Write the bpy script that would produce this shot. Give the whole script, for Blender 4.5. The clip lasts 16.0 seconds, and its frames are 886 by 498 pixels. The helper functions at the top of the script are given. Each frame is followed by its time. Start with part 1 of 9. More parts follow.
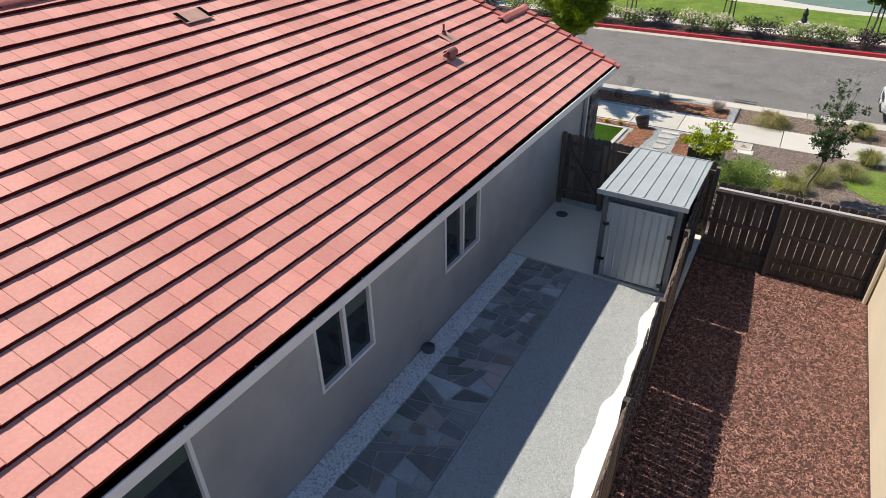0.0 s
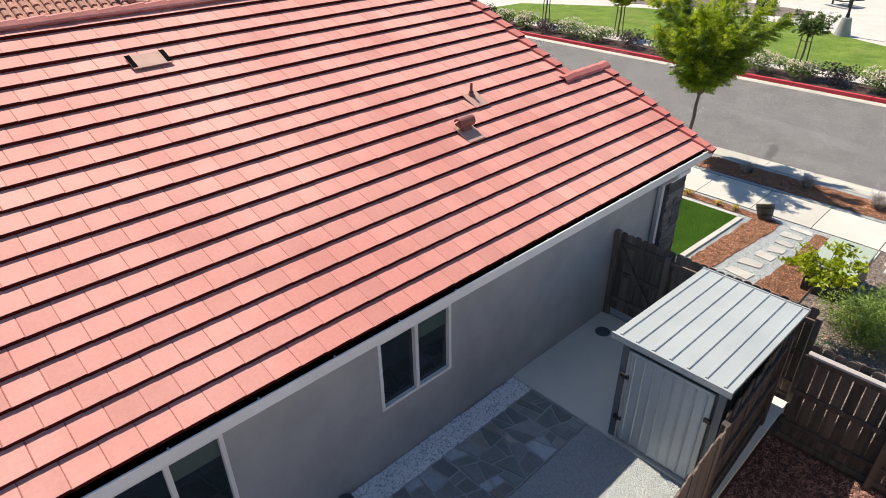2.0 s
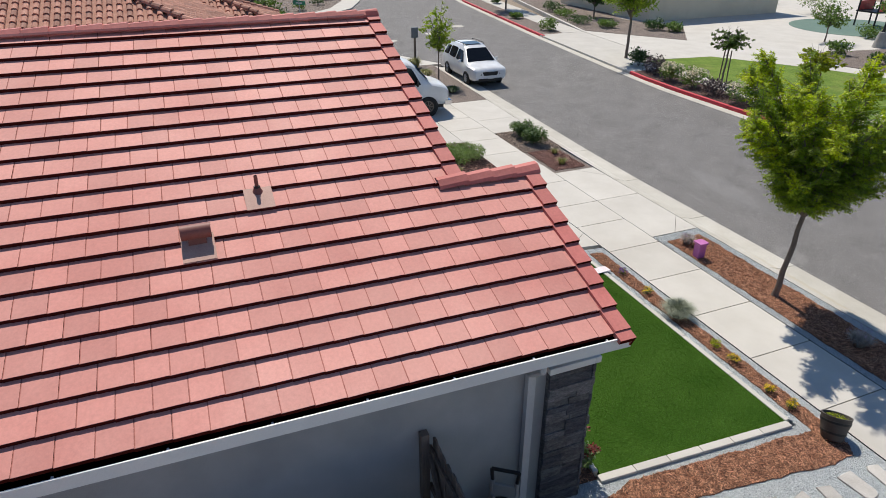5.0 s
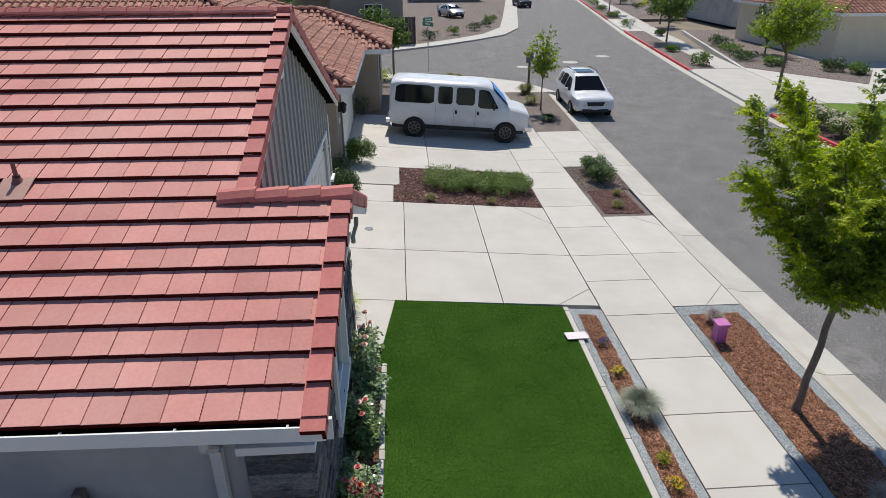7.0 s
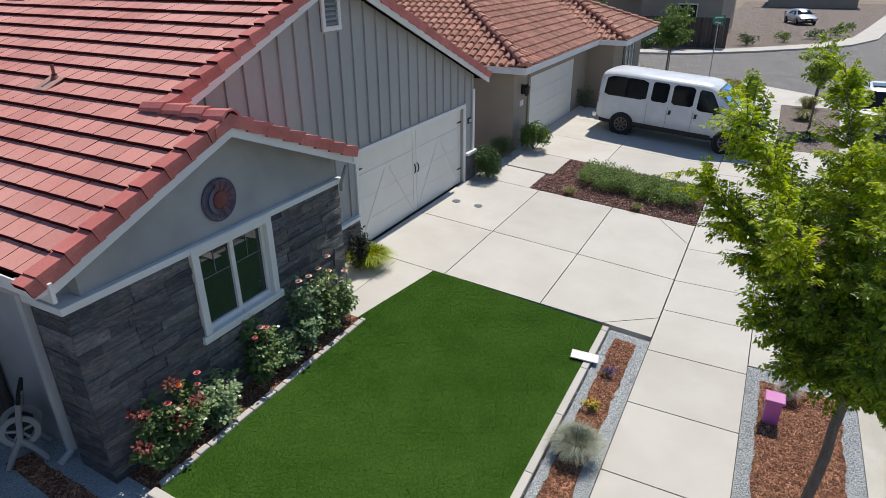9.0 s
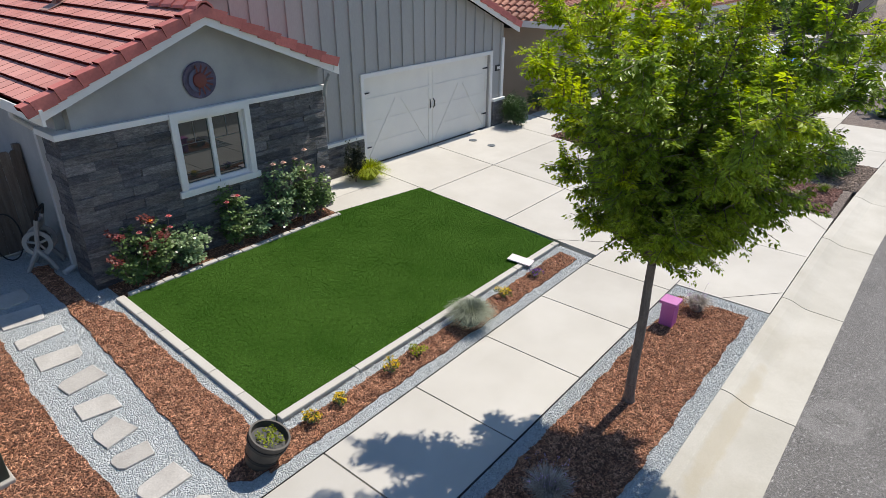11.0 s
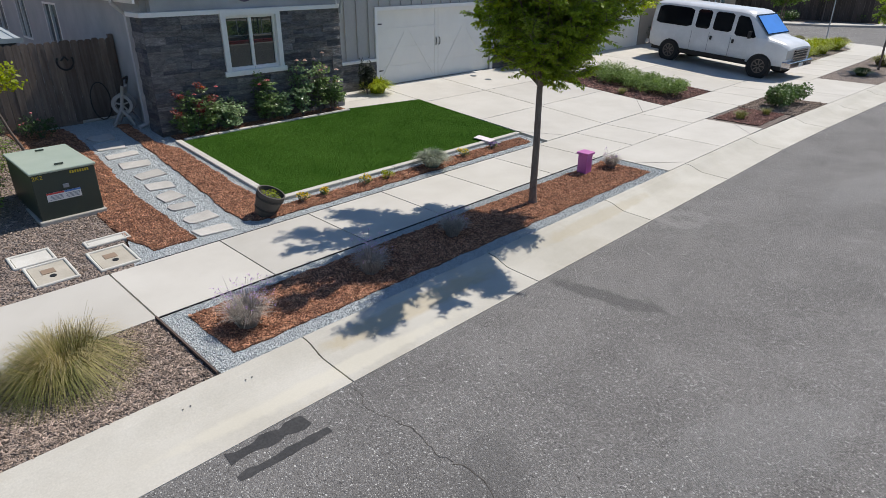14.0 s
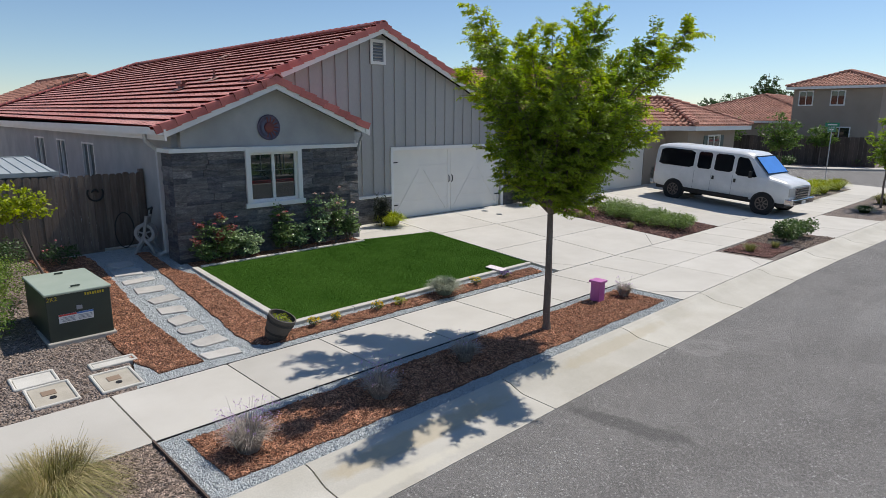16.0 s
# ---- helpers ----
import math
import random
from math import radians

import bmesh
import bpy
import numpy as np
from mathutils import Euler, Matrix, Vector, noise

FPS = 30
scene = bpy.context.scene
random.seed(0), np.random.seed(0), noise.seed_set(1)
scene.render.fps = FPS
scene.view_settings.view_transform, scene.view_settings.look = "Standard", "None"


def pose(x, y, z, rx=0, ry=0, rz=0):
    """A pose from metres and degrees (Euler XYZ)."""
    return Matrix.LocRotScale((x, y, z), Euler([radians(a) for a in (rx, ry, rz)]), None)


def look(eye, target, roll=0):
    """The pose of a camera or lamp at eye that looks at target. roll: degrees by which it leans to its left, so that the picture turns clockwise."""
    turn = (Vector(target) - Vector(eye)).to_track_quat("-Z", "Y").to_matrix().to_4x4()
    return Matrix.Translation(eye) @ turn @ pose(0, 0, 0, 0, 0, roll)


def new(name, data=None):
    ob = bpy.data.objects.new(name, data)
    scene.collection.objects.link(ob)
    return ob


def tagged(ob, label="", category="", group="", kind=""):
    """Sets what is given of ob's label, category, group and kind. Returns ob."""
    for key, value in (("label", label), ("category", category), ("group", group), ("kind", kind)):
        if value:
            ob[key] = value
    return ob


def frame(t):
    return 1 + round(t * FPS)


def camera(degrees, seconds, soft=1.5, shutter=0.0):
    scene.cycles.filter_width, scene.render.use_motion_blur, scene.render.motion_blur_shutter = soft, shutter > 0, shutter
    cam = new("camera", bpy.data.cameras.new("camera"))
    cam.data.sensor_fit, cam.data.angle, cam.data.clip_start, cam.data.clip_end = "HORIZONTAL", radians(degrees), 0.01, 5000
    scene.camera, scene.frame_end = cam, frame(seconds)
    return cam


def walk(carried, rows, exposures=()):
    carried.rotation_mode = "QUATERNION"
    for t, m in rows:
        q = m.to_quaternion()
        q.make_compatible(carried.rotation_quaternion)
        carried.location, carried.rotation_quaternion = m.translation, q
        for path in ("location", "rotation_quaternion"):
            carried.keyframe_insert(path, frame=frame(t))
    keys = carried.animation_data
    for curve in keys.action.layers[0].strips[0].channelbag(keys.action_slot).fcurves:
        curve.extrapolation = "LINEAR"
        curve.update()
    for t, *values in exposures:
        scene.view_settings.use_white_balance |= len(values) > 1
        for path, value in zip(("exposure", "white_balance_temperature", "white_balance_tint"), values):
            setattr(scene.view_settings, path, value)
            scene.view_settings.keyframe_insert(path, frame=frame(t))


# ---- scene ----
cam = camera(71.44, 16.0, soft=0.65)
ROWS = [
    (0.0, -0.129, 0.195, 7.762, 57.05, 0.69, 29.52),
    (0.5, 0.029, 1.165, 7.759, 57.10, 0.69, 34.23),
    (1.0, 0.160, 2.177, 7.762, 57.36, 0.70, 38.83),
    (1.5, 0.296, 3.227, 7.724, 58.14, 0.67, 42.78),
    (2.0, 0.407, 4.308, 7.697, 58.91, 0.65, 45.79),
    (2.5, 0.522, 5.457, 7.695, 59.63, 0.62, 48.46),
    (3.0, 0.677, 6.669, 7.642, 60.57, 0.55, 51.30),
    (3.5, 0.783, 7.889, 7.635, 61.06, 0.51, 54.56),
    (4.0, 0.811, 9.133, 7.563, 61.38, 0.43, 59.11),
    (4.2, 0.776, 9.638, 7.543, 61.33, 0.37, 60.99),
    (6.3, 0.278, 14.553, 7.026, 63.75, 0.19, 80.56),
    (6.5, 0.220, 15.045, 6.945, 64.01, 0.18, 82.29),
    (7.0, 0.077, 16.324, 6.748, 64.48, 0.13, 86.13),
    (7.5, -0.109, 17.663, 6.513, 64.86, 0.07, 92.83),
    (8.0, -0.453, 18.931, 6.321, 64.80, 0.11, 101.89),
    (8.2, -0.626, 19.521, 6.211, 64.90, 0.18, 105.48),
    (10.3, -1.647, 23.575, 5.614, 64.82, 0.12, 128.07),
    (10.5, -1.570, 23.897, 5.476, 64.75, -0.01, 128.47),
    (11.0, -1.296, 24.762, 5.030, 64.43, -0.07, 129.81),
    (11.5, -0.932, 25.607, 4.609, 64.23, -0.04, 131.15),
    (12.0, -0.551, 26.368, 4.297, 64.25, -0.11, 132.36),
    (12.5, -0.170, 27.065, 4.092, 64.21, -0.09, 133.41),
    (13.0, 0.176, 27.681, 3.905, 64.20, -0.15, 133.97),
    (13.5, 0.465, 28.222, 3.726, 64.13, -0.22, 134.20),
    (14.0, 0.597, 28.514, 3.685, 65.19, -0.28, 134.96),
    (14.5, 0.600, 28.531, 3.624, 68.56, -0.27, 135.57),
    (15.0, 0.610, 28.470, 3.553, 71.98, -0.26, 135.78),
    (15.5, 0.606, 28.448, 3.474, 75.00, -0.28, 135.78),
    (16.0, 0.593, 28.492, 3.470, 77.92, -0.31, 136.08),
]
walk(cam, [(t, pose(x, y, z, rx, ry, rz)) for t, x, y, z, rx, ry, rz in ROWS],
     exposures=[(0.0, 0.42, 7050, 10), (1.0, 0.53, 7100, 10), (2.0, 0.63, 7200, 10), (2.6, 0.55, 7200, 10), (3.5, 0.38, 7000, 10), (4.2, 0.30, 6900, 10), (6.3, 0.06, 6550, 10), (8.2, 0.06, 6550, 10), (10.3, 0.37, 6750, 10), (12.5, 0.12, 6600, 10), (13.5, 0.10, 6600, 10), (14.5, 0.22, 6600, 10), (15.2, 0.26, 6600, 10), (16.0, 0.06, 6600, 10)])

# ---- world, sun, exposure ----
SUN_EL, SUN_FROM = radians(54.9), Vector((-0.997, 0.075, 0))
world = bpy.data.worlds.new("world")
scene.world = world
world.use_nodes = True
wn = world.node_tree.nodes
sky = wn.new("ShaderNodeTexSky")
sky.sky_type, sky.sun_disc = "NISHITA", False
sky.sun_elevation, sky.sun_rotation = SUN_EL, radians(-86)
sky.air_density, sky.dust_density, sky.ozone_density = 0.95, 0.0, 5.0
wn["Background"].inputs["Strength"].default_value = 0.104
tint = wn.new("ShaderNodeMix")
tint.data_type, tint.blend_type = "RGBA", "MULTIPLY"
tint.inputs[0].default_value, tint.inputs[7].default_value = 1.0, (1.0, 1.0, 1.0, 1)
world.node_tree.links.new(sky.outputs["Color"], tint.inputs[6])
world.node_tree.links.new(tint.outputs[2], wn["Background"].inputs["Color"])
sun_data = bpy.data.lights.new("sun", "SUN")
sun_data.energy, sun_data.angle, sun_data.color = 4.35, radians(0.53), (1.0, 0.95, 0.87)
sun = new("sun", sun_data)
to_sun = Vector((SUN_FROM.x * math.cos(SUN_EL), SUN_FROM.y * math.cos(SUN_EL), math.sin(SUN_EL)))
sun.matrix_basis = look(to_sun * 60, (0, 0, 0))
scene.view_settings.exposure = 0.0

ROAD_Z = -0.12

# ---- materials ----
RNG = random.Random(7)


def surf(name, c1, c2, rough=0.8, big=0.8, fine=40.0, amount=0.25, bump=0.3, depth=0.01, rnd=0.0, island=0.0,
         metal=0.0, spec=0.5, cells=0.0, cell_mix=0.7, c3=None, stretch=None, stain=0.0, stain_col=(0.1, 0.08, 0.06), hues=None, speck=None):
    """A node material: two colours mixed by broad noise, fine grain, optional cell pattern, bump and per-piece variation."""
    m = bpy.data.materials.new(name)
    m.use_nodes = True
    nt = m.node_tree
    n, l = nt.nodes, nt.links
    b = n["Principled BSDF"]
    geo = n.new("ShaderNodeNewGeometry")
    pos = geo.outputs["Position"]
    if stretch:
        mp = n.new("ShaderNodeVectorMath")
        mp.operation = "MULTIPLY"
        mp.inputs[1].default_value = stretch
        l.new(pos, mp.inputs[0])
        pos = mp.outputs[0]

    def noise_at(scale, detail=4.0, rgh=0.6):
        t = n.new("ShaderNodeTexNoise")
        t.inputs["Scale"].default_value, t.inputs["Detail"].default_value, t.inputs["Roughness"].default_value = scale, detail, rgh
        l.new(pos, t.inputs["Vector"])
        return t.outputs["Fac"]

    def ramp(src, lo, hi):
        r = n.new("ShaderNodeMapRange")
        r.inputs["From Min"].default_value, r.inputs["From Max"].default_value = lo, hi
        l.new(src, r.inputs["Value"])
        return r.outputs["Result"]

    def mix(fac, a, c, mode="MIX"):
        x = n.new("ShaderNodeMix")
        x.data_type, x.blend_type = "RGBA", mode
        for sock, val in ((x.inputs[0], fac), (x.inputs[6], a), (x.inputs[7], c)):
            if isinstance(val, (int, float)):
                sock.default_value = val
            elif isinstance(val, tuple):
                sock.default_value = (*val, 1)
            else:
                l.new(val, sock)
        return x.outputs[2]

    broad = ramp(noise_at(big), 0.32, 0.68)
    col = mix(broad, c1, c2)
    grain = noise_at(fine, 3.0, 0.7)
    height = grain
    if cells:
        v = n.new("ShaderNodeTexVoronoi")
        v.inputs["Scale"].default_value = cells
        l.new(pos, v.inputs["Vector"])
        sep = n.new("ShaderNodeSeparateColor")
        l.new(v.outputs["Color"], sep.inputs[0])
        col = mix(ramp(sep.outputs[0], 0.0, 1.0), col, c3 or c2) if cell_mix >= 1 else mix(ramp(sep.outputs[0], 0.0, 1.0 / cell_mix), col, c3 or c2)
        dist = ramp(v.outputs["Distance"], 0.25, 0.75)
        inv = n.new("ShaderNodeMath")
        inv.operation = "SUBTRACT"
        inv.inputs[0].default_value = 1.0
        l.new(dist, inv.inputs[1])
        height = inv.outputs[0]
    g = ramp(grain, 0.25, 0.75)
    gm = n.new("ShaderNodeMapRange")
    gm.inputs["To Min"].default_value, gm.inputs["To Max"].default_value = 1 - amount, 1 + amount
    l.new(g, gm.inputs["Value"])
    comb = n.new("ShaderNodeCombineColor")
    for i in range(3):
        l.new(gm.outputs["Result"], comb.inputs[i])
    col = mix(1.0, col, comb.outputs[0], "MULTIPLY")
    if stain:
        s1 = ramp(noise_at(big * 0.45, 6.0, 0.65), 0.55, 0.75)
        sm = n.new("ShaderNodeMath")
        sm.operation = "MULTIPLY"
        sm.inputs[1].default_value = stain
        l.new(s1, sm.inputs[0])
        col = mix(sm.outputs[0], col, stain_col)
    for size, share, tone in speck or ():
        v2 = n.new("ShaderNodeTexVoronoi")
        v2.inputs["Scale"].default_value = size
        l.new(pos, v2.inputs["Vector"])
        sp = n.new("ShaderNodeSeparateColor")
        l.new(v2.outputs["Color"], sp.inputs[0])
        col = mix(ramp(sp.outputs[1], share, share + 0.01), col, tone)
    if hues:
        cr = n.new("ShaderNodeValToRGB")
        cr.color_ramp.interpolation = "CONSTANT"
        while len(cr.color_ramp.elements) < len(hues):
            cr.color_ramp.elements.new(0.5)
        for i, h in enumerate(hues):
            cr.color_ramp.elements[i].position, cr.color_ramp.elements[i].color = i / len(hues), (*h, 1)
        wn2 = n.new("ShaderNodeTexWhiteNoise")
        wn2.noise_dimensions = "1D"
        l.new(n.new("ShaderNodeObjectInfo").outputs["Random"] if rnd else geo.outputs["Random Per Island"], wn2.inputs["W"])
        l.new(wn2.outputs["Value"], cr.inputs["Fac"])
        col = mix(1.0, col, cr.outputs["Color"], "MULTIPLY")
    if rnd or island:
        if rnd:
            src = n.new("ShaderNodeObjectInfo").outputs["Random"]
        else:
            src = geo.outputs["Random Per Island"]
        hm = n.new("ShaderNodeMapRange")
        k = rnd or island
        hm.inputs["To Min"].default_value, hm.inputs["To Max"].default_value = 1 - k, 1 + k
        l.new(src, hm.inputs["Value"])
        hs = n.new("ShaderNodeHueSaturation")
        l.new(hm.outputs["Result"], hs.inputs["Value"])
        l.new(col, hs.inputs["Color"])
        col = hs.outputs["Color"]
    l.new(col, b.inputs["Base Color"])
    b.inputs["Roughness"].default_value, b.inputs["Metallic"].default_value = rough, metal
    b.inputs["Specular IOR Level"].default_value = spec
    if bump:
        bp = n.new("ShaderNodeBump")
        bp.inputs["Strength"].default_value, bp.inputs["Distance"].default_value = bump, depth
        l.new(height, bp.inputs["Height"])
        l.new(bp.outputs["Normal"], b.inputs["Normal"])
    return m


def plain(name, c, rough=0.5, metal=0.0, spec=0.5):
    return surf(name, c, tuple(v * 0.85 for v in c), rough=rough, metal=metal, spec=spec, big=2.0, fine=90, amount=0.06, bump=0.05, depth=0.002)


def glassy(name, c, rough=0.02, spec=0.9):
    return surf(name, c, c, rough=rough, spec=spec, big=2.0, fine=90, amount=0.0, bump=0)


def leafy(name, c1, c2, trans=0.35, rough=0.5):
    m = surf(name, c1, c2, rough=rough, big=2.5, fine=12, amount=0.2, bump=0, island=0.35, spec=0.35)
    n, l = m.node_tree.nodes, m.node_tree.links
    b, out = n["Principled BSDF"], n["Material Output"]
    tr = n.new("ShaderNodeBsdfTranslucent")
    src = b.inputs["Base Color"].links[0].from_socket
    hs = n.new("ShaderNodeHueSaturation")
    hs.inputs["Saturation"].default_value, hs.inputs["Value"].default_value = 1.15, 1.3
    l.new(src, hs.inputs["Color"])
    l.new(hs.outputs["Color"], tr.inputs["Color"])
    mx = n.new("ShaderNodeMixShader")
    mx.inputs[0].default_value = trans
    l.new(b.outputs[0], mx.inputs[1])
    l.new(tr.outputs[0], mx.inputs[2])
    l.new(mx.outputs[0], out.inputs["Surface"])
    return m


M_TILE = surf("red_roof_tile", (0.53, 0.203, 0.169), (0.645, 0.305, 0.257), rough=0.75, big=0.45, fine=25, amount=0.10, bump=0.25, depth=0.004, rnd=0.10, stain=0.4, stain_col=(0.73, 0.42, 0.35))
M_TILE_FAR = surf("red_roof_tile_far", (0.53, 0.203, 0.169), (0.645, 0.305, 0.257), rough=0.75, big=0.45, fine=25, amount=0.10, bump=0.25, depth=0.004, island=0.10, stain=0.4, stain_col=(0.73, 0.42, 0.35))
# Near-black butt colour stands in for the shade under each tile nose.
M_BUTT_SHADE = surf("tile_butt_painted_shade", (0.050, 0.009, 0.007), (0.075, 0.013, 0.010), rough=1.0, spec=0.0, big=3.0, fine=30, amount=0.2, bump=0.2, depth=0.003)
M_BARGE = surf("red_trim_tile", (0.45, 0.125, 0.108), (0.53, 0.17, 0.145), rough=0.75, big=1.5, fine=25, amount=0.12, bump=0.25, depth=0.004, rnd=0.12)
M_FELT = plain("black_underlay", (0.009, 0.009, 0.009), 1.0, spec=0.0)
M_STUCCO = surf("grey_stucco", (0.315, 0.318, 0.318), (0.44, 0.437, 0.43), rough=0.92, big=0.8, fine=140, amount=0.12, bump=0.4, depth=0.005, stain=0.45, stain_col=(0.25, 0.25, 0.248))
M_SIDING = surf("grey_siding", (0.345, 0.340, 0.332), (0.385, 0.379, 0.366), rough=0.8, big=1.0, fine=60, amount=0.08, bump=0.15, depth=0.003, stretch=(1, 1, 0.15))
M_WHITE = surf("white_paint", (0.78, 0.77, 0.75), (0.72, 0.71, 0.69), rough=0.55, big=1.2, fine=50, amount=0.04, bump=0.06, depth=0.002)
M_GARAGE = surf("garage_door_white", (0.77, 0.75, 0.69), (0.72, 0.70, 0.65), rough=0.5, big=1.4, fine=80, amount=0.03, bump=0.05, depth=0.002)
M_STONE = surf("dark_ledgestone", (0.085, 0.086, 0.093), (0.19, 0.187, 0.188), rough=0.85, big=5.0, fine=24, amount=0.6, bump=1.0, depth=0.025, rnd=0.22, stretch=(1, 1, 4), hues=((1.0, 1.0, 1.0), (1.2, 1.13, 1.08), (0.78, 0.78, 0.84), (1.35, 1.3, 1.27), (0.66, 0.66, 0.7), (1.0, 0.94, 0.9), (0.9, 0.92, 0.98)))
M_CONC = surf("pale_concrete", (0.465, 0.44, 0.395), (0.525, 0.50, 0.455), rough=0.85, big=0.9, fine=70, amount=0.06, bump=0.12, depth=0.003, rnd=0.07, stain=0.45, stain_col=(0.41, 0.38, 0.335))
M_KERB = surf("kerb_concrete", (0.44, 0.415, 0.36), (0.52, 0.495, 0.44), rough=0.88, big=1.2, fine=60, amount=0.1, bump=0.15, depth=0.004, rnd=0.05, stain=0.6, stain_col=(0.34, 0.305, 0.235))
M_PATIO = surf("patio_concrete", (0.62, 0.605, 0.545), (0.70, 0.685, 0.62), rough=0.85, big=0.8, fine=70, amount=0.07, bump=0.12, depth=0.003, stain=0.3, stain_col=(0.46, 0.44, 0.40))
M_ASPH = surf("asphalt", (0.092, 0.087, 0.084), (0.150, 0.143, 0.138), rough=0.92, big=0.9, fine=48, amount=0.42, bump=0.7, depth=0.007, cells=80, cell_mix=0.38, c3=(0.29, 0.277, 0.265), stain=0.6, stain_col=(0.205, 0.197, 0.19), speck=((150, 0.955, (0.52, 0.51, 0.49)), (66, 0.985, (0.50, 0.49, 0.47)), (46, 0.9975, (0.66, 0.65, 0.62)), (70, 0.98, (0.07, 0.067, 0.065))))


def blot(m, p0, p1, width, colour, strength, ring=0.0):
    """A worn mark on a ground material along a plan segment, with a ragged edge; ring leaves the middle clear."""
    n, l = m.node_tree.nodes, m.node_tree.links
    b = n["Principled BSDF"]
    src = b.inputs["Base Color"].links[0].from_socket
    geo = n.new("ShaderNodeNewGeometry")
    d = Vector((p1[0] - p0[0], p1[1] - p0[1], 0))
    mp = n.new("ShaderNodeMapping")
    mp.vector_type = "TEXTURE"
    mp.inputs["Location"].default_value = ((p0[0] + p1[0]) / 2, (p0[1] + p1[1]) / 2, ROAD_Z)
    mp.inputs["Rotation"].default_value = (0, 0, math.atan2(d.y, d.x))
    mp.inputs["Scale"].default_value = (d.length / 2 + width, width, 5.0)
    l.new(geo.outputs["Position"], mp.inputs["Vector"])
    ln = n.new("ShaderNodeVectorMath")
    ln.operation = "LENGTH"
    l.new(mp.outputs[0], ln.inputs[0])
    nz = n.new("ShaderNodeTexNoise")
    nz.inputs["Scale"].default_value, nz.inputs["Detail"].default_value = 5.0, 5.0
    l.new(geo.outputs["Position"], nz.inputs["Vector"])
    ad = n.new("ShaderNodeMath")
    ad.operation = "ADD"
    l.new(ln.outputs["Value"], ad.inputs[0])
    l.new(nz.outputs["Fac"], ad.inputs[1])
    mr = n.new("ShaderNodeMapRange")
    mr.inputs["From Min"].default_value, mr.inputs["From Max"].default_value = 1.15, 1.5
    mr.inputs["To Min"].default_value, mr.inputs["To Max"].default_value = strength, 0.0
    l.new(ad.outputs[0], mr.inputs["Value"])
    fac = mr.outputs["Result"]
    if ring:
        m2 = n.new("ShaderNodeMapRange")
        m2.inputs["From Min"].default_value, m2.inputs["From Max"].default_value = ring + 0.5, ring + 0.85
        l.new(ad.outputs[0], m2.inputs["Value"])
        mu = n.new("ShaderNodeMath")
        mu.operation = "MULTIPLY"
        l.new(fac, mu.inputs[0])
        l.new(m2.outputs["Result"], mu.inputs[1])
        fac = mu.outputs[0]
    x = n.new("ShaderNodeMix")
    x.data_type = "RGBA"
    x.inputs[7].default_value = (*colour, 1)
    l.new(fac, x.inputs[0])
    l.new(src, x.inputs[6])
    l.new(x.outputs[2], b.inputs["Base Color"])


blot(M_KERB, (-2.4, 23.72), (-5.2, 23.74), 0.16, (0.40, 0.32, 0.19), 0.5)
blot(M_KERB, (-0.5, 24.05), (-4.2, 24.15), 0.13, (0.60, 0.56, 0.46), 0.5)
blot(M_KERB, (-6.0, 23.7), (-9.6, 23.72), 0.13, (0.41, 0.345, 0.23), 0.4)
blot(M_ASPH, (-5.58, 24.5), (-5.85, 25.9), 0.20, (0.075, 0.072, 0.07), 0.65)
blot(M_ASPH, (-9.05, 24.66), (-8.75, 24.64), 0.40, (0.30, 0.29, 0.28), 0.38, ring=0.3)
blot(M_ASPH, (-2.6, 25.9), (-2.2, 26.3), 0.35, (0.09, 0.087, 0.085), 0.4)
blot(M_ASPH, (-11.5, 26.2), (-14.5, 26.6), 0.5, (0.24, 0.235, 0.23), 0.35)
blot(M_ASPH, (-3.6, 27.2), (-5.2, 27.9), 0.5, (0.25, 0.245, 0.24), 0.3)
M_RED = surf("red_kerb_paint", (0.55, 0.03, 0.05), (0.45, 0.03, 0.045), rough=0.7, big=1.5, fine=30, amount=0.15, bump=0.1, depth=0.003, stain=0.3, stain_col=(0.6, 0.2, 0.2))
M_TURF = surf("artificial_turf", (0.032, 0.078, 0.011), (0.046, 0.100, 0.016), rough=1.0, big=1.3, fine=45, amount=0.5, bump=0.5, depth=0.02, spec=0.0)
M_TURFB = surf("turf_blades", (0.040, 0.108, 0.011), (0.068, 0.150, 0.022), rough=0.9, big=1.3, fine=14, amount=0.25, bump=0, island=0.24, spec=0.1)
M_LAWN = surf("park_lawn", (0.085, 0.15, 0.018), (0.165, 0.235, 0.04), rough=0.95, big=0.9, fine=14, amount=0.45, bump=0.8, depth=0.03, spec=0.2, stain=0.55, stain_col=(0.22, 0.20, 0.07))
M_GRAVEL = surf("blue_grey_gravel", (0.40, 0.44, 0.455), (0.50, 0.53, 0.54), rough=0.9, big=2.0, fine=90, amount=0.3, bump=1.0, depth=0.02, cells=55, cell_mix=1.0, c3=(0.62, 0.64, 0.64))
M_PEB = surf("gravel_stones", (0.40, 0.44, 0.455), (0.53, 0.56, 0.565), rough=0.85, big=9.0, fine=60, amount=0.15, bump=0, island=0.26)
M_WPEB = surf("white_pebbles", (0.36, 0.37, 0.39), (0.50, 0.51, 0.53), rough=0.8, big=3.0, fine=90, amount=0.15, bump=0.5, depth=0.01, cells=32, cell_mix=1.0, c3=(0.66, 0.68, 0.71))
M_WSTONE = surf("white_stones", (0.88, 0.89, 0.91), (0.95, 0.95, 0.95), rough=0.7, big=6.0, fine=60, amount=0.06, bump=0, island=0.06)
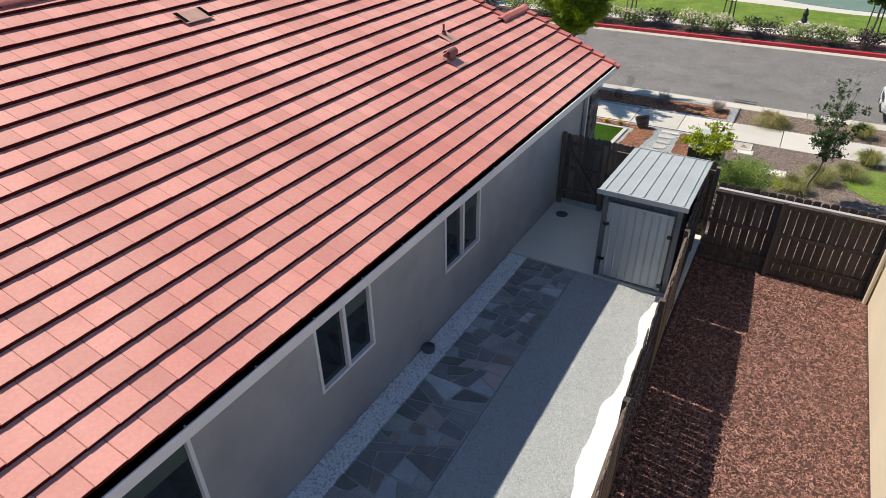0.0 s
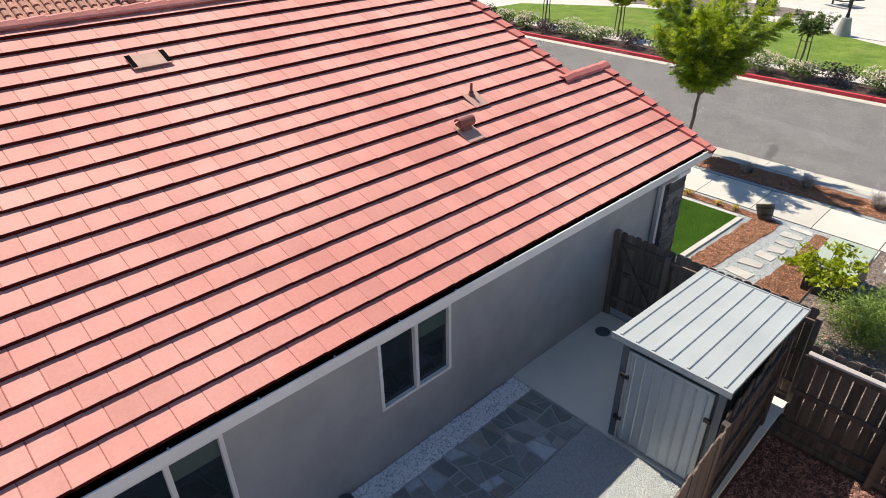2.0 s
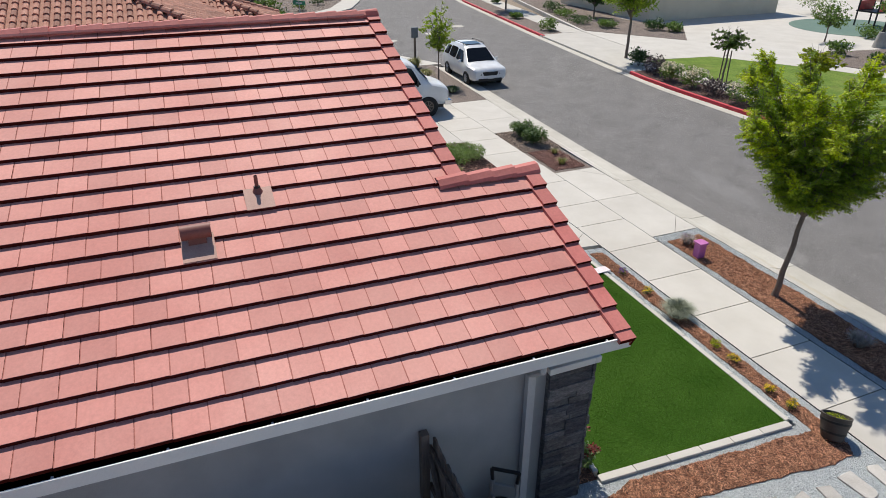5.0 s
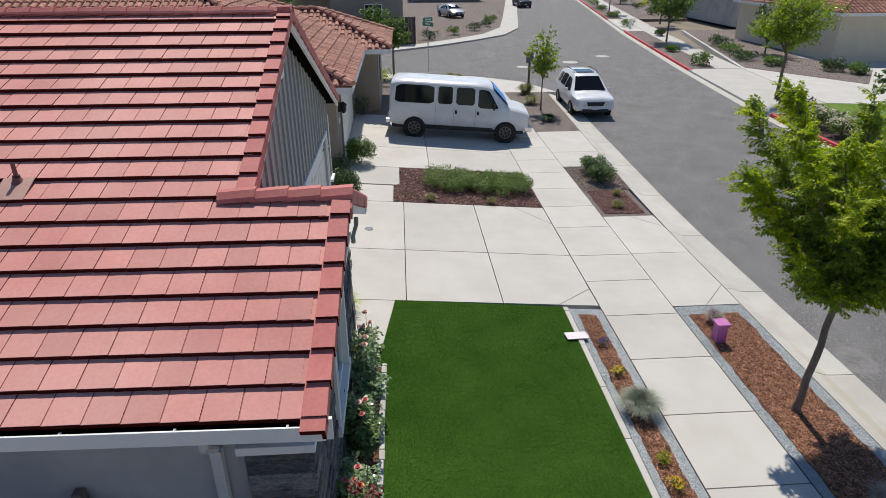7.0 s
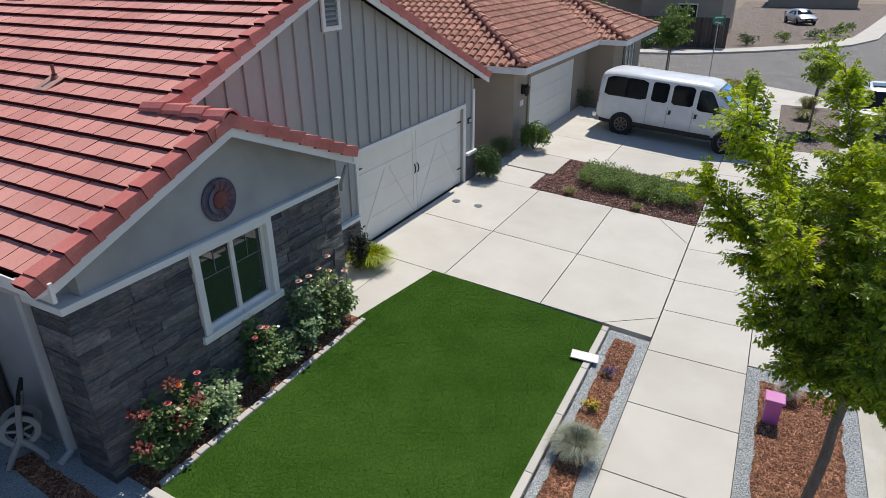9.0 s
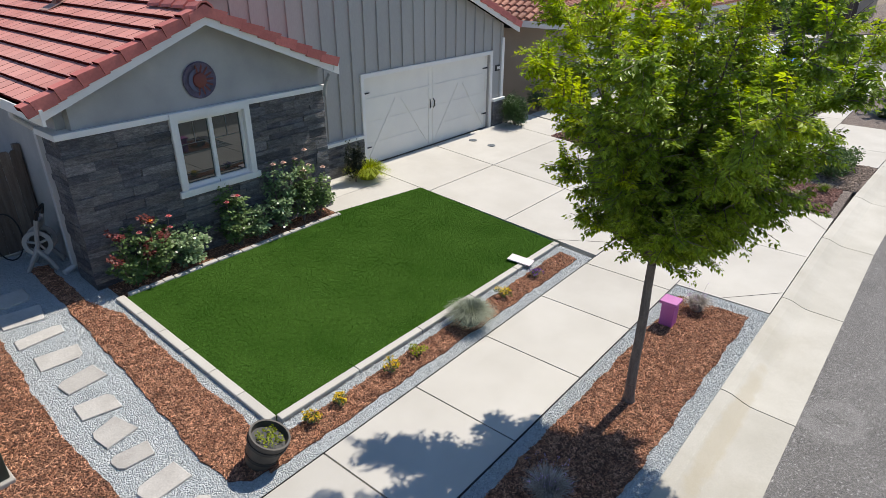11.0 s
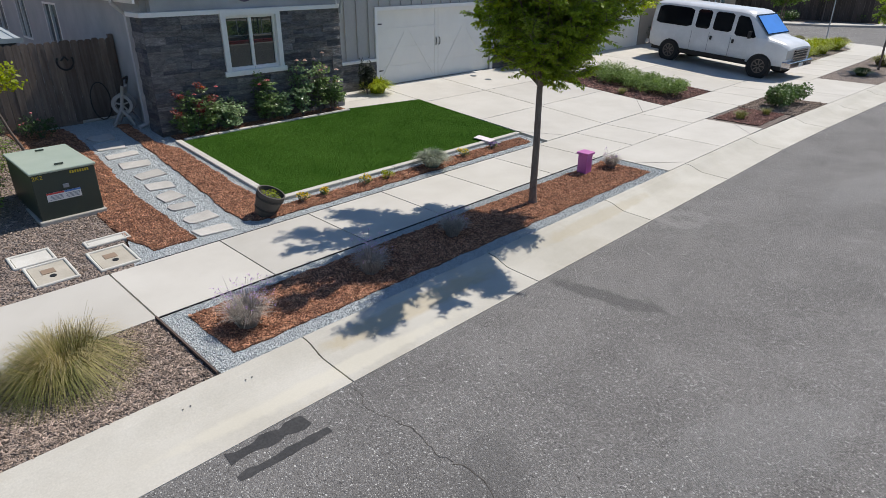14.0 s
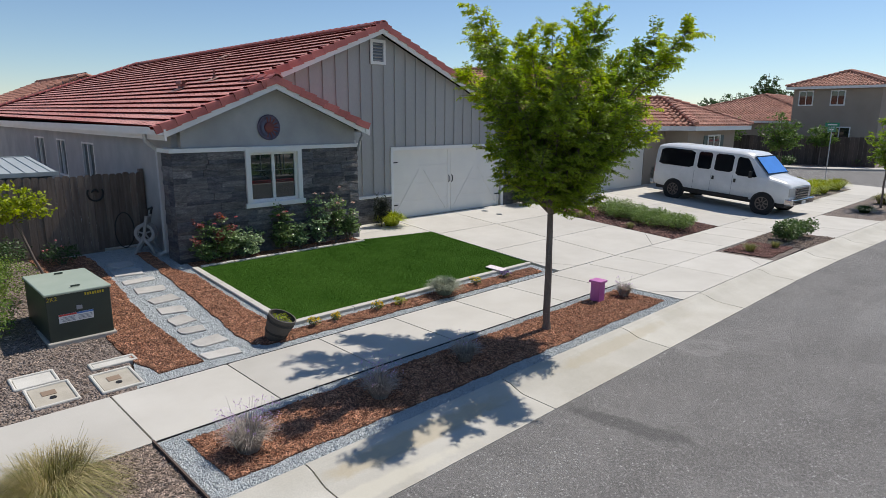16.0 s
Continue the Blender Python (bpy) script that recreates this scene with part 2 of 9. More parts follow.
M_BARK = surf("bark_bed", (0.20, 0.085, 0.048), (0.28, 0.13, 0.075), rough=0.95, big=2.5, fine=45, amount=0.6, bump=1.0, depth=0.03, cells=40, cell_mix=0.8, c3=(0.11, 0.05, 0.032))
M_CHIP = surf("bark_chips", (0.25, 0.102, 0.054), (0.53, 0.275, 0.165), rough=0.9, big=8.0, fine=60, amount=0.35, bump=0, island=0.75)
M_DBARK = surf("dark_bark_bed", (0.10, 0.05, 0.04), (0.15, 0.08, 0.066), rough=0.95, big=2.0, fine=45, amount=0.6, bump=1.0, depth=0.03, cells=38, cell_mix=0.8, c3=(0.07, 0.036, 0.03))
M_DCHIP = surf("dark_bark_chips", (0.17, 0.076, 0.058), (0.355, 0.195, 0.158), rough=0.9, big=8.0, fine=60, amount=0.35, bump=0, island=0.6)
M_MULCH = surf("grey_mulch", (0.15, 0.115, 0.098), (0.22, 0.175, 0.15), rough=0.95, big=2.0, fine=45, amount=0.5, bump=1.0, depth=0.03, cells=30, cell_mix=0.9, c3=(0.30, 0.245, 0.21))
M_MCHIP = surf("grey_mulch_chips", (0.20, 0.148, 0.115), (0.38, 0.295, 0.24), rough=0.9, big=8.0, fine=60, amount=0.35, bump=0, island=0.7)
M_SOIL = surf("soil", (0.20, 0.16, 0.12), (0.27, 0.22, 0.165), rough=1.0, big=0.2, fine=20, amount=0.4, bump=0.5, depth=0.03)
M_FLAG = surf("dark_flagstone", (0.75, 0.75, 0.76), (1.0, 0.99, 0.98), rough=0.75, big=4.0, fine=40, amount=0.25, bump=0.5, depth=0.008, rnd=0.22, stain=0.3, stain_col=(0.8, 0.7, 0.62), hues=((0.30, 0.32, 0.32), (0.48, 0.53, 0.56), (0.33, 0.29, 0.26), (0.24, 0.25, 0.25), (0.42, 0.38, 0.35), (0.27, 0.30, 0.29), (0.22, 0.22, 0.22), (0.33, 0.345, 0.345), (0.26, 0.265, 0.26)))
M_STEP = surf("stepping_flagstone", (0.40, 0.375, 0.345), (0.50, 0.475, 0.44), rough=0.8, big=3.0, fine=50, amount=0.15, bump=0.4, depth=0.006, rnd=0.14)
M_WOOD = surf("weathered_fence_wood", (0.118, 0.088, 0.07), (0.195, 0.152, 0.125), rough=0.9, big=3.0, fine=50, amount=0.3, bump=0.4, depth=0.004, rnd=0.25, stretch=(6, 6, 0.5))
M_DWOOD = surf("dark_fence_wood", (0.055, 0.041, 0.034), (0.105, 0.082, 0.069), rough=0.9, big=3.0, fine=50, amount=0.35, bump=0.4, depth=0.004, rnd=0.3, stretch=(6, 6, 0.5))
M_CAPRAIL = surf("silvered_cap_rail", (0.33, 0.305, 0.29), (0.42, 0.395, 0.375), rough=0.9, big=3.0, fine=50, amount=0.2, bump=0.3, depth=0.003, stretch=(0.5, 6, 6))
M_EDGEW = surf("edging_board_brown", (0.085, 0.058, 0.048), (0.13, 0.09, 0.075), rough=0.9, big=4.0, fine=50, amount=0.3, bump=0.3, depth=0.003)
M_GLASS = glassy("dark_glass", (0.012, 0.016, 0.018), 0.02)
M_METAL = surf("grey_shed_metal", (0.37, 0.42, 0.455), (0.42, 0.47, 0.505), rough=0.45, big=1.2, fine=30, amount=0.05, bump=0.05, depth=0.002, metal=0.25)
M_DMETAL = surf("dark_grey_metal", (0.105, 0.125, 0.145), (0.13, 0.15, 0.17), rough=0.5, big=1.2, fine=30, amount=0.06, bump=0.05, depth=0.002, metal=0.2)
M_BLACK = plain("black_iron", (0.012, 0.012, 0.013), 0.55)
M_SROOF = surf("brown_barrel_tile", (0.34, 0.14, 0.095), (0.46, 0.24, 0.175), rough=0.85, big=5.0, fine=30, amount=0.25, bump=0.3, depth=0.006, island=0.3, stain=0.35, stain_col=(0.2, 0.11, 0.08))
M_TAN = surf("tan_stucco", (0.30, 0.25, 0.20), (0.34, 0.285, 0.23), rough=0.92, big=0.8, fine=100, amount=0.08, bump=0.3, depth=0.004)
M_CREAM = surf("cream_stucco", (0.62, 0.53, 0.40), (0.68, 0.59, 0.45), rough=0.92, big=0.8, fine=100, amount=0.07, bump=0.3, depth=0.004)
M_TRUNK = surf("tree_bark", (0.13, 0.10, 0.085), (0.19, 0.155, 0.13), rough=0.95, big=8.0, fine=40, amount=0.3, bump=0.6, depth=0.006, stretch=(3, 3, 0.6))
M_LEAF = leafy("elm_leaf", (0.158, 0.238, 0.031), (0.32, 0.41, 0.068), 0.46, 0.4)
# Sunlit brightness put into the leaf colour of high, outer twigs.
M_LEAF_LIT = leafy("elm_sunlit_leaf", (0.30, 0.40, 0.035), (0.50, 0.55, 0.06), 0.5)
M_JUNIPER = leafy("juniper_leaf", (0.13, 0.20, 0.04), (0.24, 0.32, 0.07), 0.3)
M_NIGHT = leafy("black_green_leaf", (0.014, 0.022, 0.014), (0.028, 0.036, 0.022), 0.15)
M_LEAF2 = leafy("shrub_leaf", (0.085, 0.145, 0.03), (0.145, 0.225, 0.052), 0.3)
M_PURPLE = leafy("purple_leaf", (0.06, 0.045, 0.05), (0.10, 0.075, 0.07), 0.2)
M_LEAF3 = leafy("yellow_green_leaf", (0.24, 0.30, 0.018), (0.40, 0.44, 0.035), 0.4)
M_LEAF4 = leafy("dark_leaf", (0.036, 0.078, 0.02), (0.066, 0.118, 0.032), 0.25)


# ---- building helpers ----
class Geo:
    """Collects vertices and faces of one mesh."""

    def __init__(self):
        self.v, self.f, self.m = [], [], []

    def add(self, verts, faces, mat=0):
        k = len(self.v)
        self.v.extend([tuple(p) for p in verts])
        self.f.extend([tuple(i + k for i in q) for q in faces])
        self.m.extend([mat] * len(faces))
        return self

    def obox(self, m, s, mat=0):
        hx, hy, hz = s[0] / 2, s[1] / 2, s[2] / 2
        c = [m @ Vector((x, y, z)) for x in (-hx, hx) for y in (-hy, hy) for z in (-hz, hz)]
        return self.add(c, [(0, 1, 3, 2), (4, 6, 7, 5), (0, 4, 5, 1), (2, 3, 7, 6), (0, 2, 6, 4), (1, 5, 7, 3)], mat)

    def box(self, x0, x1, y0, y1, z0, z1, mat=0):
        return self.obox(pose((x0 + x1) / 2, (y0 + y1) / 2, (z0 + z1) / 2), (abs(x1 - x0), abs(y1 - y0), abs(z1 - z0)), mat)

    def prism(self, poly, z0, z1, mat=0):
        """An upright prism over a polygon (counter-clockwise); z0 and z1 are numbers or functions of x, y."""
        f0 = z0 if callable(z0) else (lambda x, y: z0)
        f1 = z1 if callable(z1) else (lambda x, y: z1)
        n = len(poly)
        vs = [(x, y, f0(x, y)) for x, y in poly] + [(x, y, f1(x, y)) for x, y in poly]
        fs = [tuple(range(n - 1, -1, -1)), tuple(range(n, 2 * n))] + [(i, (i + 1) % n, n + (i + 1) % n, n + i) for i in range(n)]
        return self.add(vs, fs, mat)

    def wallpoly(self, pts, y0, y1, mat=0):
        """A slab in the x-z plane, between y0 and y1."""
        n = len(pts)
        vs = [(x, y0, z) for x, z in pts] + [(x, y1, z) for x, z in pts]
        fs = [tuple(range(n)), tuple(range(2 * n - 1, n - 1, -1))] + [(i, n + i, n + (i + 1) % n, (i + 1) % n) for i in range(n)]
        return self.add(vs, fs, mat)

    def pierced(self, axis, us, zs, holes, a, b, mat=0):
        """One slab with openings. us, zs: grid lines; holes: (i, j) cells left open; a, b: the slab's two faces; axis: along which us runs."""
        ids = {}

        def vid(i, j, s):
            key = (i, j, s)
            if key not in ids:
                ids[key] = len(self.v)
                d = (a, b)[s]
                self.v.append((us[i], d, zs[j]) if axis == "x" else (d, us[i], zs[j]))
            return ids[key]
        full = lambda i, j: 0 <= i < len(us) - 1 and 0 <= j < len(zs) - 1 and (i, j) not in holes
        fs = []
        for i in range(len(us) - 1):
            for j in range(len(zs) - 1):
                if not full(i, j):
                    continue
                q = [(i, j), (i + 1, j), (i + 1, j + 1), (i, j + 1)]
                fs.append(tuple(vid(*p, 1) for p in q))
                fs.append(tuple(vid(*p, 0) for p in reversed(q)))
                for (e0, e1), (di, dj) in zip(zip(q, q[1:] + q[:1]), ((0, -1), (1, 0), (0, 1), (-1, 0))):
                    if not full(i + di, j + dj):
                        fs.append((vid(*e0, 0), vid(*e1, 0), vid(*e1, 1), vid(*e0, 1)))
        self.f += fs
        self.m += [mat] * len(fs)
        return self

    def cyl(self, p0, p1, r0, r1=None, n=12, mat=0):
        p0, p1 = Vector(p0), Vector(p1)
        r1 = r0 if r1 is None else r1
        q = (p1 - p0).to_track_quat("Z", "Y").to_matrix()
        vs = []
        for p, r in ((p0, r0), (p1, r1)):
            for i in range(n):
                a = 2 * math.pi * i / n
                vs.append(p + q @ Vector((r * math.cos(a), r * math.sin(a), 0)))
        fs = [(i, (i + 1) % n, n + (i + 1) % n, n + i) for i in range(n)] + [tuple(range(n - 1, -1, -1)), tuple(range(n, 2 * n))]
        return self.add(vs, fs, mat)

    def tube(self, pts, radii, n=8, mat=0):
        for i in range(len(pts) - 1):
            r0 = radii[i] if isinstance(radii, (list, tuple)) else radii
            r1 = radii[i + 1] if isinstance(radii, (list, tuple)) else radii
            self.cyl(pts[i], pts[i + 1], r0, r1, n, mat)
        return self

    def lathe(self, c, prof, n=20, mat=0, m=None):
        m = m or pose(*c)
        vs, fs = [], []
        for r, z in prof:
            for i in range(n):
                a = 2 * math.pi * i / n
                vs.append(m @ Vector((r * math.cos(a), r * math.sin(a), z)))
        for j in range(len(prof) - 1):
            for i in range(n):
                fs.append((j * n + i, j * n + (i + 1) % n, (j + 1) * n + (i + 1) % n, (j + 1) * n + i))
        if prof[0] != prof[-1]:
            fs += [tuple(range(n - 1, -1, -1)), tuple(range((len(prof) - 1) * n, len(prof) * n))]
        return self.add(vs, fs, mat)

    def done(self, name, mats, parent=None, label="", bevel=0.0, smooth=False, category="", group="", kind=""):
        me = bpy.data.meshes.new(name)
        me.from_pydata(self.v, [], self.f)
        mats = mats if isinstance(mats, (list, tuple)) else [mats]
        for m in mats:
            me.materials.append(m)
        if len(mats) > 1:
            me.polygons.foreach_set("material_index", self.m)
        if bevel or smooth:
            bm = bmesh.new()
            bm.from_mesh(me)
            if bevel:
                edges = [e for e in bm.edges if len(e.link_faces) == 2 and e.calc_face_angle(0) > 0.6]
                bmesh.ops.bevel(bm, geom=edges, offset=bevel, segments=2, affect="EDGES", profile=0.5, clamp_overlap=True)
            if smooth:
                for f in bm.faces:
                    f.smooth = True
                for e in bm.edges:
                    if len(e.link_faces) == 2 and e.calc_face_angle(0) > 0.7:
                        e.smooth = False
            bm.to_mesh(me)
            bm.free()
        me.update()
        ob = new(name, me)
        if parent:
            attach(ob, parent)
        return tagged(ob, label, category, group, kind)


def attach(ob, parent):
    ob.parent = parent
    if parent.type == "EMPTY":
        ob.matrix_parent_inverse = parent.matrix_basis.inverted()


def thing(name, base, label, category, group="", kind=""):
    ob = new(name)
    ob.empty_display_size = 0.2
    ob.matrix_basis = pose(*base)
    return tagged(ob, label, category, group, kind)


def bulk(name, verts, faces, mat, parent=None, **tags):
    """One mesh from numpy arrays of vertices and same-sized faces."""
    me = bpy.data.meshes.new(name)
    me.from_pydata(verts.tolist() if hasattr(verts, "tolist") else verts, [], faces.tolist() if hasattr(faces, "tolist") else faces)
    me.materials.append(mat)
    ob = new(name, me)
    if parent:
        attach(ob, parent)
    return tagged(ob, **tags)


# ---- heights of the plot ----
HOUSE_Z = 0.45


def clip01(v):
    return max(0.0, min(1.0, v))


def lot(x, y):
    """Height of the finished ground: the plot falls from the house to the pavement; the far corner lies level."""
    return HOUSE_Z * clip01((20.4 - y) / 6.1) * clip01((x + 37.5) / 6.0)


KERB_LINE = [(60.0, 33.2), (-25.0, 33.2), (-40.0, 35.0), (-60.0, 37.9), (-97.0, 44.3), (-200.0, 62.0)]


def far_kerb(x):
    for (xa, ya), (xb, yb) in zip(KERB_LINE, KERB_LINE[1:]):
        if xb <= x <= xa:
            return ya + (yb - ya) * (xa - x) / (xa - xb)
    return KERB_LINE[0][1] if x > 0 else KERB_LINE[-1][1]


def bend(x):
    """The near kerb swings away from the houses towards the corner."""
    return 0.046 * max(0.0, -16.0 - x)


def clip_band(poly, y0, y1):
    """The part of a polygon between y0 and y1."""
    for sign, lim in ((1, y0), (-1, -y1)):
        out = []
        for i, p in enumerate(poly):
            q = poly[(i + 1) % len(poly)]
            a, b = sign * p[1] - lim, sign * q[1] - lim
            if a >= 0:
                out.append(p)
            if (a > 0) != (b > 0) and abs(a - b) > 1e-9:
                t = a / (a - b)
                out.append((p[0] + (q[0] - p[0]) * t, p[1] + (q[1] - p[1]) * t))
        poly = out
        if len(poly) < 3:
            return []
    return poly


def sheet(name, poly, dz, mat, label="", category="", kind="structure", parent=None, depth=0.3, base=lot):
    """A slab of ground that follows the plot's fall, dz above it."""
    g = Geo()
    for a, b in ((-400, 14.3), (14.3, 20.4), (20.4, 400)):
        part_poly = clip_band(poly, a, b)
        if part_poly:
            g.prism(part_poly, lambda x, y: base(x, y) + dz - depth, lambda x, y: base(x, y) + dz)
    return g.done(name, mat, parent, label, category=category, kind=kind)


def rect(x0, x1, y0, y1):
    return [(x0, y0), (x1, y0), (x1, y1), (x0, y1)]


# ---- the ground, the road, kerbs and pavements ----
g = Geo()
xs = [-1500, -300, -120, -60, -50, -37.5, -31.5, -25, -10, 0, 10, 30, 80, 1500]
ys = [-1500, -200, -60, 0, 14.3, 17, 20.4, 24, 34, 60, 200, 1500]
for x in xs:
    for y in ys:
        g.v.append((x, y, lot(x, y) - 0.3))
for i in range(len(xs) - 1):
    for j in range(len(ys) - 1):
        k = i * len(ys) + j
        g.add([], [])
        g.f.append((k, k + len(ys), k + len(ys) + 1, k + 1))
        g.m.append(0)
g.done("ground", M_SOIL, label="dry brown soil reaching to the horizon", category="ground", kind="structure")

road_poly = [(80, 24.3), (80, 33.2)] + [(x, y) for x, y in KERB_LINE[1:]] + [(-200, 50), (-120, 37.5), (-77, 30.2), (-66, 28.3), (-60, 26), (-56.5, 23), (-53, 19.5), (-50, 15.5), (-49, 12), (-49, -120), (-39.8, -120), (-39.8, 15), (-39.6, 18.2), (-38.5, 21), (-36.7, 23.4), (-33.5, 24.85), (-30, 24.3 + bend(-30)), (-16, 24.3)]
Geo().prism([(x, y) for x, y in reversed(road_poly)], ROAD_Z - 0.2, ROAD_Z).done("road", M_ASPH, label="worn grey asphalt street with a side street", category="road", kind="structure")

# pavement slabs along the near side
pavement = thing("pavement", (-8, 21.2, 0), "pale concrete pavement of square slabs with joints", "pavement", kind="structure")
JOINTS = [-1.40 - 1.53 * k for k in range(-22, 7)] + [-12.07, -13.4, -15.15, -16.7, -18.25, -19.85, -21.3]
for a, b in zip(JOINTS, JOINTS[1:]):
    Geo().prism(rect(b + 0.011, a - 0.011, 20.405, 21.93), -0.2, 0.0).done("slab", M_CONC, pavement)
for a, b in zip([JOINTS[-1] - 1.53 * k for k in range(0, 10)], [JOINTS[-1] - 1.53 * k for k in range(1, 10)]):
    Geo().prism(rect(b + 0.011, a - 0.011, 20.405, 21.93), -0.2, 0.0).done("slab", M_CONC, pavement)
corner = [(-33.45, 20.4), (-33.45, 24.8), (-36.6, 23.35), (-38.4, 20.95), (-39.5, 18.2), (-39.7, 15), (-39.7, -60), (-38.1, -60), (-38.1, 15), (-37.4, 18.5), (-36, 20.4)]
Geo().prism([(x, y) for x, y in reversed(corner)], -0.25, 0.002).done("slab", M_CONC, pavement)

# driveway and entry path
driveway = thing("driveway", (-13.6, 17, 0.2), "pale concrete driveway of large slabs with dark joints", "driveway", kind="structure")


def slab(poly, parent, dz=0.0, name="slab"):
    g = Geo()
    g.prism(poly, lambda x, y: lot(x, y) - 0.2, lambda x, y: lot(x, y) + dz)
    return g.done(name, M_CONC, parent)


for x0, x1 in ((-13.42, -10.98), (-16.62, -13.42)):
    for y0, y1 in ((14.31, 16.3), (16.3, 18.33), (18.33, 20.39)):
        slab(rect(x0 + 0.013, x1 - 0.013, y0 + 0.009, y1 - 0.009), driveway)
slab(rect(-10.97, -8.97, 14.35, 15.2), driveway)
slab([(-10.97, 15.21), (-8.75, 15.21), (-8.75, 15.78), (-10.97, 16.08)][::1], driveway)
slab(rect(-18.0, -16.63, 14.35, 16.0), driveway)
# crossing between pavement and kerb
for x0, x1 in ((-13.42, -10.85), (-15.83, -13.42)):
    Geo().prism(rect(x0 + 0.009, x1 - 0.009, 21.945, 23.415), -0.2, 0.0).done("slab", M_CONC, driveway)
neighbour_drive = thing("driveway", (-23, 17, 0.2), "pale concrete driveway of the neighbouring house", "driveway", kind="structure")
for x0, x1 in ((-22.2, -19.84), (-25.0, -22.2), (-27.2, -25.0)):
    for y0, y1 in ((14.3, 17.2), (17.2, 20.395)):
        slab(rect(x0 + 0.009, x1 - 0.009, y0 + 0.009, y1 - 0.009), neighbour_drive)
slab(rect(-19.82, -18.1, 14.4, 16.18), neighbour_drive)
for x0, x1 in ((-22.2, -20.42), (-25.2, -22.2)):
    Geo().prism([(x0 + 0.009, 21.945), (x1 - 0.009, 21.945), (x1 - 0.009, 23.415 + bend(x1)), (x0 + 0.009, 23.415 + bend(x0))], -0.2, 0.0).done("slab", M_CONC, neighbour_drive)



def crack(pts, z, width, parent, jag=0.0, steps=1, name="crack", mat=None):
    """A thin dark joint or crack on a paved surface, along plan points."""
    line = []
    for p, q in zip(pts, pts[1:]):
        for k in range(steps):
            line.append((p[0] + (q[0] - p[0]) * k / steps + RNG.uniform(-jag, jag), p[1] + (q[1] - p[1]) * k / steps + RNG.uniform(-jag, jag)))
    line.append(pts[-1])
    g = Geo()
    for i, (x, y) in enumerate(line):
        xa, ya = line[max(0, i - 1)]
        xb, yb = line[min(len(line) - 1, i + 1)]
        d = Vector((yb - ya, xa - xb)).normalized() * width * (0.5 if not jag else RNG.uniform(0.25, 0.6))
        for s in (-1, 1):
            g.v.append((x + s * d.x, y + s * d.y, (z if not callable(z) else z(x, y)) + 0.003))
    for i in range(len(line) - 1):
        g.f.append((2 * i, 2 * i + 1, 2 * i + 3, 2 * i + 2))
        g.m.append(0)
    g.done(name, mat or M_JOINT, parent)


M_JOINT = surf("dirty_joint", (0.040, 0.034, 0.029), (0.085, 0.074, 0.062), rough=0.95, big=6.0, fine=40, amount=0.3, bump=0)
for pts in (((-10.97, 19.5), (-11.72, 20.38)), ((-16.6, 19.5), (-15.4, 20.38)), ((-10.86, 22.68), (-11.68, 23.40)), ((-15.82, 22.7), (-15.05, 23.40))):
    crack(pts, lot, 0.012, driveway, name="joint")
# rolled kerb and gutter, in cast lengths
kerb = thing("kerb", (-8, 23.9, 0), "low rolled concrete kerb and gutter with cracked joints", "kerb", kind="structure")
PROFILE = [(23.43, 0.0), (23.50, -0.001), (23.58, -0.014), (23.74, -0.075), (23.80, -0.092), (23.88, -0.098), (24.33, -0.112), (24.33, -0.3), (23.43, -0.3)]


def kerb_length(x0, x1, parent):
    n = len(PROFILE)
    vs = [(x0, y + bend(x0), z) for y, z in PROFILE] + [(x1, y + bend(x1), z) for y, z in PROFILE]
    fs = [tuple(range(n)), tuple(range(2 * n - 1, n - 1, -1))] + [(i, n + i, n + (i + 1) % n, (i + 1) % n) for i in range(n)]
    Geo().add(vs, fs).done("kerb_length", M_KERB, parent)


KJ = [-2.35 - 3.06 * k for k in range(-12, 11)]
for a, b in zip(KJ, KJ[1:]):
    kerb_length(b + 0.009, a - 0.009, kerb)

# ---- planting areas of the front garden ----
def ragged(poly, amp, step=0.11, seed=1):
    """The outline of a loose bed: broken into short lengths and pushed in and out unevenly."""
    rg = random.Random(seed)
    out = []
    for (xa, ya), (xb, yb) in zip(poly, poly[1:] + poly[:1]):
        ln = math.hypot(xb - xa, yb - ya)
        k = max(1, int(ln / step))
        nx, ny = (yb - ya) / ln, (xa - xb) / ln
        for i in range(k):
            t = i / k
            s = amp * (0.4 * math.sin(7.3 * (xa + (xb - xa) * t) + 5.1 * (ya + (yb - ya) * t) + seed) + rg.uniform(-0.7, 0.7))
            out.append((xa + (xb - xa) * t + nx * s, ya + (yb - ya) * t + ny * s))
    return out


sheet("gravel_path", [(-1.72, 20.39), (-2.05, 19.2), (-2.35, 17), (-2.3, 13.25), (-4.42, 13.25), (-4.42, 15.5), (-4.4, 15.8), (-4.33, 19.7), (-10.85, 19.7), (-10.85, 20.39)], -0.012, M_GRAVEL, "blue-grey gravel path and edging in the front garden", "gravel")
BARK_L = [(-2.10, 20.12), (-2.72, 20.12), (-2.68, 19.0), (-2.66, 18.0), (-2.75, 16.6), (-2.88, 15.0), (-2.9, 13.6), (-1.9, 13.3), (-1.9, 18.45), (-1.95, 19.6)][::-1]
BARK_L = ragged(BARK_L, 0.024, seed=3)
BARK_R = [(-4.16, 19.95), (-4.18, 18.0), (-4.22, 16.3), (-4.0, 15.6), (-4.05, 14.1), (-3.78, 14.0), (-3.74, 15.4), (-3.64, 17.5), (-3.5, 19.4), (-3.52, 20.0), (-3.7, 20.14), (-4.0, 20.16)]
BARK_R = ragged(BARK_R, 0.024, seed=4)
STRIP_BARK = ragged(rect(-10.6, -3.9, 19.84, 20.2), 0.022, seed=5)
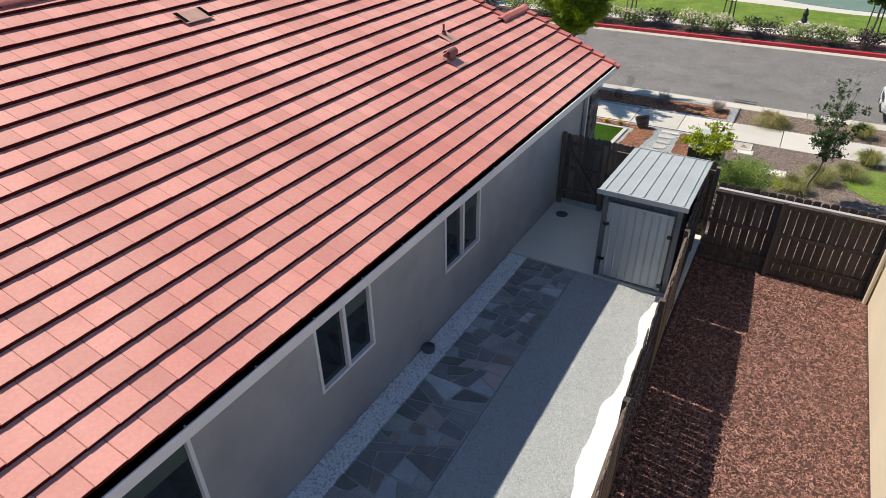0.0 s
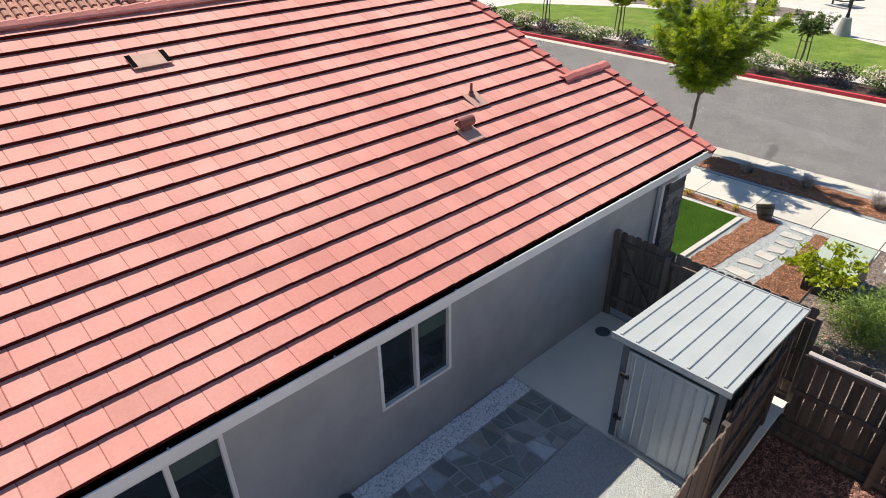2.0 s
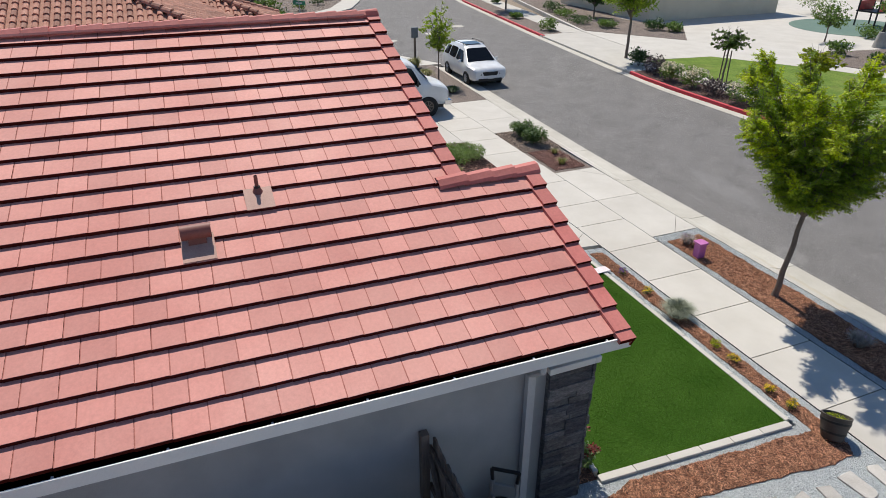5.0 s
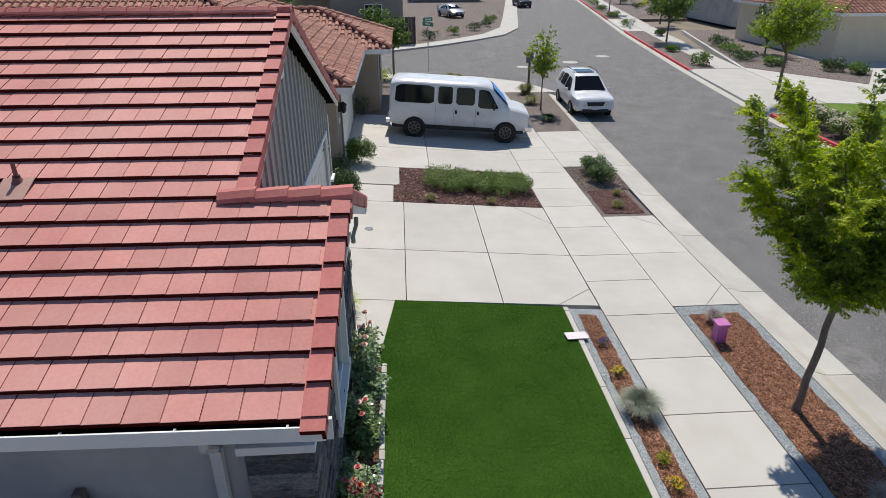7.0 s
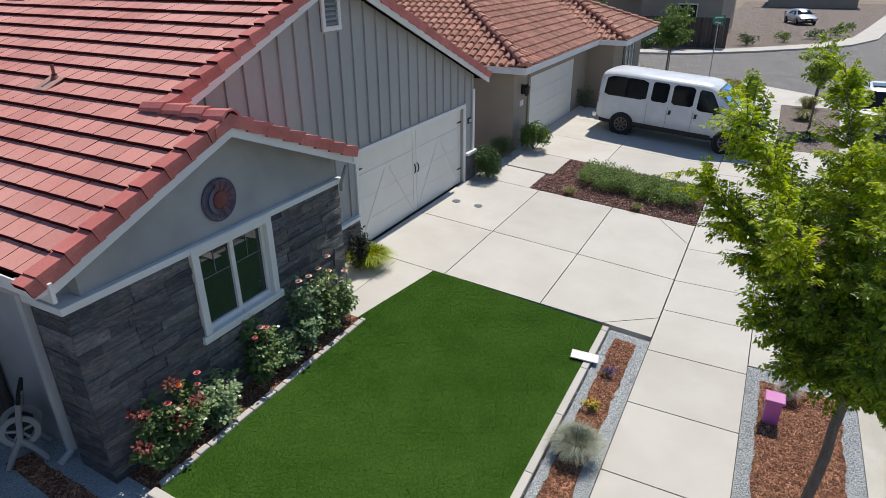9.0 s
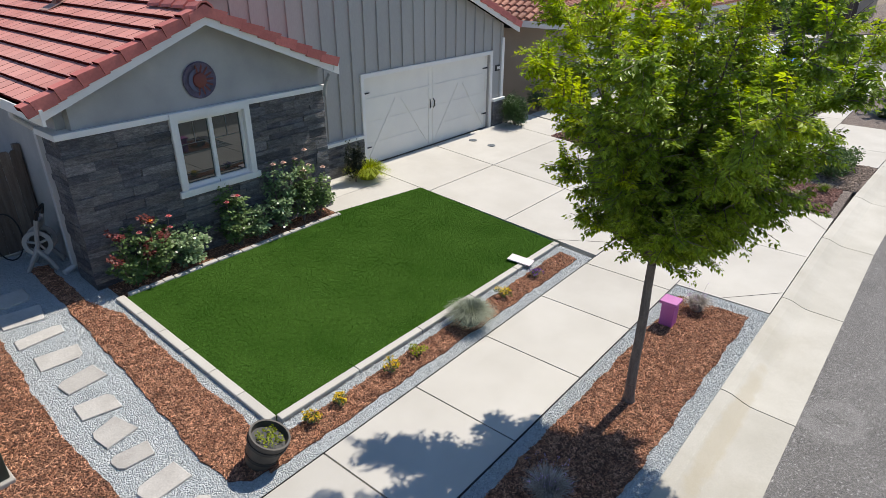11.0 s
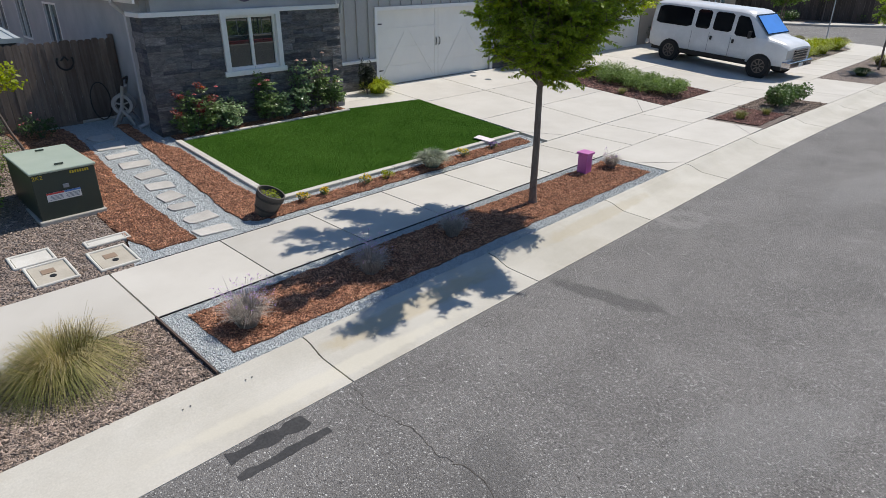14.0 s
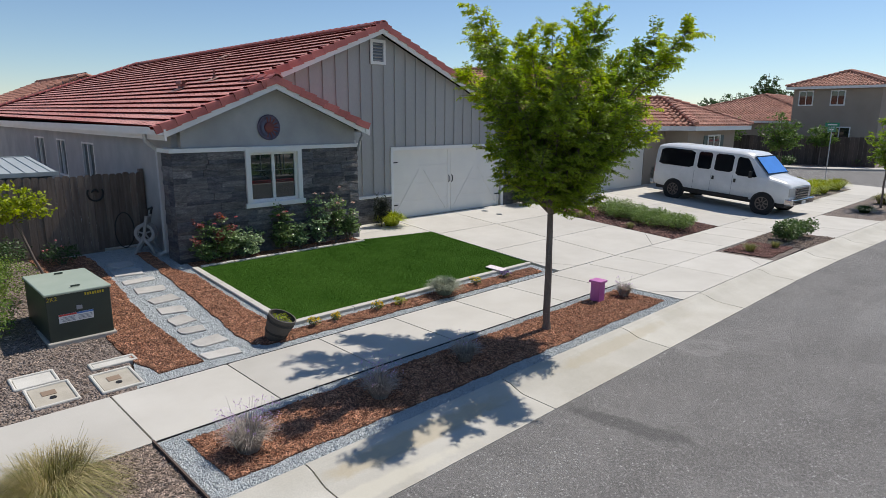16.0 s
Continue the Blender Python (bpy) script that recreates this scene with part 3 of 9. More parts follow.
sheet("bark_bed", BARK_L, 0.003, M_BARK, "reddish bark mulch bed beside the gravel path", "mulch bed")
sheet("bark_bed", BARK_R, 0.003, M_BARK, "reddish bark mulch bed between path and lawn", "mulch bed")
sheet("bark_bed", STRIP_BARK, 0.003, M_BARK, "narrow bark mulch strip between lawn and pavement", "mulch bed")
ROSE_BED = rect(-8.72, -4.4, 15.3, 15.84)
sheet("bark_bed", ROSE_BED, 0.004, M_BARK, "rose bed of bark mulch along the stone wall", "mulch bed")
TURF = [(-4.44, 15.93), (-4.42, 19.56), (-10.86, 19.56), (-10.96, 16.07), (-8.74, 15.77), (-8.72, 15.93)]
sheet("lawn", TURF[::-1], 0.02, M_TURF, "deep green artificial turf lawn", "lawn")
FRONT_MULCH = [(-1.9, 13.2), (3.2, 13.2), (9.0, 15.0), (9.0, 20.39), (-1.73, 20.39), (-1.9, 19.6)]
sheet("mulch_bed", FRONT_MULCH, -0.008, M_MULCH, "grey-brown mulch of the neighbouring front garden", "mulch bed")
sheet("lawn_patch", [(1.75, 19.75), (1.85, 18.0), (2.5, 17.2), (4.5, 17.2), (4.5, 19.8)], 0.004, M_LAWN, "patch of green ground cover in the mulch garden", "lawn")
# beds in the strip beside the kerb
sheet("gravel_edging", rect(-10.84, -1.42, 21.945, 23.425), -0.012, M_GRAVEL, "blue-grey gravel edging of the street bed", "gravel")
STREET_BARK = ragged(rect(-10.5, -1.68, 22.14, 23.2), 0.022, seed=6)
sheet("bark_bed", STREET_BARK, 0.003, M_BARK, "reddish bark mulch bed in the street strip", "mulch bed")
STREET_MULCH = rect(-1.36, 30.0, 21.945, 23.425)
sheet("mulch_bed", STREET_MULCH, -0.006, M_MULCH, "grey mulch in the street strip with grass clumps", "mulch bed")
BED2 = [(-20.4, 21.945), (-18.0, 21.945), (-18.0, 23.42 + bend(-18.0)), (-20.4, 23.42 + bend(-20.4))]
sheet("mulch_bed", BED2, -0.006, M_MULCH, "grey mulch bed with low shrubs beside the driveway", "mulch bed")
sheet("gravel_edging", rect(-17.97, -15.86, 21.945, 23.425), -0.012, M_MULCH, "grey-brown gritty edging of the small street bed", "gravel")
SMALL_BARK = ragged(rect(-17.93, -16.04, 22.08, 23.24), 0.03, seed=8)
sheet("bark_bed", SMALL_BARK, 0.003, M_DBARK, "small dark brown bark bed beside the driveway", "mulch bed")
BUSH_BED = [(-16.64, 16.02), (-16.64, 20.38), (-19.8, 20.38), (-19.8, 16.2), (-18.1, 16.2), (-18.1, 16.02)][::-1]
sheet("mulch_bed", BUSH_BED, -0.004, M_DBARK, "brown mulch bed between two driveways", "mulch bed")
BED3 = [(-33.4, 21.945), (-25.25, 21.945), (-25.25, 23.42 + bend(-25.25)), (-33.4, 23.42 + bend(-33.4))]
sheet("mulch_bed", BED3, -0.006, M_MULCH, "grey mulch bed with grasses beside the street", "mulch bed")
CORNER_BED = [(-27.25, 15.0), (-27.25, 20.38), (-33.4, 20.38), (-35.9, 20.35), (-37.3, 18.4), (-38.05, 15), (-38.05, 0), (-34, 0), (-34, 15.0)]
sheet("mulch_bed", CORNER_BED[::-1], -0.008, M_MULCH, "grey mulch garden on the street corner", "mulch bed")
for x0, x1, y in ((-10.84, -1.42, 21.9375), (-10.85, -1.75, 20.3965)):
    Geo().box(x0, x1, y - 0.0055, y + 0.0055, -0.15, 0.006).done("bed_edging", M_BLACK, label="thin black edging strip beside the pavement", category="edging", kind="structure")
Geo().box(-1.39, -1.37, 21.94, 23.43, -0.2, 0.04).done("bed_edging", M_EDGEW, label="thin brown edging board between gravel and mulch", category="edging", kind="structure")

# white concrete edging round the lawn, cast in short lengths
lawn_edging = thing("lawn_edging", (-4.4, 19.6, 0), "white concrete edging blocks round the lawn", "edging", kind="structure")
y = 15.86
while y < 19.5:
    y2 = min(y + 0.62, 19.66)
    Geo().prism(rect(-4.44, -4.31, y, y2 - 0.006), lambda a, b: lot(a, b) - 0.1, lambda a, b: lot(a, b) + 0.04).done("block", M_CONC, lawn_edging, bevel=0.012)
    y = y2
x = -4.45
while x > -10.8:
    x2 = max(x - 1.25, -10.86)
    Geo().prism(rect(x2 + 0.006, x, 19.56, 19.67), lambda a, b: lot(a, b) - 0.1, lambda a, b: lot(a, b) + 0.035).done("block", M_CONC, lawn_edging, bevel=0.012)
    x = x2
rose_edging = thing("bed_border", (-6.5, 15.88, 0.33), "row of pale rough stones along the rose bed", "edging", kind="structure")
x = -4.5
while x > -8.7:
    w = RNG.uniform(0.16, 0.3)
    x2 = max(x - w, -8.74)
    yy = 15.885 + RNG.uniform(-0.012, 0.012)
    Geo().prism(rect(x2 + 0.008, x, yy - 0.045, yy + 0.045), lambda a, b: lot(a, b) - 0.1, lambda a, b: lot(a, b) + 0.05).done("block", M_STEP, rose_edging, bevel=0.015)
    x = x2

# ---- side yard ----
M_BEDJ = surf("gritty_mortar", (0.30, 0.31, 0.31), (0.40, 0.405, 0.40), rough=0.95, big=3.0, fine=80, amount=0.4, bump=0.8, depth=0.01, cells=70, cell_mix=0.9, c3=(0.42, 0.43, 0.44))
sheet("patio", rect(-4.45, -0.95, 10.57, 13.2), -0.0, M_PATIO, "shaded concrete patio slab behind the gate", "patio")
sheet("gravel_yard", rect(-2.94, -0.95, -9, 10.56), -0.03, M_GRAVEL, "pale blue-grey gravel of the side yard", "gravel")
sheet("pebble_strip", [(-4.90, -9), (-4.46, -9), (-4.04, 10.565), (-4.43, 10.565)], -0.028, M_WPEB, "strip of white pebbles along the house wall", "pebbles")
sheet("flagstone_bed", [(-4.46, -9), (-2.95, -9), (-2.95, 10.565), (-4.04, 10.565)], -0.03, M_BEDJ, "grey gritty mortar bed under the flagstone path", "path bed")
sheet("neighbour_yard", rect(-0.95, 2.6, -12, 13.0), -0.1, M_DBARK, "dark brown bark mulch of the neighbour's side yard", "mulch bed")

# weathered cracks in the asphalt
road = bpy.data.objects["road"]
crack([(-2.32, 24.34), (-2.2, 24.75), (-2.3, 25.2), (-2.24, 25.6), (-2.31, 26.0), (-2.1, 26.8), (-2.25, 27.6), (-2.0, 28.9)], ROAD_Z, 0.007, road, 0.025, 7)
M_TAR = surf("tar_patch", (0.028, 0.028, 0.03), (0.05, 0.049, 0.05), rough=0.85, big=4.0, fine=40, amount=0.4, bump=0.6, depth=0.006)
crack([(-0.95, 24.44), (-1.70, 24.47)], ROAD_Z, 0.17, road, 0.012, 9, "tar_patch", M_TAR)
crack([(-0.90, 24.70), (-1.78, 24.73)], ROAD_Z, 0.10, road, 0.008, 9, "tar_patch", M_TAR)

# ---- the main house ----
SLOPE = 5 / 12
EAVE_X, EAVE_Z, RIDGE_X = -4.14, 3.27, -10.5
LEFT_X = 2 * RIDGE_X - EAVE_X
RIDGE_Z = EAVE_Z + SLOPE * (EAVE_X - RIDGE_X)
FRONT_Y, SMALL_Y, BACK_Y = 14.6, 15.7, -5.0
SR_X = -6.57
SR_Z = EAVE_Z + SLOPE * (EAVE_X - SR_X)
SL_X = 2 * SR_X - EAVE_X
WALL_X = -4.48
house = thing("house", (-10.5, 5, HOUSE_Z), "single-storey grey stucco house with red tiled gables", "house")


def roof_z(x):
    return EAVE_Z + SLOPE * (EAVE_X - x) if x > RIDGE_X else EAVE_Z + SLOPE * (x - LEFT_X)


def skew(y):
    """The side wall stands a little out of square with the street."""
    return 0.0215 * (y - 9.07)


def askew(g):
    g.v = [(x + skew(y), y, z) for x, y, z in g.v]
    return g


# walls, each a slab of its own, with openings for the windows
def side_wall():
    wins = [(0.95, 2.62, 1.52, 2.71), (4.56, 5.78, 1.52, 2.71), (7.85, 9.13, 1.52, 2.71)]
    us = [-11.0] + [v for w in wins for v in w[:2]] + [FY - 0.182]
    askew(Geo().pierced("y", us, [0.0, 1.52, 2.71, 3.12], {(1, 1), (3, 1), (5, 1)}, WALL_X - 0.18, WALL_X)).done("wall", M_STUCCO, house, "grey stucco side wall")
    for y0, y1, a, b in wins:
        window_x(WALL_X, y0, y1, a, b)


def window_x(x, y0, y1, a, b):
    """A two-pane sliding window in a wall that faces +x."""
    f, ym = 0.05, (y0 + y1) / 2
    frame_ob = askew(Geo().pierced("y", [y0, y0 + f, ym - 0.03, ym + 0.03, y1 - f, y1], [a, a + f, b - f, b], {(1, 1), (3, 1)}, x - 0.09, x + 0.012)).done("window", M_WHITE, house, "white vinyl sliding window", bevel=0.004)
    for p, q in ((y0 + f, ym - 0.03), (ym + 0.03, y1 - f)):
        askew(Geo().box(x - 0.06, x - 0.052, p, q, a + f, b - f)).done("pane", M_GLASS, frame_ob)
    askew(Geo().box(x - 0.051, x - 0.047, ym + 0.03, y1 - f, b - 0.36, b - f)).done("blind", M_BLIND, frame_ob, "grey-green lowered blind")


M_BLIND = plain("grey_green_blind", (0.05, 0.085, 0.08), 0.5)
# front gable wall with stone veneer below a white band
FY = 15.37
side_wall()
WX0, WX1, WZ0, WZ1 = -7.17, -5.96, 1.55, 2.66
Geo().pierced("x", [-8.9, WX0, WX1, WALL_X], [0, WZ0, WZ1, 2.75], {(1, 1)}, FY - 0.18, FY).done("wall", M_STUCCO, house, "grey stucco front wall")
Geo().wallpoly([(-8.9, 2.75), (-4.48, 2.75), (-4.48, roof_z(-4.48) - 0.1), (SR_X, SR_Z - 0.1), (-8.9, EAVE_Z + SLOPE * (-8.9 - SL_X) - 0.1)], FY - 0.18, FY).done("gable", M_STUCCO, house, "grey stucco front gable")
# return wall of the gable towards the garage, and the recess
Geo().box(-8.9, -8.72, 13.2, FY - 0.18, 0, 3.2).done("wall", M_STUCCO, house)
Geo().box(-9.62, -8.9, 13.0, 13.18, 0, 3.4).done("wall", M_STUCCO, house)
# garage front, board and batten
GY = 14.3
DX0, DX1, DZ0, DZ1 = -15.9, -11.02, HOUSE_Z - 0.01, 2.5
Geo().box(DX1, -9.62, GY - 0.18, GY, 0, 2.5).done("wall", M_SIDING, house)
Geo().box(-16.55, DX0, GY - 0.18, GY, 0, 2.5).done("wall", M_SIDING, house)
Geo().wallpoly([(-16.55, 2.5), (-6.9, 2.5), (-6.9, roof_z(-6.9) - 0.08), (RIDGE_X, RIDGE_Z - 0.08), (-16.55, roof_z(-16.55) - 0.08)], GY - 0.18, GY).done("gable", M_SIDING, house, "grey board-and-batten garage gable")
x = -16.4
while x < -7.0:
    z0 = 2.62 if DX0 - 0.12 < x < DX1 + 0.12 else (1.28 if x > DX1 else 1.28)
    if x > -9.62:
        z0 = 2.86 if x < -9.0 else EAVE_Z + SLOPE * (x - SL_X) + 0.05
    z1 = roof_z(x) - 0.16
    if not (-10.86 < x < -10.14) and z1 > z0:
        Geo().box(x - 0.023, x + 0.023, GY, GY + 0.038, z0, z1).done("batten", M_SIDING, house)
    elif z1 > z0:
        Geo().box(x - 0.023, x + 0.023, GY, GY + 0.038, z0, 4.86).done("batten", M_SIDING, house)
    x += 0.405
Geo().box(-16.55, -16.37, -11, GY - 0.18, 0, 3.1).done("wall", M_STUCCO, house)
Geo().box(-16.55, WALL_X, -11.2, -11.0, 0, 3.1).done("wall", M_STUCCO, house)
Geo().box(-16.3, WALL_X - 0.2, -10.9, 13.0, 3.0, 3.05).done("ceiling", M_WHITE, house)

# white bands and trims
Geo().box(-9.0, -4.2, FY, FY + 0.085, 2.71, 2.80).done("band", M_WHITE, house, "white trim band above the stone", bevel=0.006)
Geo().box(-4.475, -4.2, 14.75, FY, 2.71, 2.80).done("band", M_WHITE, house, bevel=0.006)
Geo().box(-9.66, -9.0, GY + 0.003, GY + 0.06, 2.74, 2.84).done("band", M_WHITE, house, bevel=0.006)
Geo().box(-9.70, -9.61, GY + 0.001, GY + 0.045, 1.24, 2.74).done("corner_board", M_WHITE, house, bevel=0.005)
Geo().box(-16.56, -16.44, GY + 0.001, GY + 0.045, 1.24, 2.9).done("corner_board", M_WHITE, house, bevel=0.005)
Geo().pierced("x", [DX0 - 0.1, DX0, DX1, DX1 + 0.09], [DZ0, DZ1, DZ1 + 0.1], {(1, 0)}, GY + 0.001, GY + 0.047).done("garage_trim", M_WHITE, house, "white garage door trim", bevel=0.005)
# low stone plinths beside the garage door with white caps
for x0, x1 in ((-10.9, -9.0), (-16.58, -16.02)):
    Geo().box(x0 - 0.01, x1 + 0.01, GY + 0.0, GY + 0.115, 1.17, 1.245).done("cap", M_WHITE, house, "white plinth cap", bevel=0.006)

# garage door: four rows of panels with carriage-style strips
gdoor = Geo().box(DX0 + 0.004, DX1 - 0.004, GY - 0.12, GY - 0.075, DZ0, DZ1 - 0.004).done("garage_door", M_GARAGE, house, "white carriage-style double garage door")
rows, ph = 4, (DZ1 - DZ0) / 4
for r in range(rows):
    za, zb = DZ0 + r * ph + 0.006, DZ0 + (r + 1) * ph - 0.006
    Geo().box(DX0 + 0.01, DX1 - 0.01, GY - 0.074, GY - 0.066, za, zb).done("door_panel", M_GARAGE, gdoor, bevel=0.004)
for cx in (DX0 + 1.22, DX1 - 1.22):
    for sgn in (-1, 1):
        x0, x1 = cx, cx + sgn * 0.92
        for xx in (cx + sgn * 1.14,):
            Geo().box(xx - 0.045, xx + 0.045, GY - 0.066, GY - 0.056, DZ0 + 0.03, DZ1 - 0.03).done("door_strip", M_GARAGE, gdoor)
    # diagonal braces
    for sgn in (-1, 1):
        p0, p1 = Vector((cx + sgn * 1.05, GY - 0.061, DZ0 + 0.15)), Vector((cx + sgn * 0.1, GY - 0.061, DZ1 - 0.62))
        d = p1 - p0
        ang = math.degrees(math.atan2(d.z, d.x))
        Geo().obox(pose(*((p0 + p1) / 2), 0, -ang, 0), (d.length, 0.009, 0.07)).done("door_brace", M_GARAGE, gdoor)
for cx in (DX0 + 1.22, DX1 - 1.22):
    Geo().box(cx - 1.18, cx + 1.18, GY - 0.066, GY - 0.055, DZ1 - 0.56, DZ1 - 0.49).done("door_strip", M_GARAGE, gdoor)
for x0, s in ((DX0 + 0.02, 1), (DX1 - 0.02, -1)):
    for z in (DZ0 + 0.42, DZ1 - 0.36):
        g = Geo()
        g.wallpoly([(x0, z - 0.025), (x0 + s * 0.2, z - 0.012), (x0 + s * 0.24, z), (x0 + s * 0.2, z + 0.012), (x0, z + 0.025)], GY - 0.064, GY - 0.048)
        g.done("strap_hinge", M_BLACK, gdoor, "black strap hinge")
for s in (-1, 1):
    cx = (DX0 + DX1) / 2 + s * 0.06
    g = Geo()
    g.tube([(cx, GY - 0.06, 1.42), (cx + s * 0.018, GY - 0.02, 1.47), (cx + s * 0.018, GY - 0.02, 1.60), (cx, GY - 0.06, 1.65)], 0.014, 8)
    g.done("door_handle", M_BLACK, gdoor, "black handle", smooth=True)

# gable vent
vent = Geo().box(-10.77, -10.24, GY + 0.001, GY + 0.02, 4.9, 5.56).done("gable_vent", M_DMETAL, house, "white louvred gable vent")
Geo().pierced("x", [-10.77, -10.69, -10.32, -10.24], [4.9, 4.98, 5.48, 5.56], {(1, 1)}, GY + 0.02, GY + 0.06).done("vent_frame", M_WHITE, vent)
for k in range(6):
    z = 5.015 + k * 0.083
    Geo().obox(pose(-10.505, GY + 0.035, z, -38, 0, 0), (0.36, 0.05, 0.012)).done("slat", M_SIDING, vent)

# front window: white casing, sliding sash, muntins
win = Geo().pierced("x", [-7.28, WX0, WX1, -5.85], [1.53, 2.66, 2.79], {(1, 0)}, FY + 0.004, FY + 0.10).done("window", M_WHITE, house, "white-trimmed sliding front window", bevel=0.006)
Geo().box(-7.34, -5.80, FY + 0.004, FY + 0.115, 1.42, 1.53).done("window_sill", M_WHITE, win, bevel=0.008)
xm = (WX0 + WX1) / 2
Geo().pierced("x", [WX0, WX0 + 0.05, xm - 0.035, xm + 0.035, WX1 - 0.05, WX1], [WZ0 - 0.03, WZ0 + 0.05, WZ1 - 0.05, WZ1], {(1, 1), (3, 1)}, FY - 0.06, FY + 0.02).done("window_frame", M_WHITE, win, bevel=0.004)
M_GRILLE = plain("grey_grille_bar", (0.16, 0.17, 0.165), 0.5)
M_PANE = glassy("reflecting_window_glass", (0.020, 0.034, 0.034), 0.01, 1.0)
for a, b in ((WX0 + 0.05, xm - 0.035), (xm + 0.035, WX1 - 0.05)):
    pane = Geo().box(a, b, FY - 0.03, FY - 0.022, WZ0 + 0.05, WZ1 - 0.05).done("pane", M_PANE, win)
    mx = (a + b) / 2
    mz = WZ1 - 0.05 - 0.36
    Geo().box(mx - 0.005, mx + 0.005, FY - 0.021, FY - 0.012, mz + 0.005, WZ1 - 0.05).done("muntin", M_GRILLE, win)
    Geo().box(a, b, FY - 0.021, FY - 0.012, mz - 0.005, mz + 0.005).done("muntin", M_GRILLE, win)

# ledgestone veneer: courses of rough stones
stone_wall = Geo().pierced("x", [-8.94, -7.28, -5.85, -4.27], [0.1, 1.42, 2.71], {(1, 1)}, FY + 0.001, FY + 0.03).done("stone_veneer", M_STONE, house, "dark grey stacked ledgestone veneer")
for x0, x1, y0, y1, z1 in ((-4.475, -4.3, 14.8, FY - 0.001, 2.705), (-10.9, -9.02, GY + 0.001, GY + 0.05, 1.17), (-16.56, -16.04, GY + 0.001, GY + 0.05, 1.17)):
    Geo().box(x0, x1, y0, y1, 0.1, z1).done("stone_backing", M_STONE, house)


def stones_x(x0, x1, z0, z1, y, depth=0.05):
    """Courses of stones on a face towards +y."""
    z = z0
    while z < z1 - 0.03:
        h = RNG.choice((0.075, 0.09, 0.10, 0.12, 0.15))
        if z + h > z1 - 0.05:
            h = z1 - z
        x = x0
        while x < x1 - 0.01:
            w = RNG.uniform(0.22, 0.62)
            if x + w > x1 - 0.16:
                w = x1 - x
            t = 0.012 + depth * RNG.uniform(0.15, 0.8)
            g = Geo()
            g.box(x + 0.002, x + w - 0.002, y, y + t, z + 0.002, z + h - 0.002)
            for i, v in enumerate(g.v):
                if v[1] > y + 0.001:
                    g.v[i] = (v[0], v[1] + RNG.uniform(-0.008, 0.004), v[2])
            g.done("stone", M_STONE, stone_wall)
            x += w
        z += h


def stones_y(y0, y1, z0, z1, x, depth=0.05):
    z = z0
    while z < z1 - 0.03:
        h = RNG.choice((0.075, 0.09, 0.10, 0.12, 0.15))
        if z + h > z1 - 0.05:
            h = z1 - z
        w0 = y0
        while w0 < y1 - 0.01:
            w = RNG.uniform(0.25, 0.5)
            if w0 + w > y1 - 0.16:
                w = y1 - w0
            g = Geo()
            g.box(x, x + depth * RNG.uniform(0.5, 1.0), w0 + 0.002, w0 + w - 0.002, z + 0.002, z + h - 0.002)
            g.done("stone", M_STONE, stone_wall)
            w0 += w
        z += h


stones_x(-8.94, -7.285, 0.15, 2.705, FY + 0.021)
stones_x(-5.845, -4.25, 0.15, 2.705, FY + 0.021)
stones_x(-7.285, -5.845, 0.15, 1.415, FY + 0.021)
stones_y(14.8, FY + 0.02, 0.15, 2.70, -4.299)
stones_x(-10.9, -9.02, 0.3, 1.165, GY + 0.051)
stones_x(-16.56, -16.04, 0.3, 1.165, GY + 0.051)

# ---- roof ----
roof = Geo()
T = 0.12


def slab3(g, pts, t=T):
    """A sloping slab: the given top polygon and its copy t lower."""
    n = len(pts)
    vs = list(pts) + [(x, y, z - t) for x, y, z in pts]
    g.add(vs, [tuple(range(n)), tuple(range(2 * n - 1, n - 1, -1))] + [(i, n + i, n + (i + 1) % n, (i + 1) % n) for i in range(n)])


D = 0.03
EX0, EX1 = EAVE_X - 0.05 + 0.0215 * (-11.36 - 11.3), EAVE_X - 0.05 + 0.0215 * (SMALL_Y - 0.12 - 11.3)
slab3(roof, [(EX0, BACK_Y - (EAVE_X - RIDGE_X), roof_z(EX0) - D), (EX1, SMALL_Y - 0.15, roof_z(EX1) - D), (SR_X, SMALL_Y - 0.04, SR_Z - D), (SR_X, FRONT_Y - 0.04, SR_Z - D), (RIDGE_X, FRONT_Y - 0.04, RIDGE_Z - D), (RIDGE_X, BACK_Y, RIDGE_Z - D)])
slab3(roof, [(LEFT_X, FRONT_Y - 0.04, EAVE_Z - D), (LEFT_X, BACK_Y - (EAVE_X - RIDGE_X), EAVE_Z - D), (RIDGE_X, BACK_Y, RIDGE_Z - D), (RIDGE_X, FRONT_Y - 0.04, RIDGE_Z - D)])
slab3(roof, [(SL_X, SMALL_Y - 0.04, EAVE_Z - D), (SL_X, GY + 0.01, EAVE_Z - D), (SR_X, GY + 0.01, SR_Z - D), (SR_X, SMALL_Y - 0.04, SR_Z - D)])
slab3(roof, [(LEFT_X, BACK_Y - (EAVE_X - RIDGE_X), EAVE_Z - D), (EAVE_X, BACK_Y - (EAVE_X - RIDGE_X), EAVE_Z - D), (RIDGE_X, BACK_Y, RIDGE_Z - D)])
roof = roof.done("roof", M_FELT, house, "red flat concrete tile roof")

# white barge boards and eaves


def verge(x):
    """How far the small gable's verge runs back from square towards the eaves."""
    return 0.045 * max(0.0, x - SR_X)


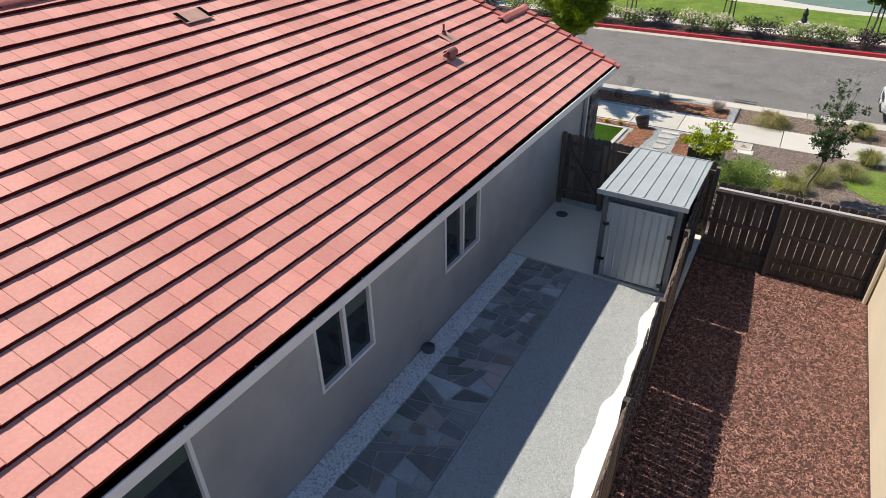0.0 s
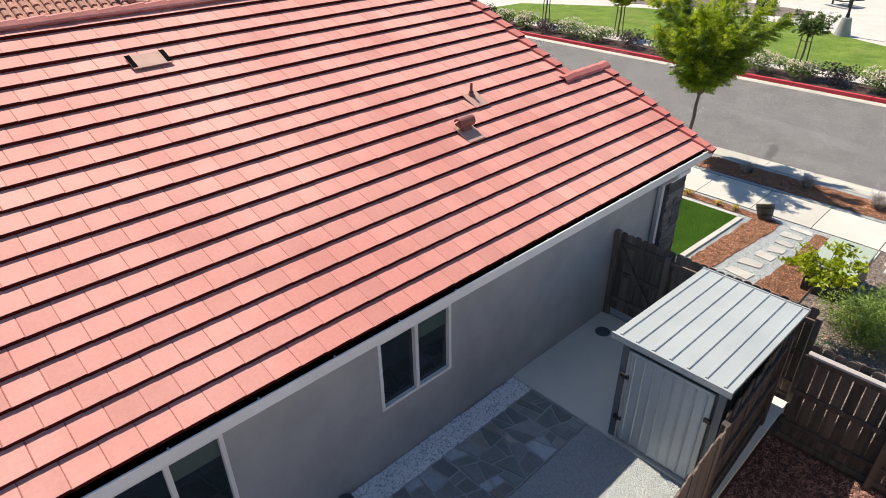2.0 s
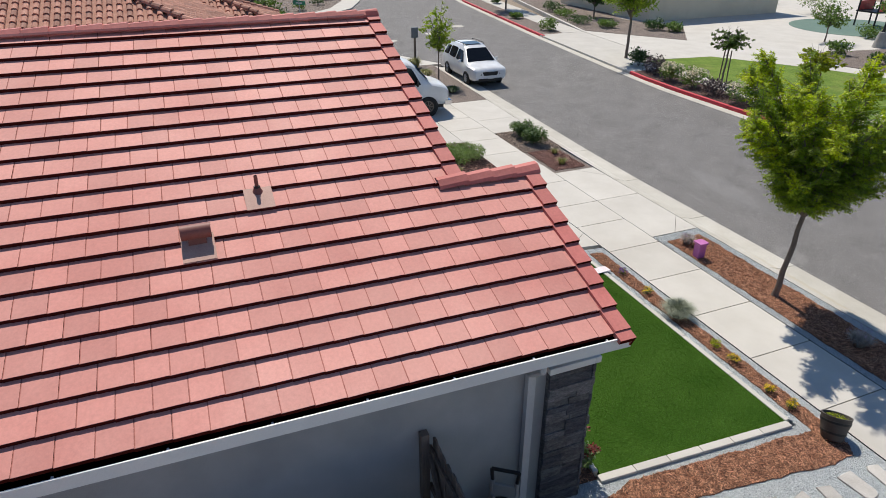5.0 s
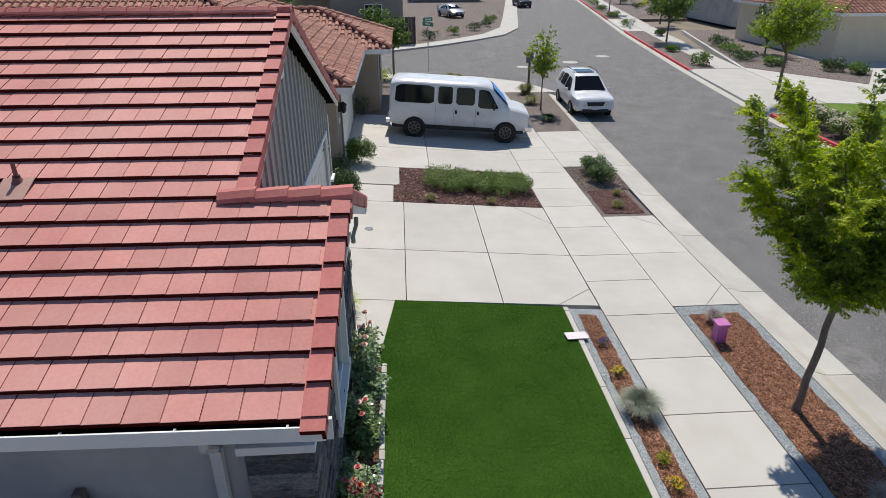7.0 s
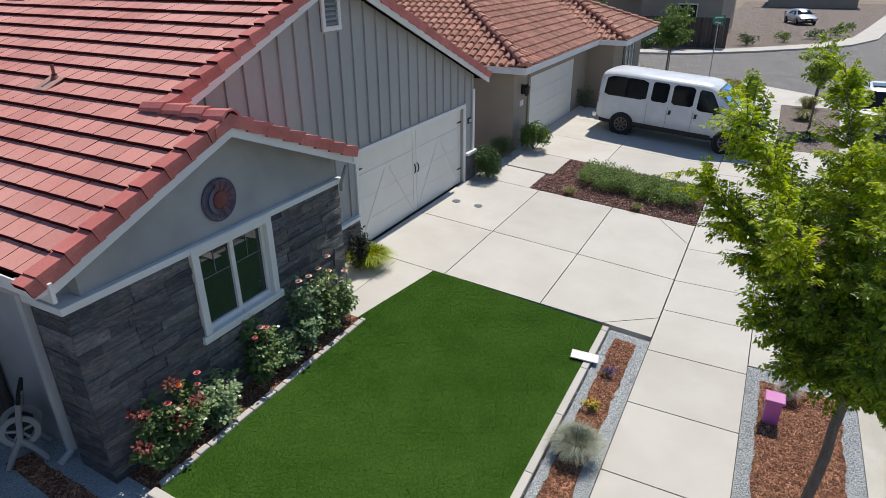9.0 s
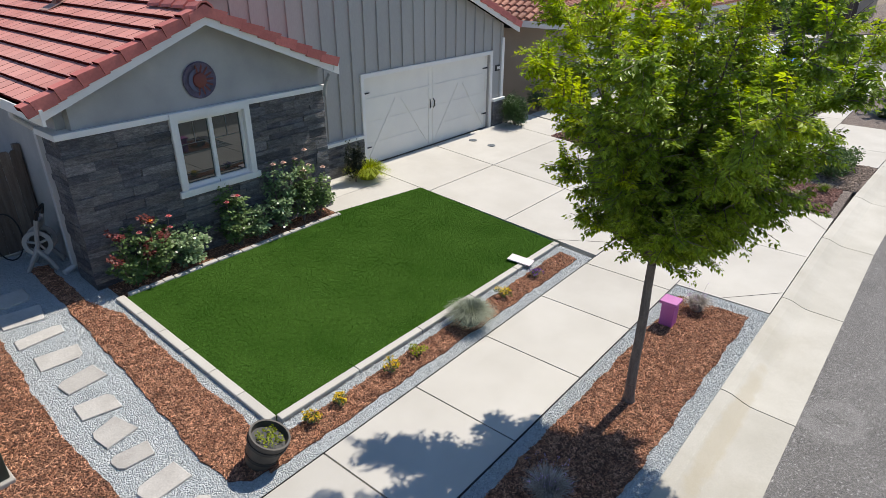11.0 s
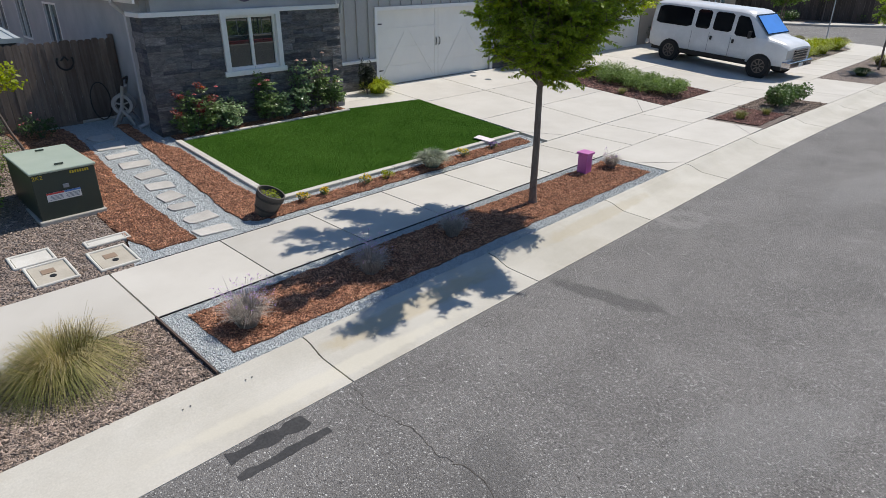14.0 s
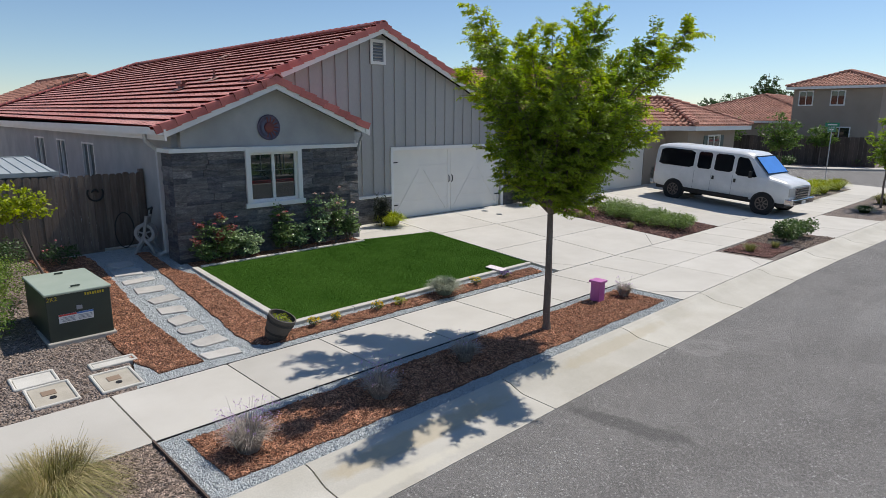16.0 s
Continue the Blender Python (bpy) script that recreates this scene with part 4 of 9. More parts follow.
def barge(x0, z0, x1, z1, y):
    g = Geo().wallpoly([(x0, z0 - 0.05), (x1, z1 - 0.05), (x1, z1 - 0.22), (x0, z0 - 0.22)], y - 0.045, y)
    if y == SMALL_Y:
        g.v = [(a, b - verge(a), c) for a, b, c in g.v]
    g.done("barge_board", M_WHITE, house, "white barge board")


barge(EAVE_X + 0.03, EAVE_Z - 0.012, SR_X, SR_Z, SMALL_Y)
barge(SR_X, SR_Z, SL_X - 0.14, EAVE_Z - 0.05, SMALL_Y)
barge(SR_X - 0.1, SR_Z + 0.04, RIDGE_X, RIDGE_Z, FRONT_Y)
barge(RIDGE_X, RIDGE_Z, LEFT_X - 0.05, EAVE_Z - 0.02, FRONT_Y)
fascia_board = Geo().box(EAVE_X - 0.06, EAVE_X - 0.02, -11.4, SMALL_Y - 0.05, 2.98, 3.2)
fascia_board.v = [(x + 0.0215 * (y - 11.3), y, z) for x, y, z in fascia_board.v]
fascia_board.done("fascia", M_WHITE, house)
askew(Geo().box(WALL_X + 0.002, EAVE_X - 0.10, -11.0, FY - 0.2, 3.04, 3.06)).done("soffit", M_STUCCO, house)
M_PIPE = surf("pale_grey_pipe_paint", (0.50, 0.50, 0.50), (0.56, 0.555, 0.55), rough=0.6, big=2.0, fine=60, amount=0.1, bump=0.05, depth=0.002)
# gutter, an open trough
gx0, gx1 = EAVE_X - 0.02, EAVE_X + 0.12
trough = [(gx0, 3.09), (gx1, 3.09), (gx1, 3.225), (gx1 + 0.006, 3.23), (gx1 + 0.004, 3.242), (gx1 - 0.014, 3.242), (gx1 - 0.014, 3.232), (gx1 - 0.012, 3.225), (gx1 - 0.012, 3.1), (gx0, 3.1)]


def splay(g):
    """The eaves line runs a little out of square."""
    g.v = [(x + 0.0215 * (y - 11.3), y, z) for x, y, z in g.v]
    return g


GUT_Y = SMALL_Y - 0.10
gutter = splay(Geo().wallpoly(trough, -11.4, GUT_Y)).done("gutter", M_WHITE, house, "white metal eaves gutter")
splay(Geo().box(gx0, gx1, GUT_Y + 0.001, GUT_Y + 0.009, 3.09, 3.232)).done("end_cap", M_WHITE, gutter)
# Black strips added inside the trough in place of its shade.
M_GUTSHADE = plain("gutter_shade_black", (0.003, 0.003, 0.003), 1.0, spec=0.0)
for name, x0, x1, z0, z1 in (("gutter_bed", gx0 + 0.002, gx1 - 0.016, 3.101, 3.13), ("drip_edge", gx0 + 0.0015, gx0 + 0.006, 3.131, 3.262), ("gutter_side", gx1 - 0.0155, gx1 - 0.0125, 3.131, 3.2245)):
    splay(Geo().box(x0, x1, -11.3, GUT_Y - 0.04, z0, z1)).done(name, M_GUTSHADE, gutter)
for k in range(30):
    yy = SMALL_Y - 0.4 - k * 0.92
    splay(Geo().box(gx1 - 0.05, gx1, yy - 0.010, yy + 0.010, 3.222, 3.236)).done("bracket", M_PIPE, gutter)
g = Geo()
g.box(SL_X - 0.12, SL_X + 0.0, GY + 0.1, SMALL_Y + 0.02, 3.09, 3.22)
g.done("gutter", M_WHITE, house)
g = Geo()
g.tube([(SL_X - 0.02, 15.55, 3.0), (SL_X + 0.05, 15.55, 2.9), (-8.93, FY + 0.12, 2.72), (-8.93, FY + 0.12, 2.6)], 0.035, 8)
g.done("downpipe", M_SIDING, house, smooth=True)
g = Geo()
g.tube([(gx0 + 0.11, 14.55, 3.08), (gx0 + 0.11, 14.55, 2.95), (WALL_X + 0.18, 14.55, 2.72)], 0.04, 8)
g.box(WALL_X + 0.14, WALL_X + 0.22, 14.5, 14.6, 0.5, 2.72)
g.tube([(WALL_X + 0.18, 14.55, 0.56), (WALL_X + 0.20, 14.57, 0.50), (WALL_X + 0.38, 14.62, 0.47)], 0.042, 8)
g.done("downpipe", M_PIPE, house, "pale grey painted downpipe")

# ---- plants ----
NPR = np.random.RandomState(11)


def leaf_cloud(centers, size, up=0.4, aspect=0.5, spread=0.35, rs=NPR):
    """Diamond leaves, slightly folded, at the given centres; returns vertices and faces."""
    n = len(centers)
    nrm = rs.normal(size=(n, 3))
    nrm[:, 2] = np.abs(nrm[:, 2]) + up
    nrm /= np.linalg.norm(nrm, axis=1)[:, None]
    a = np.cross(nrm, rs.normal(size=(n, 3)))
    a /= np.linalg.norm(a, axis=1)[:, None] + 1e-9
    b = np.cross(nrm, a)
    s = size * rs.uniform(1 - spread, 1 + spread, size=(n, 1))
    c = np.asarray(centers)
    v = np.stack([c - a * s * 0.5, c + b * s * aspect * 0.5 - nrm * s * 0.08, c + a * s * 0.5 - nrm * s * 0.12, c - b * s * aspect * 0.5 - nrm * s * 0.08], 1).reshape(-1, 3)
    f = np.arange(4 * n).reshape(n, 4)
    return v, f


def part_mesh(name, v, f, mat, parent, label=""):
    ob = bulk(name, v, f, mat, parent)
    return tagged(ob, label)


def blades(base, r, h, n, width, lean, rs, droop=0.3):
    """Arching grass blades of two joined strips from a tuft."""
    ang = rs.uniform(0, 2 * math.pi, n)
    r0 = r * 0.35 * np.sqrt(rs.uniform(0, 1, n))
    root = np.stack([np.cos(ang) * r0, np.sin(ang) * r0, np.zeros(n)], 1)
    d = ang + rs.normal(0, 0.5, n)
    ln = lean * rs.uniform(0.15, 1.0, n)
    hh = h * rs.uniform(0.55, 1.0, n)
    dirs = np.stack([np.cos(d), np.sin(d), np.zeros(n)], 1)
    mid = root + dirs * (ln * r * 0.45)[:, None] + np.array([0, 0, 1.0]) * (hh * 0.65)[:, None]
    tip = root + dirs * (ln * r)[:, None] + np.array([0, 0, 1.0]) * (hh * (1 - droop * ln))[:, None]
    side = np.stack([-np.sin(d), np.cos(d), np.zeros(n)], 1) * width / 2
    v = np.stack([root - side, root + side, mid + side * 0.8, mid - side * 0.8, tip + side * 0.15, tip - side * 0.15], 1) + np.asarray(base)
    v = v.reshape(-1, 3)
    k = np.arange(n)[:, None] * 6
    f = np.concatenate([k + np.array([[0, 1, 2, 3]]), k + np.array([[3, 2, 4, 5]])])
    return v, f


def tuft(name, base, r, h, n, width, mat, label, category="grass", lean=1.0, droop=0.3, seed=1, group="", extra=None):
    t = thing(name, base, label, category, group)
    rs = np.random.RandomState(seed)
    v, f = blades(base, r, h, n, width, lean, rs, droop)
    part_mesh("foliage", v, f, mat, t)
    if extra:
        m2, kind_name, n2, size, h0, h1 = extra
        ang, rad = rs.uniform(0, 6.28, n2), r * np.sqrt(rs.uniform(0, 1, n2)) * 1.05
        c = np.stack([base[0] + np.cos(ang) * rad, base[1] + np.sin(ang) * rad, base[2] + rs.uniform(h0, h1, n2)], 1)
        v, f = leaf_cloud(np.repeat(c, 5, 0) + rs.normal(0, size * 0.7, (n2 * 5, 3)), size, rs=rs)
        part_mesh(kind_name, v, f, m2, t)
        g = Geo()
        for p in c[:40]:
            g.cyl((base[0] + (p[0] - base[0]) * 0.3, base[1] + (p[1] - base[1]) * 0.3, base[2] + 0.05), tuple(p), 0.0018, 0.0011, 4)
        g.done("flower_stalk", mat, t)
    return t


def shrub(name, base, rx, ry, h, n, size, mat, label, category="shrub", seed=1, group="", flowers=None, blobs=7, flat=0.0):
    """Woody stems and a crown of leaves over uneven lobes."""
    t = thing(name, base, label, category, group)
    rs = np.random.RandomState(seed)
    g = Geo()
    cs, rr = [], []
    for i in range(blobs):
        a = 6.283 * i / blobs + rs.uniform(-0.4, 0.4)
        k = rs.uniform(0.25, 0.7)
        c = np.array([base[0] + math.cos(a) * rx * k, base[1] + math.sin(a) * ry * k, base[2] + h * rs.uniform(0.38, 0.68) * (1 - flat * 0.3)])
        cs.append(c)
        rr.append(np.array([rx * rs.uniform(0.35, 0.55), ry * rs.uniform(0.35, 0.55), h * rs.uniform(0.28, 0.42)]))
        g.tube([(base[0], base[1], base[2] - 0.03), tuple((np.array(base) * 0.5 + c * 0.5) + rs.normal(0, 0.02, 3)), tuple(c)], [0.014, 0.009, 0.005], 5)
    g.done("woody_base", M_TRUNK, t)
    cs, rr = np.array(cs), np.array(rr)
    pick = rs.randint(0, blobs, n)
    d = rs.normal(size=(n, 3))
    d /= np.linalg.norm(d, axis=1)[:, None]
    c = cs[pick] + d * rr[pick] * (rs.uniform(0.2, 1.0, (n, 1)) ** 0.4) * rs.uniform(0.8, 1.25, (n, 1))
    c[:, 2] = np.maximum(c[:, 2], base[2] + 0.02)
    v, f = leaf_cloud(c, size, rs=rs)
    part_mesh("crown", v, f, mat, t)
    if flowers:
        fm, nf, fs, lab = flowers
        d = rs.normal(size=(nf, 3))
        d[:, 2] = np.abs(d[:, 2]) + 0.4
        d /= np.linalg.norm(d, axis=1)[:, None]
        pk = rs.randint(0, blobs, nf)
        c = cs[pk] + d * rr[pk] * 1.15
        if fs > 0.03 and nf < 30:
            for p in c:
                gg = Geo()
                gg.lathe((0, 0, 0), [(0.001, -fs * 0.4), (fs * 0.4, -fs * 0.3), (fs * 0.55, 0.0), (fs * 0.42, fs * 0.25), (fs * 0.2, fs * 0.3), (0.001, fs * 0.22)], 9, m=pose(p[0], p[1], p[2], rs.uniform(-40, 40), rs.uniform(-40, 40), 0))
                gg.done("flower", fm, t, lab, smooth=True)
        else:
            v, f = leaf_cloud(np.repeat(c, 4, 0) + rs.normal(0, fs * 0.4, (nf * 4, 3)), fs, aspect=0.9, rs=rs)
            part_mesh("blossom", v, f, fm, t, lab)
    return t


def tree(name, base, trunk_h, r, h, n_limbs, n_leaves, leaf, mat, label, seed=1, trunk_r=0.05, shape="vase", group="", lean=(0, 0), stakes=False, cat="tree"):
    """A tapered trunk, limbs with twigs, and leaves set along the twigs."""
    t = thing(name, base, label, cat, group)
    rs = np.random.RandomState(seed)
    bx, by, bz = base
    top = Vector((bx + lean[0], by + lean[1], bz + trunk_h))
    g = Geo()
    pts = [Vector((bx, by, bz - 0.05)).lerp(top, k / 5) + Vector((rs.normal(0, 0.008), rs.normal(0, 0.008), 0)) * (1 if 0 < k < 5 else 0) for k in range(6)]
    g.lathe((bx, by, bz - 0.02), [(trunk_r * 1.5, 0), (trunk_r * 1.2, 0.05), (trunk_r, 0.14)], 10)
    g.tube(pts, [trunk_r * (1.05 - 0.06 * k) for k in range(6)], 10)
    lg = g
    twig_pts, twig_dir = [], []
    for i in range(n_limbs):
        a = 2.4 * i + rs.uniform(-0.3, 0.3)
        k = (i + 0.5) / n_limbs
        if shape == "vase":
            out = r * rs.uniform(0.55, 1.0) * (0.55 + 0.45 * math.sin(math.pi * min(1, k + 0.25)))
            rise = h * (0.25 + 0.7 * k ** 0.7) * rs.uniform(0.85, 1.08)
            if k > 0.75:
                out *= 0.55
        elif shape == "ball":
            th = math.acos(1 - 1.75 * k)
            out, rise = r * math.sin(th) * rs.uniform(0.85, 1.0), h * 0.5 * (1 - math.cos(th) * 0.98) + 0.02
            rise = h - rise if True else rise
        else:
            out, rise = r * math.sin(math.pi * (0.18 + 0.75 * k)) * rs.uniform(0.75, 1.0), h * (0.12 + 0.86 * k)
        s0 = top - Vector((0, 0, trunk_h * 0.06 * rs.uniform(0, 1)))
        e = top + Vector((math.cos(a) * out, math.sin(a) * out, rise))
        m1 = s0.lerp(e, 0.45) + Vector((-math.cos(a) * out * 0.12, -math.sin(a) * out * 0.12, 0.05 * h))
        lg.tube([s0, m1, e], [trunk_r * 0.5, trunk_r * 0.3, trunk_r * 0.08], 6)
        for j in range(9):
            f0 = rs.uniform(0.3, 1.0)
            p = (s0.lerp(m1, f0 * 2) if f0 < 0.5 else m1.lerp(e, f0 * 2 - 1))
            dirv = Vector((math.cos(a) + rs.normal(0, 0.8), math.sin(a) + rs.normal(0, 0.8), rs.uniform(-0.25, 0.9)))
            dirv.normalize()
            ln = r * rs.uniform(0.22, 0.46)
            q = p + dirv * ln
            if j < 5:
                lg.cyl(p, q, trunk_r * 0.1, trunk_r * 0.04, 4)
            twig_pts.append(p)
            twig_dir.append(q - p)
    lg.done("trunk", M_TRUNK, t, smooth=True)
    P, Dv = np.array([tuple(p) for p in twig_pts]), np.array([tuple(d) for d in twig_dir])
    pick = rs.randint(0, len(P), n_leaves)
    w = rs.uniform(0.15, 1.1, (n_leaves, 1))
    c = P[pick] + Dv[pick] * w + rs.normal(0, 1, (n_leaves, 3)) * r * 0.05
    c[:, 2] -= rs.uniform(0, 0.06, n_leaves) * h * w[:, 0] * 0.5
    v, f = leaf_cloud(c, leaf, up=0.25, aspect=0.5, rs=rs)
    part_mesh("crown", v, f, mat, t)
    if stakes:
        for sx in (-0.28, 0.28):
            gg = Geo()
            gg.cyl((bx + sx, by + 0.05, bz - 0.1), (bx + sx * 0.8, by + 0.05, bz + trunk_h * 0.95), 0.03, 0.028, 8)
            gg.done("stake", M_WOOD, t)
            gg = Geo()
            gg.cyl((bx + sx * 0.82, by + 0.05, bz + trunk_h * 0.8), (bx, by, bz + trunk_h * 0.8), 0.012, 0.012, 6)
            gg.done("tie", M_BLACK, t)
    return t


def spray_tree(name, base, profile, n_sprays, per, leaf, mat, label, seed, trunk_h, trunk_r, lean=(0, 0), shoot=None, group="", stakes=False, sway=(0, 0)):
    """A vase-shaped tree: limbs fan out of the trunk's head, and flat drooping sprays of leaves fill a profile of (height, radius)."""
    t = thing(name, base, label, "tree", group)
    rs = np.random.RandomState(seed)
    bx, by, bz = base
    top = np.array([bx + lean[0], by + lean[1], bz + trunk_h])
    mid = top + np.array([sway[0], sway[1], 0.0])
    g = Geo()
    g.lathe((bx, by, bz - 0.02), [(trunk_r * 1.5, 0), (trunk_r * 1.2, 0.05), (trunk_r, 0.14)], 10)
    pts = [(bx + lean[0] * k / 6 + 0.012 * math.sin(k * 2.1) * (0 < k < 6), by + lean[1] * k / 6 + 0.010 * math.cos(k * 1.7) * (0 < k < 6), bz - 0.05 + (trunk_h + 0.05) * k / 6) for k in range(7)]
    g.tube(pts, [trunk_r * (1.05 - 0.05 * k) for k in range(7)], 10)
    zs, rr = np.array([q[0] for q in profile]), np.array([q[1] for q in profile])
    # uneven outline: lobes by direction
    ph = rs.uniform(0, 6.28, 5)

    def reach(z, a):
        return np.interp(z, zs, rr) * (0.96 + 0.06 * np.sin(3 * a + ph[0] + 1.3 * z) + 0.055 * np.sin(5 * a + ph[1] - 1.9 * z) + 0.04 * np.sin(9 * a + ph[2] + 3.0 * z))
    limbs = []
    n_limb = 48
    for i in range(n_limb):
        a = 2.4 * i + rs.uniform(-0.3, 0.3)
        q = (i + 0.5) / n_limb
        z = zs[0] + (zs[-1] - zs[0]) * (0.06 + 0.90 * q ** 0.78) * rs.uniform(0.92, 1.0)
        r = reach(min(z, zs[-1]), a) * rs.uniform(0.82, 1.0) * (1.0 if i % 3 else 0.38)
        e = np.array([mid[0] + math.cos(a) * r, mid[1] + math.sin(a) * r, bz + z])
        m1 = top * 0.5 + e * 0.5 + np.array([-math.cos(a) * 0.12 * r, -math.sin(a) * 0.12 * r, 0.06 * (z - trunk_h)])
        u = np.linspace(0, 1, 9)[:, None]
        path = top * (1 - u) ** 2 + m1 * 2 * u * (1 - u) + e * u ** 2
        g.tube([tuple(p) for p in path[::2]], [trunk_r * w for w in (0.42, 0.3, 0.2, 0.12, 0.05)], 6)
        limbs.append((path, np.linalg.norm(e - top), rs.uniform()))
    share = np.array([ln for _, ln, _ in limbs])
    allv, young = [], []
    for path, ln, tint in limbs:
        # leafy twigs stand alternately along the outer part of each limb, so that every limb is a plume of its own
        for j in range(int(n_sprays * ln / share.sum())):
            u = rs.uniform(0.10, 1.0) ** 0.8
            k = min(int(u * 8), 7)
            p = path[k] + (path[k + 1] - path[k]) * (u * 8 - k)
            tan = path[k + 1] - path[k]
            tan /= np.linalg.norm(tan)
            across = np.cross(tan, rs.normal(size=3))
            across /= np.linalg.norm(across) + 1e-9
            far = np.array([p[0] - top[0], p[1] - top[1], 0.0])
            far /= np.linalg.norm(far) + 1e-6
            way = tan * 0.45 + across * 0.8 + far * 0.35 + np.array([0, 0, 0.05])
            way /= np.linalg.norm(way)
            size = rr.max() * rs.uniform(0.12, 0.27) * (1.15 - 0.5 * u)
            end = p + way * size
            z = end[2] - bz
            a = math.atan2(end[1] - mid[1], end[0] - mid[0])
            if z < zs[0] - 0.12 or math.hypot(end[0] - mid[0], end[1] - mid[1]) > 1.1 * reach(min(max(z, zs[0]), zs[-1]), a) + 0.08:
                continue
            g.cyl(tuple(p), tuple(end), 0.006, 0.002, 3)
            side = np.cross(way, [0, 0, 1.0])
            side /= np.linalg.norm(side) + 1e-9
            up = np.cross(side, way)
            s = rs.uniform(0.12, 1.05, per)
            hand = rs.choice([-1.0, 1.0], per)[:, None]
            c = p + (end - p) * s[:, None] - np.array([0, 0, 0.10 * size]) * (s ** 2)[:, None] + side * hand * 0.012 + rs.normal(0, 0.012, (per, 3))
            ax = way * 0.6 + side * hand * 0.85 - np.array([0, 0, 0.42]) + rs.normal(0, 0.25, (per, 3))
            ax /= np.linalg.norm(ax, axis=1)[:, None]
            nn = up * 0.6 + np.array([0, 0, 0.5]) + rs.normal(0, 0.32, (per, 3))
            wd = np.cross(nn, ax)
            wd /= np.linalg.norm(wd, axis=1)[:, None] + 1e-9
            nn = np.cross(ax, wd)
            L = leaf * rs.uniform(0.6, 1.25, (per, 1)) * (1.1 - 0.35 * s)[:, None]
            v = np.stack([c, c + ax * L * 0.42 + wd * L * 0.25 + nn * L * 0.05, c + ax * L - nn * L * 0.14, c + ax * L * 0.42 - wd * L * 0.25 + nn * L * 0.05], 1).reshape(-1, 3)
            # The list young gathers the sunlit-toned leaves: outer twigs, more towards the top.
            (young if u > 0.6 and tint * 0.6 + u * 0.55 + rs.uniform(0, 0.25) > np.interp(z, [zs[0] + 0.6, zs[-1]], [1.22, 0.66]) else allv).append(v)
    g.done("trunk", M_TRUNK, t, smooth=True)
    v = np.concatenate(allv)
    part_mesh("crown", v, np.arange(len(v)).reshape(-1, 4), mat, t)
    if stakes:
        for sx in (-0.26, 0.26):
            gg = Geo()
            gg.cyl((bx + sx, by + 0.05, bz - 0.1), (bx + sx * 0.8, by + 0.05, bz + trunk_h * 0.95), 0.03, 0.028, 8)
            gg.done("stake", M_WOOD, t)
            gg = Geo()
            gg.cyl((bx + sx * 0.82, by + 0.05, bz + trunk_h * 0.8), (bx, by, bz + trunk_h * 0.8), 0.012, 0.012, 6)
            gg.done("tie", M_BLACK, t)
    if shoot:
        v = np.concatenate(young)
        part_mesh("young_shoot", v, np.arange(len(v)).reshape(-1, 4), shoot, t, "yellow-green leaves painted in a sunlit tone")
    return t


# ---- the street tree and the beds in front of the house ----
spray_tree("street_tree", (-7.5, 22.62, 0.01), [(1.82, 0.3), (2.1, 0.55), (2.5, 0.92), (3.1, 1.38), (3.7, 1.76), (4.3, 1.98), (4.7, 1.92), (5.0, 1.6), (5.3, 1.0)], 3500, 52, 0.064, M_LEAF, "young green elm street tree standing in a bark bed", 5, 1.95, 0.062, (0.08, 0.04), M_LEAF_LIT, sway=(-0.10, 0.11))
M_FESCUE = leafy("blue_fescue_blades", (0.24, 0.27, 0.20), (0.34, 0.36, 0.27), 0.2)
M_DRYGRASS = leafy("dry_grass_blades", (0.20, 0.21, 0.075), (0.34, 0.32, 0.14), 0.3)
M_STRAW = leafy("straw_blades", (0.30, 0.26, 0.12), (0.46, 0.38, 0.20), 0.3)
M_GRNGRASS = leafy("green_grass_blades", (0.15, 0.175, 0.042), (0.38, 0.34, 0.13), 0.35)
M_LAVST = leafy("lavender_stems", (0.34, 0.31, 0.27), (0.50, 0.45, 0.41), 0.3)
M_LAVFL = leafy("lavender_flowers", (0.46, 0.30, 0.56), (0.62, 0.44, 0.68), 0.35)
M_YELLOW = leafy("yellow_petals", (0.70, 0.48, 0.015), (0.8, 0.6, 0.03), 0.2)
M_VIOLET = leafy("violet_petals", (0.12, 0.05, 0.25), (0.2, 0.1, 0.32), 0.2)
M_PINKP = plain("coral_rose_petals", (0.75, 0.22, 0.22), 0.6)
M_CREAMP = plain("cream_pink_rose_petals", (0.8, 0.55, 0.45), 0.6)
M_WHITEP = leafy("white_rose_petals", (0.62, 0.56, 0.43), (0.72, 0.66, 0.52), 0.3)
M_REDLEAF = leafy("red_rose_leaf", (0.125, 0.03, 0.025), (0.20, 0.055, 0.045), 0.3)
tuft("blue_fescue", (-7.62, 20.03, 0.03), 0.36, 0.43, 2600, 0.006, M_FESCUE, "round silvery blue fescue grass in a bark strip", lean=1.0, droop=0.5, seed=3)
for i, (x, y, r, h) in enumerate(((-2.06, 22.8, 0.32, 0.42), (-3.86, 22.75, 0.28, 0.40), (-5.5, 22.65, 0.26, 0.36), (-10.2, 22.5, 0.22, 0.30))):
    tuft("lavender", (x, y, 0.01), r, h, 1000, 0.006, M_LAVST, "grey-green lavender with faded purple flowers in bark", "lavender", lean=0.95, droop=0.35, seed=20 + i, group="lavender in the street bed", extra=(M_LAVFL, "blossom", (110, 60, 30, 20)[i], 0.018, h * 0.65, h * 1.3))
